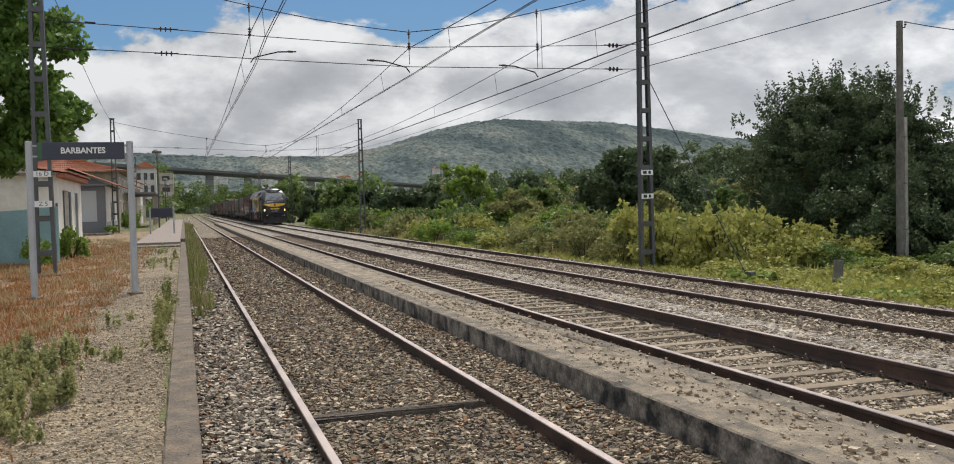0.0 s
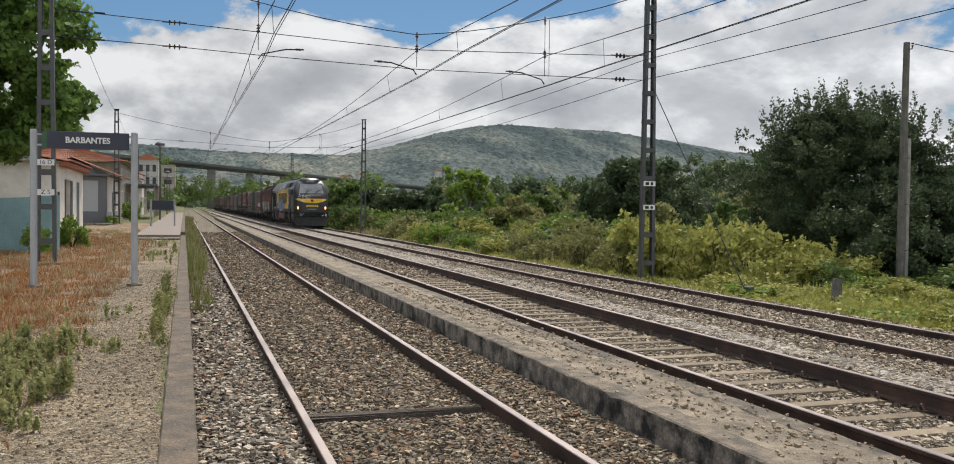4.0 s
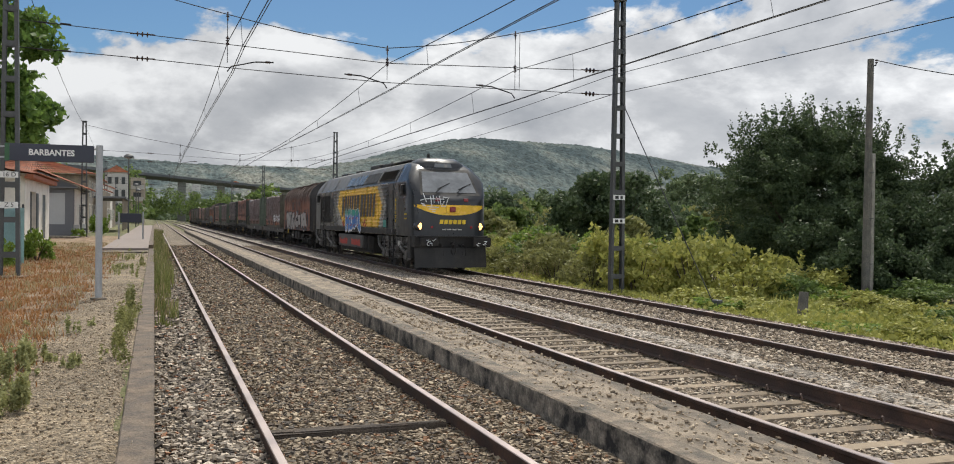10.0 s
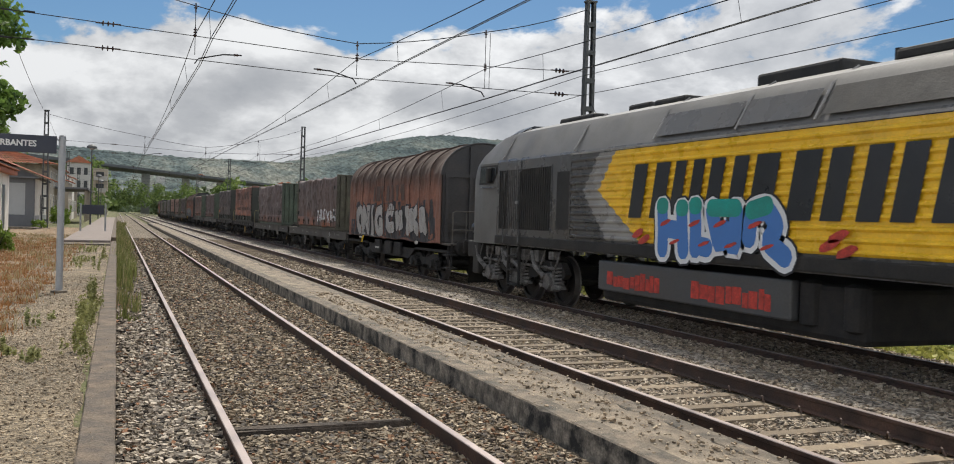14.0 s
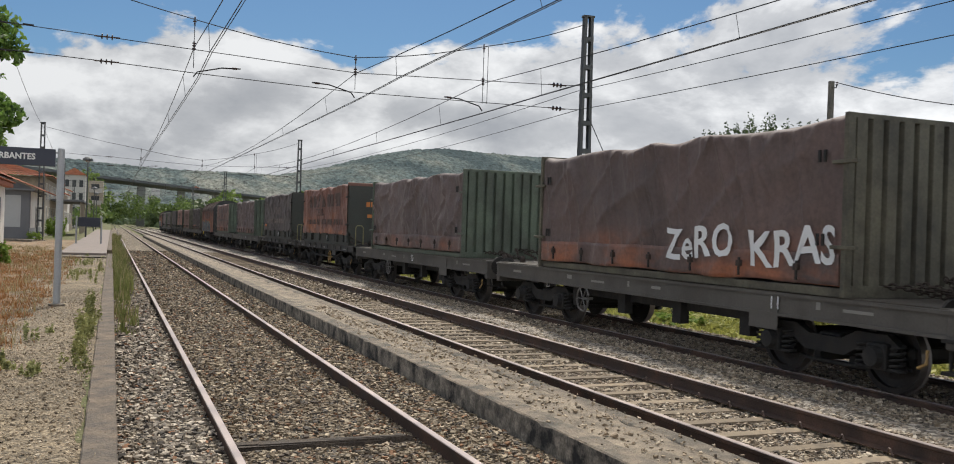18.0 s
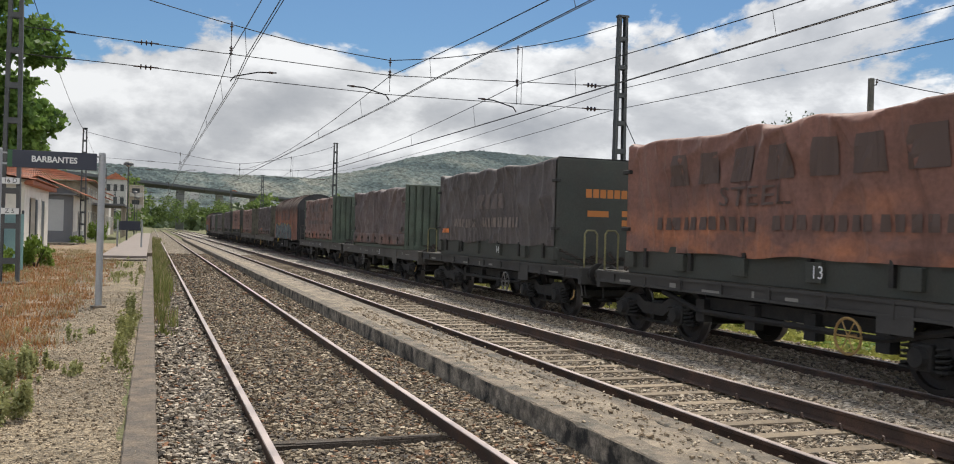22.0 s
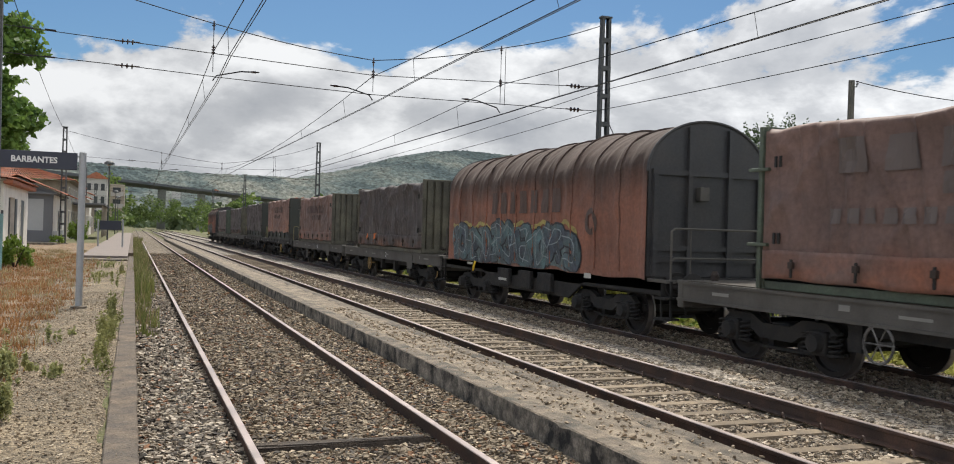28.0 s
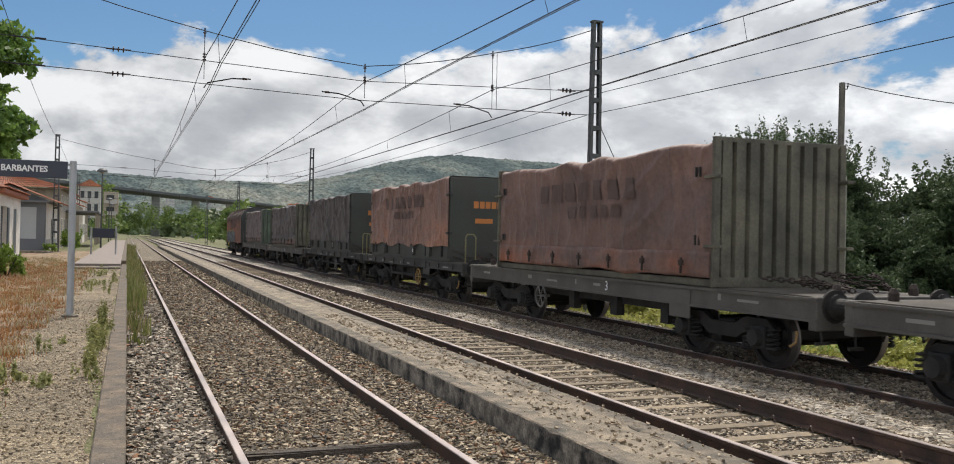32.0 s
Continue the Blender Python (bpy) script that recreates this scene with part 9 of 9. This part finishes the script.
for _ in range(430):
    y = 24.5 + rg.random() ** 1.3 * 88
    if rg.random() > min(1.0, (y - 22) / 8):
        continue
    strip.append((0.10 + abs(rg.gauss(0, 0.15 + 0.0015 * y)), y, -0.12, rg.uniform(0.15, 0.6), 12, 0.08))
for _ in range(26):
    strip.append((0.10 + abs(rg.gauss(0, 0.15)), rg.uniform(15, 25), -0.12, rg.uniform(0.1, 0.35), 8, 0.05))
blades(strip, L_verge, 6, "verge_grass", "tall green grass between platform kerb and rail", 0.35, 0.012)
blades([(s[0], s[1], s[2], s[3] * 1.15, 8, 0.1) for s in strip[::2]], L_straw, 7, "verge_straw", "dry stalks in the grass along the kerb", 0.3, 0.008)
blades([(rg.uniform(12.6, 18), rg.uniform(5, 60), -0.5, rg.uniform(0.1, 0.35), 18, 0.22) for _ in range(520)], L_yellow, 8, "bank_grass", "yellow-green grass at the edge of the ballast", 0.6, 0.016)
cv, cf = leaves([(12.4 + 6.6 * rg.random() ** 1.6, rg.uniform(5, 46), -0.48, rg.uniform(0.35, 0.8), rg.uniform(0.35, 0.8), rg.uniform(0.1, 0.34)) for _ in range(520)], 76000, 0.078, 12, 1.3)
solid("creepers", from_arrays("creepers", cv, cf, L_yellow), None, "low yellow-green creepers over the edge of the ballast", "creeper", kind="stuff")
blades([(rg.uniform(13, 26), rg.uniform(30, 80), -0.55, rg.uniform(0.3, 0.8), 20, 0.3) for _ in range(300)], L_straw, 9, "tall_straw", "tall pale grass among the scrub", 0.3, 0.02)


# ---- loose stones ----
def scatter_stones(name, label, areas, mat, seed, skip=None):
    """Broken stones: areas of (x0, x1, y0, y1, z, per square metre, smallest, largest)."""
    rng = np.random.default_rng(seed)
    ico = bmesh.new()
    # an uneven eight-cornered chip
    bmesh.ops.create_cube(ico, size=1.35)
    bmesh.ops.triangulate(ico, faces=ico.faces)
    ico.verts.index_update()
    base = np.array([v.co[:] for v in ico.verts])
    tri = np.array([[v.index for v in f.verts] for f in ico.faces])
    ico.free()
    V, F, off = [], [], 0
    for x0, x1, y0, y1, z, dens, s0, s1 in areas:
        n = int((x1 - x0) * (y1 - y0) * dens)
        p = np.stack([rng.uniform(x0, x1, n), rng.uniform(y0, y1, n), np.full(n, z)], 1)
        if skip is not None:
            p = p[~skip(p)]
            n = len(p)
        s = s0 + (s1 - s0) * rng.random(n) ** 2
        shape = base[None] * (0.5 + 0.85 * rng.random((n, len(base), 1)))
        sc = np.stack([0.7 + 0.6 * rng.random(n), 0.7 + 0.6 * rng.random(n), 0.5 + 0.35 * rng.random(n)], 1)
        shape = shape * sc[:, None, :] * s[:, None, None]
        a = rng.random(n) * math.tau
        c, q = np.cos(a)[:, None], np.sin(a)[:, None]
        t = (rng.random(n) - 0.5)[:, None] * 0.9
        sx, sy, sz = shape[..., 0], shape[..., 1], shape[..., 2]
        sx, sz = sx * np.cos(t) - sz * np.sin(t), sx * np.sin(t) + sz * np.cos(t)
        shape = np.stack([sx * c - sy * q, sx * q + sy * c, sz], -1)
        V.append((shape + p[:, None, :] + np.array([0, 0, 1.0]) * (s * (rng.random(n) * 0.5))[:, None, None]).reshape(-1, 3))
        F.append((tri[None] + off + (np.arange(n) * len(base))[:, None, None]).reshape(-1, 3))
        off += n * len(base)
    solid(name, from_arrays(name, np.concatenate(V), np.concatenate(F), mat), None, label, "stones", kind="stuff")


def stone_material(name, tones):
    """Broken stones, each with a tone of its own out of a quarry's mix."""
    m = bpy.data.materials.new(name)
    m.use_nodes = True
    nt = m.node_tree
    N, L = nt.nodes.new, nt.links.new
    p = nt.nodes["Principled BSDF"]
    p.inputs["Roughness"].default_value = 0.9
    geo, ramp, co, noi = N("ShaderNodeNewGeometry"), N("ShaderNodeValToRGB"), N("ShaderNodeTexCoord"), N("ShaderNodeTexNoise")
    e = ramp.color_ramp.elements
    ramp.color_ramp.interpolation = "CONSTANT"
    while len(e) < len(tones):
        e.new(0.5)
    at = 0.0
    for one, (share, colour) in zip(e, tones):
        one.position, one.color = at, (*colour, 1)
        at += share
    L(geo.outputs["Random Per Island"], ramp.inputs[0])
    noi.inputs["Scale"].default_value, noi.inputs["Detail"].default_value = 28.0, 5.0
    L(co.outputs["Object"], noi.inputs["Vector"])
    mr, hsv = N("ShaderNodeMapRange"), N("ShaderNodeHueSaturation")
    for key, v in (("From Min", 0.3), ("From Max", 0.7), ("To Min", 0.65), ("To Max", 1.3)):
        mr.inputs[key].default_value = v
    L(noi.outputs["Fac"], mr.inputs["Value"])
    L(ramp.outputs[0], hsv.inputs["Color"])
    L(mr.outputs[0], hsv.inputs["Value"])
    L(hsv.outputs[0], p.inputs["Base Color"])
    return m


M_stone_c = stone_material("brown_stone", ((0.14, (0.09, 0.068, 0.05)), (0.29, (0.18, 0.135, 0.088)), (0.22, (0.25, 0.20, 0.138)), (0.12, (0.46, 0.37, 0.26)), (0.08, (0.22, 0.115, 0.06)), (0.15, (0.10, 0.085, 0.07))))
M_stone_a = stone_material("warm_stone", ((0.16, (0.045, 0.037, 0.03)), (0.2, (0.19, 0.155, 0.12)), (0.26, (0.32, 0.27, 0.205)), (0.2, (0.56, 0.48, 0.385)), (0.04, (0.30, 0.15, 0.08)), (0.14, (0.25, 0.215, 0.175))))
M_stone_b = stone_material("grey_stone", ((0.15, (0.13, 0.108, 0.085)), (0.3, (0.28, 0.22, 0.155)), (0.25, (0.40, 0.33, 0.245)), (0.16, (0.52, 0.44, 0.34)), (0.14, (0.21, 0.17, 0.13))))


M_pebble = stone_material("pale_pebbles", ((0.3, (0.26, 0.197, 0.13)), (0.4, (0.37, 0.29, 0.20)), (0.2, (0.48, 0.395, 0.29)), (0.1, (0.15, 0.115, 0.08))))


def on_sleeper(p):
    k = (p[:, 1] - 6.48 + 0.3) % 0.6 - 0.3
    return (abs(k) < 0.07) & (abs(p[:, 0] - RAIL_X[1]) < 1.3)


def on_tie(p):
    y = p[:, 1]
    return ((abs(y - 8.02) < 0.12) | (abs(y - 5.55) < 0.12)) & (p[:, 0] > 1.0) & (p[:, 0] < 2.6)


scatter_stones("pale_ballast_stones", "loose pale grey ballast stones beside the kerb", [(0.05, 0.9, 4.6, 11, -0.142, 1300, 0.012, 0.036), (0.05, 0.9, 11, 20, -0.142, 700, 0.016, 0.04), (0.05, 0.9, 20, 36, -0.142, 240, 0.022, 0.046)], M_stone_a, 1)
scatter_stones("brown_ballast_stones", "loose brown ballast stones of the near track", [(0.9, 3.56, 4.6, 11, -0.147, 1350, 0.011, 0.032), (0.9, 3.56, 11, 20, -0.147, 650, 0.015, 0.036), (0.9, 3.56, 20, 36, -0.147, 230, 0.02, 0.042), (0.05, 3.56, 36, 64, -0.147, 85, 0.03, 0.06)], M_stone_c, 4, on_tie)
scatter_stones("far_ballast_stones", "loose grey ballast stones of the main tracks", [(4.76, 7.5, 4.6, 12, -0.228, 800, 0.014, 0.036), (4.76, 7.5, 12, 24, -0.228, 380, 0.018, 0.04), (7.5, 11.6, 6, 16, -0.155, 550, 0.015, 0.038), (7.5, 11.6, 16, 30, -0.155, 230, 0.02, 0.044), (4.76, 11.6, 24, 44, -0.19, 90, 0.03, 0.055), (11.6, 12.4, 8, 28, -0.3, 90, 0.02, 0.05)], M_stone_b, 2, on_sleeper)
scatter_stones("path_pebbles", "small pale pebbles on the platform and island", [(-1.7, -0.22, 5.0, 12, 0.238, 420, 0.005, 0.016), (-1.7, -0.22, 12, 22, 0.238, 110, 0.008, 0.018), (4.0, 4.42, 4.5, 20, 0.05, 160, 0.008, 0.03), (3.62, 3.98, 4.5, 16, 0.1, 60, 0.005, 0.018), (4.42, 4.74, 4.5, 16, 0.06, 110, 0.006, 0.024), (-0.18, 0.02, 5, 14, 0.25, 40, 0.003, 0.008)], M_pebble, 3)

# ---- what moves ----
def run(t):
    """y of the locomotive's headlights at t seconds: about 7.5 m a second, a little slower past the platform."""
    u = (t - 16) / 16
    return RUN[0] + RUN[1] * u + RUN[2] * u ** 2 + RUN[3] * u ** 3 + RUN[4] * u ** 4 + RUN[5] * u ** 5


RUN = (-12.4881, -114.5783, 0.6497, -2.6813, 0.4484, -0.2983)


def motions():
    times = [32 * k / 32 for k in range(33)]
    for ob, y, z in [(LOCO, 0.0, 0.0)] + CONSIST:
        walk(ob, [(t, pose(RAIL_X[2], run(t) + y, Z3 + z)) for t in times])
    fine = [k / 15 for k in range(481)]
    ways = [run(0) - run(t) for t in fine]
    for ob in [o for o in scene.objects if o.name.split(".")[0] == "wheelset"]:
        r, place = ob["radius"], ob.matrix_basis.translation.copy()
        walk(ob, [(t, Matrix.Translation(place) @ Matrix.Rotation(s / r, 4, "X")) for t, s in zip(fine, ways)])


motions()
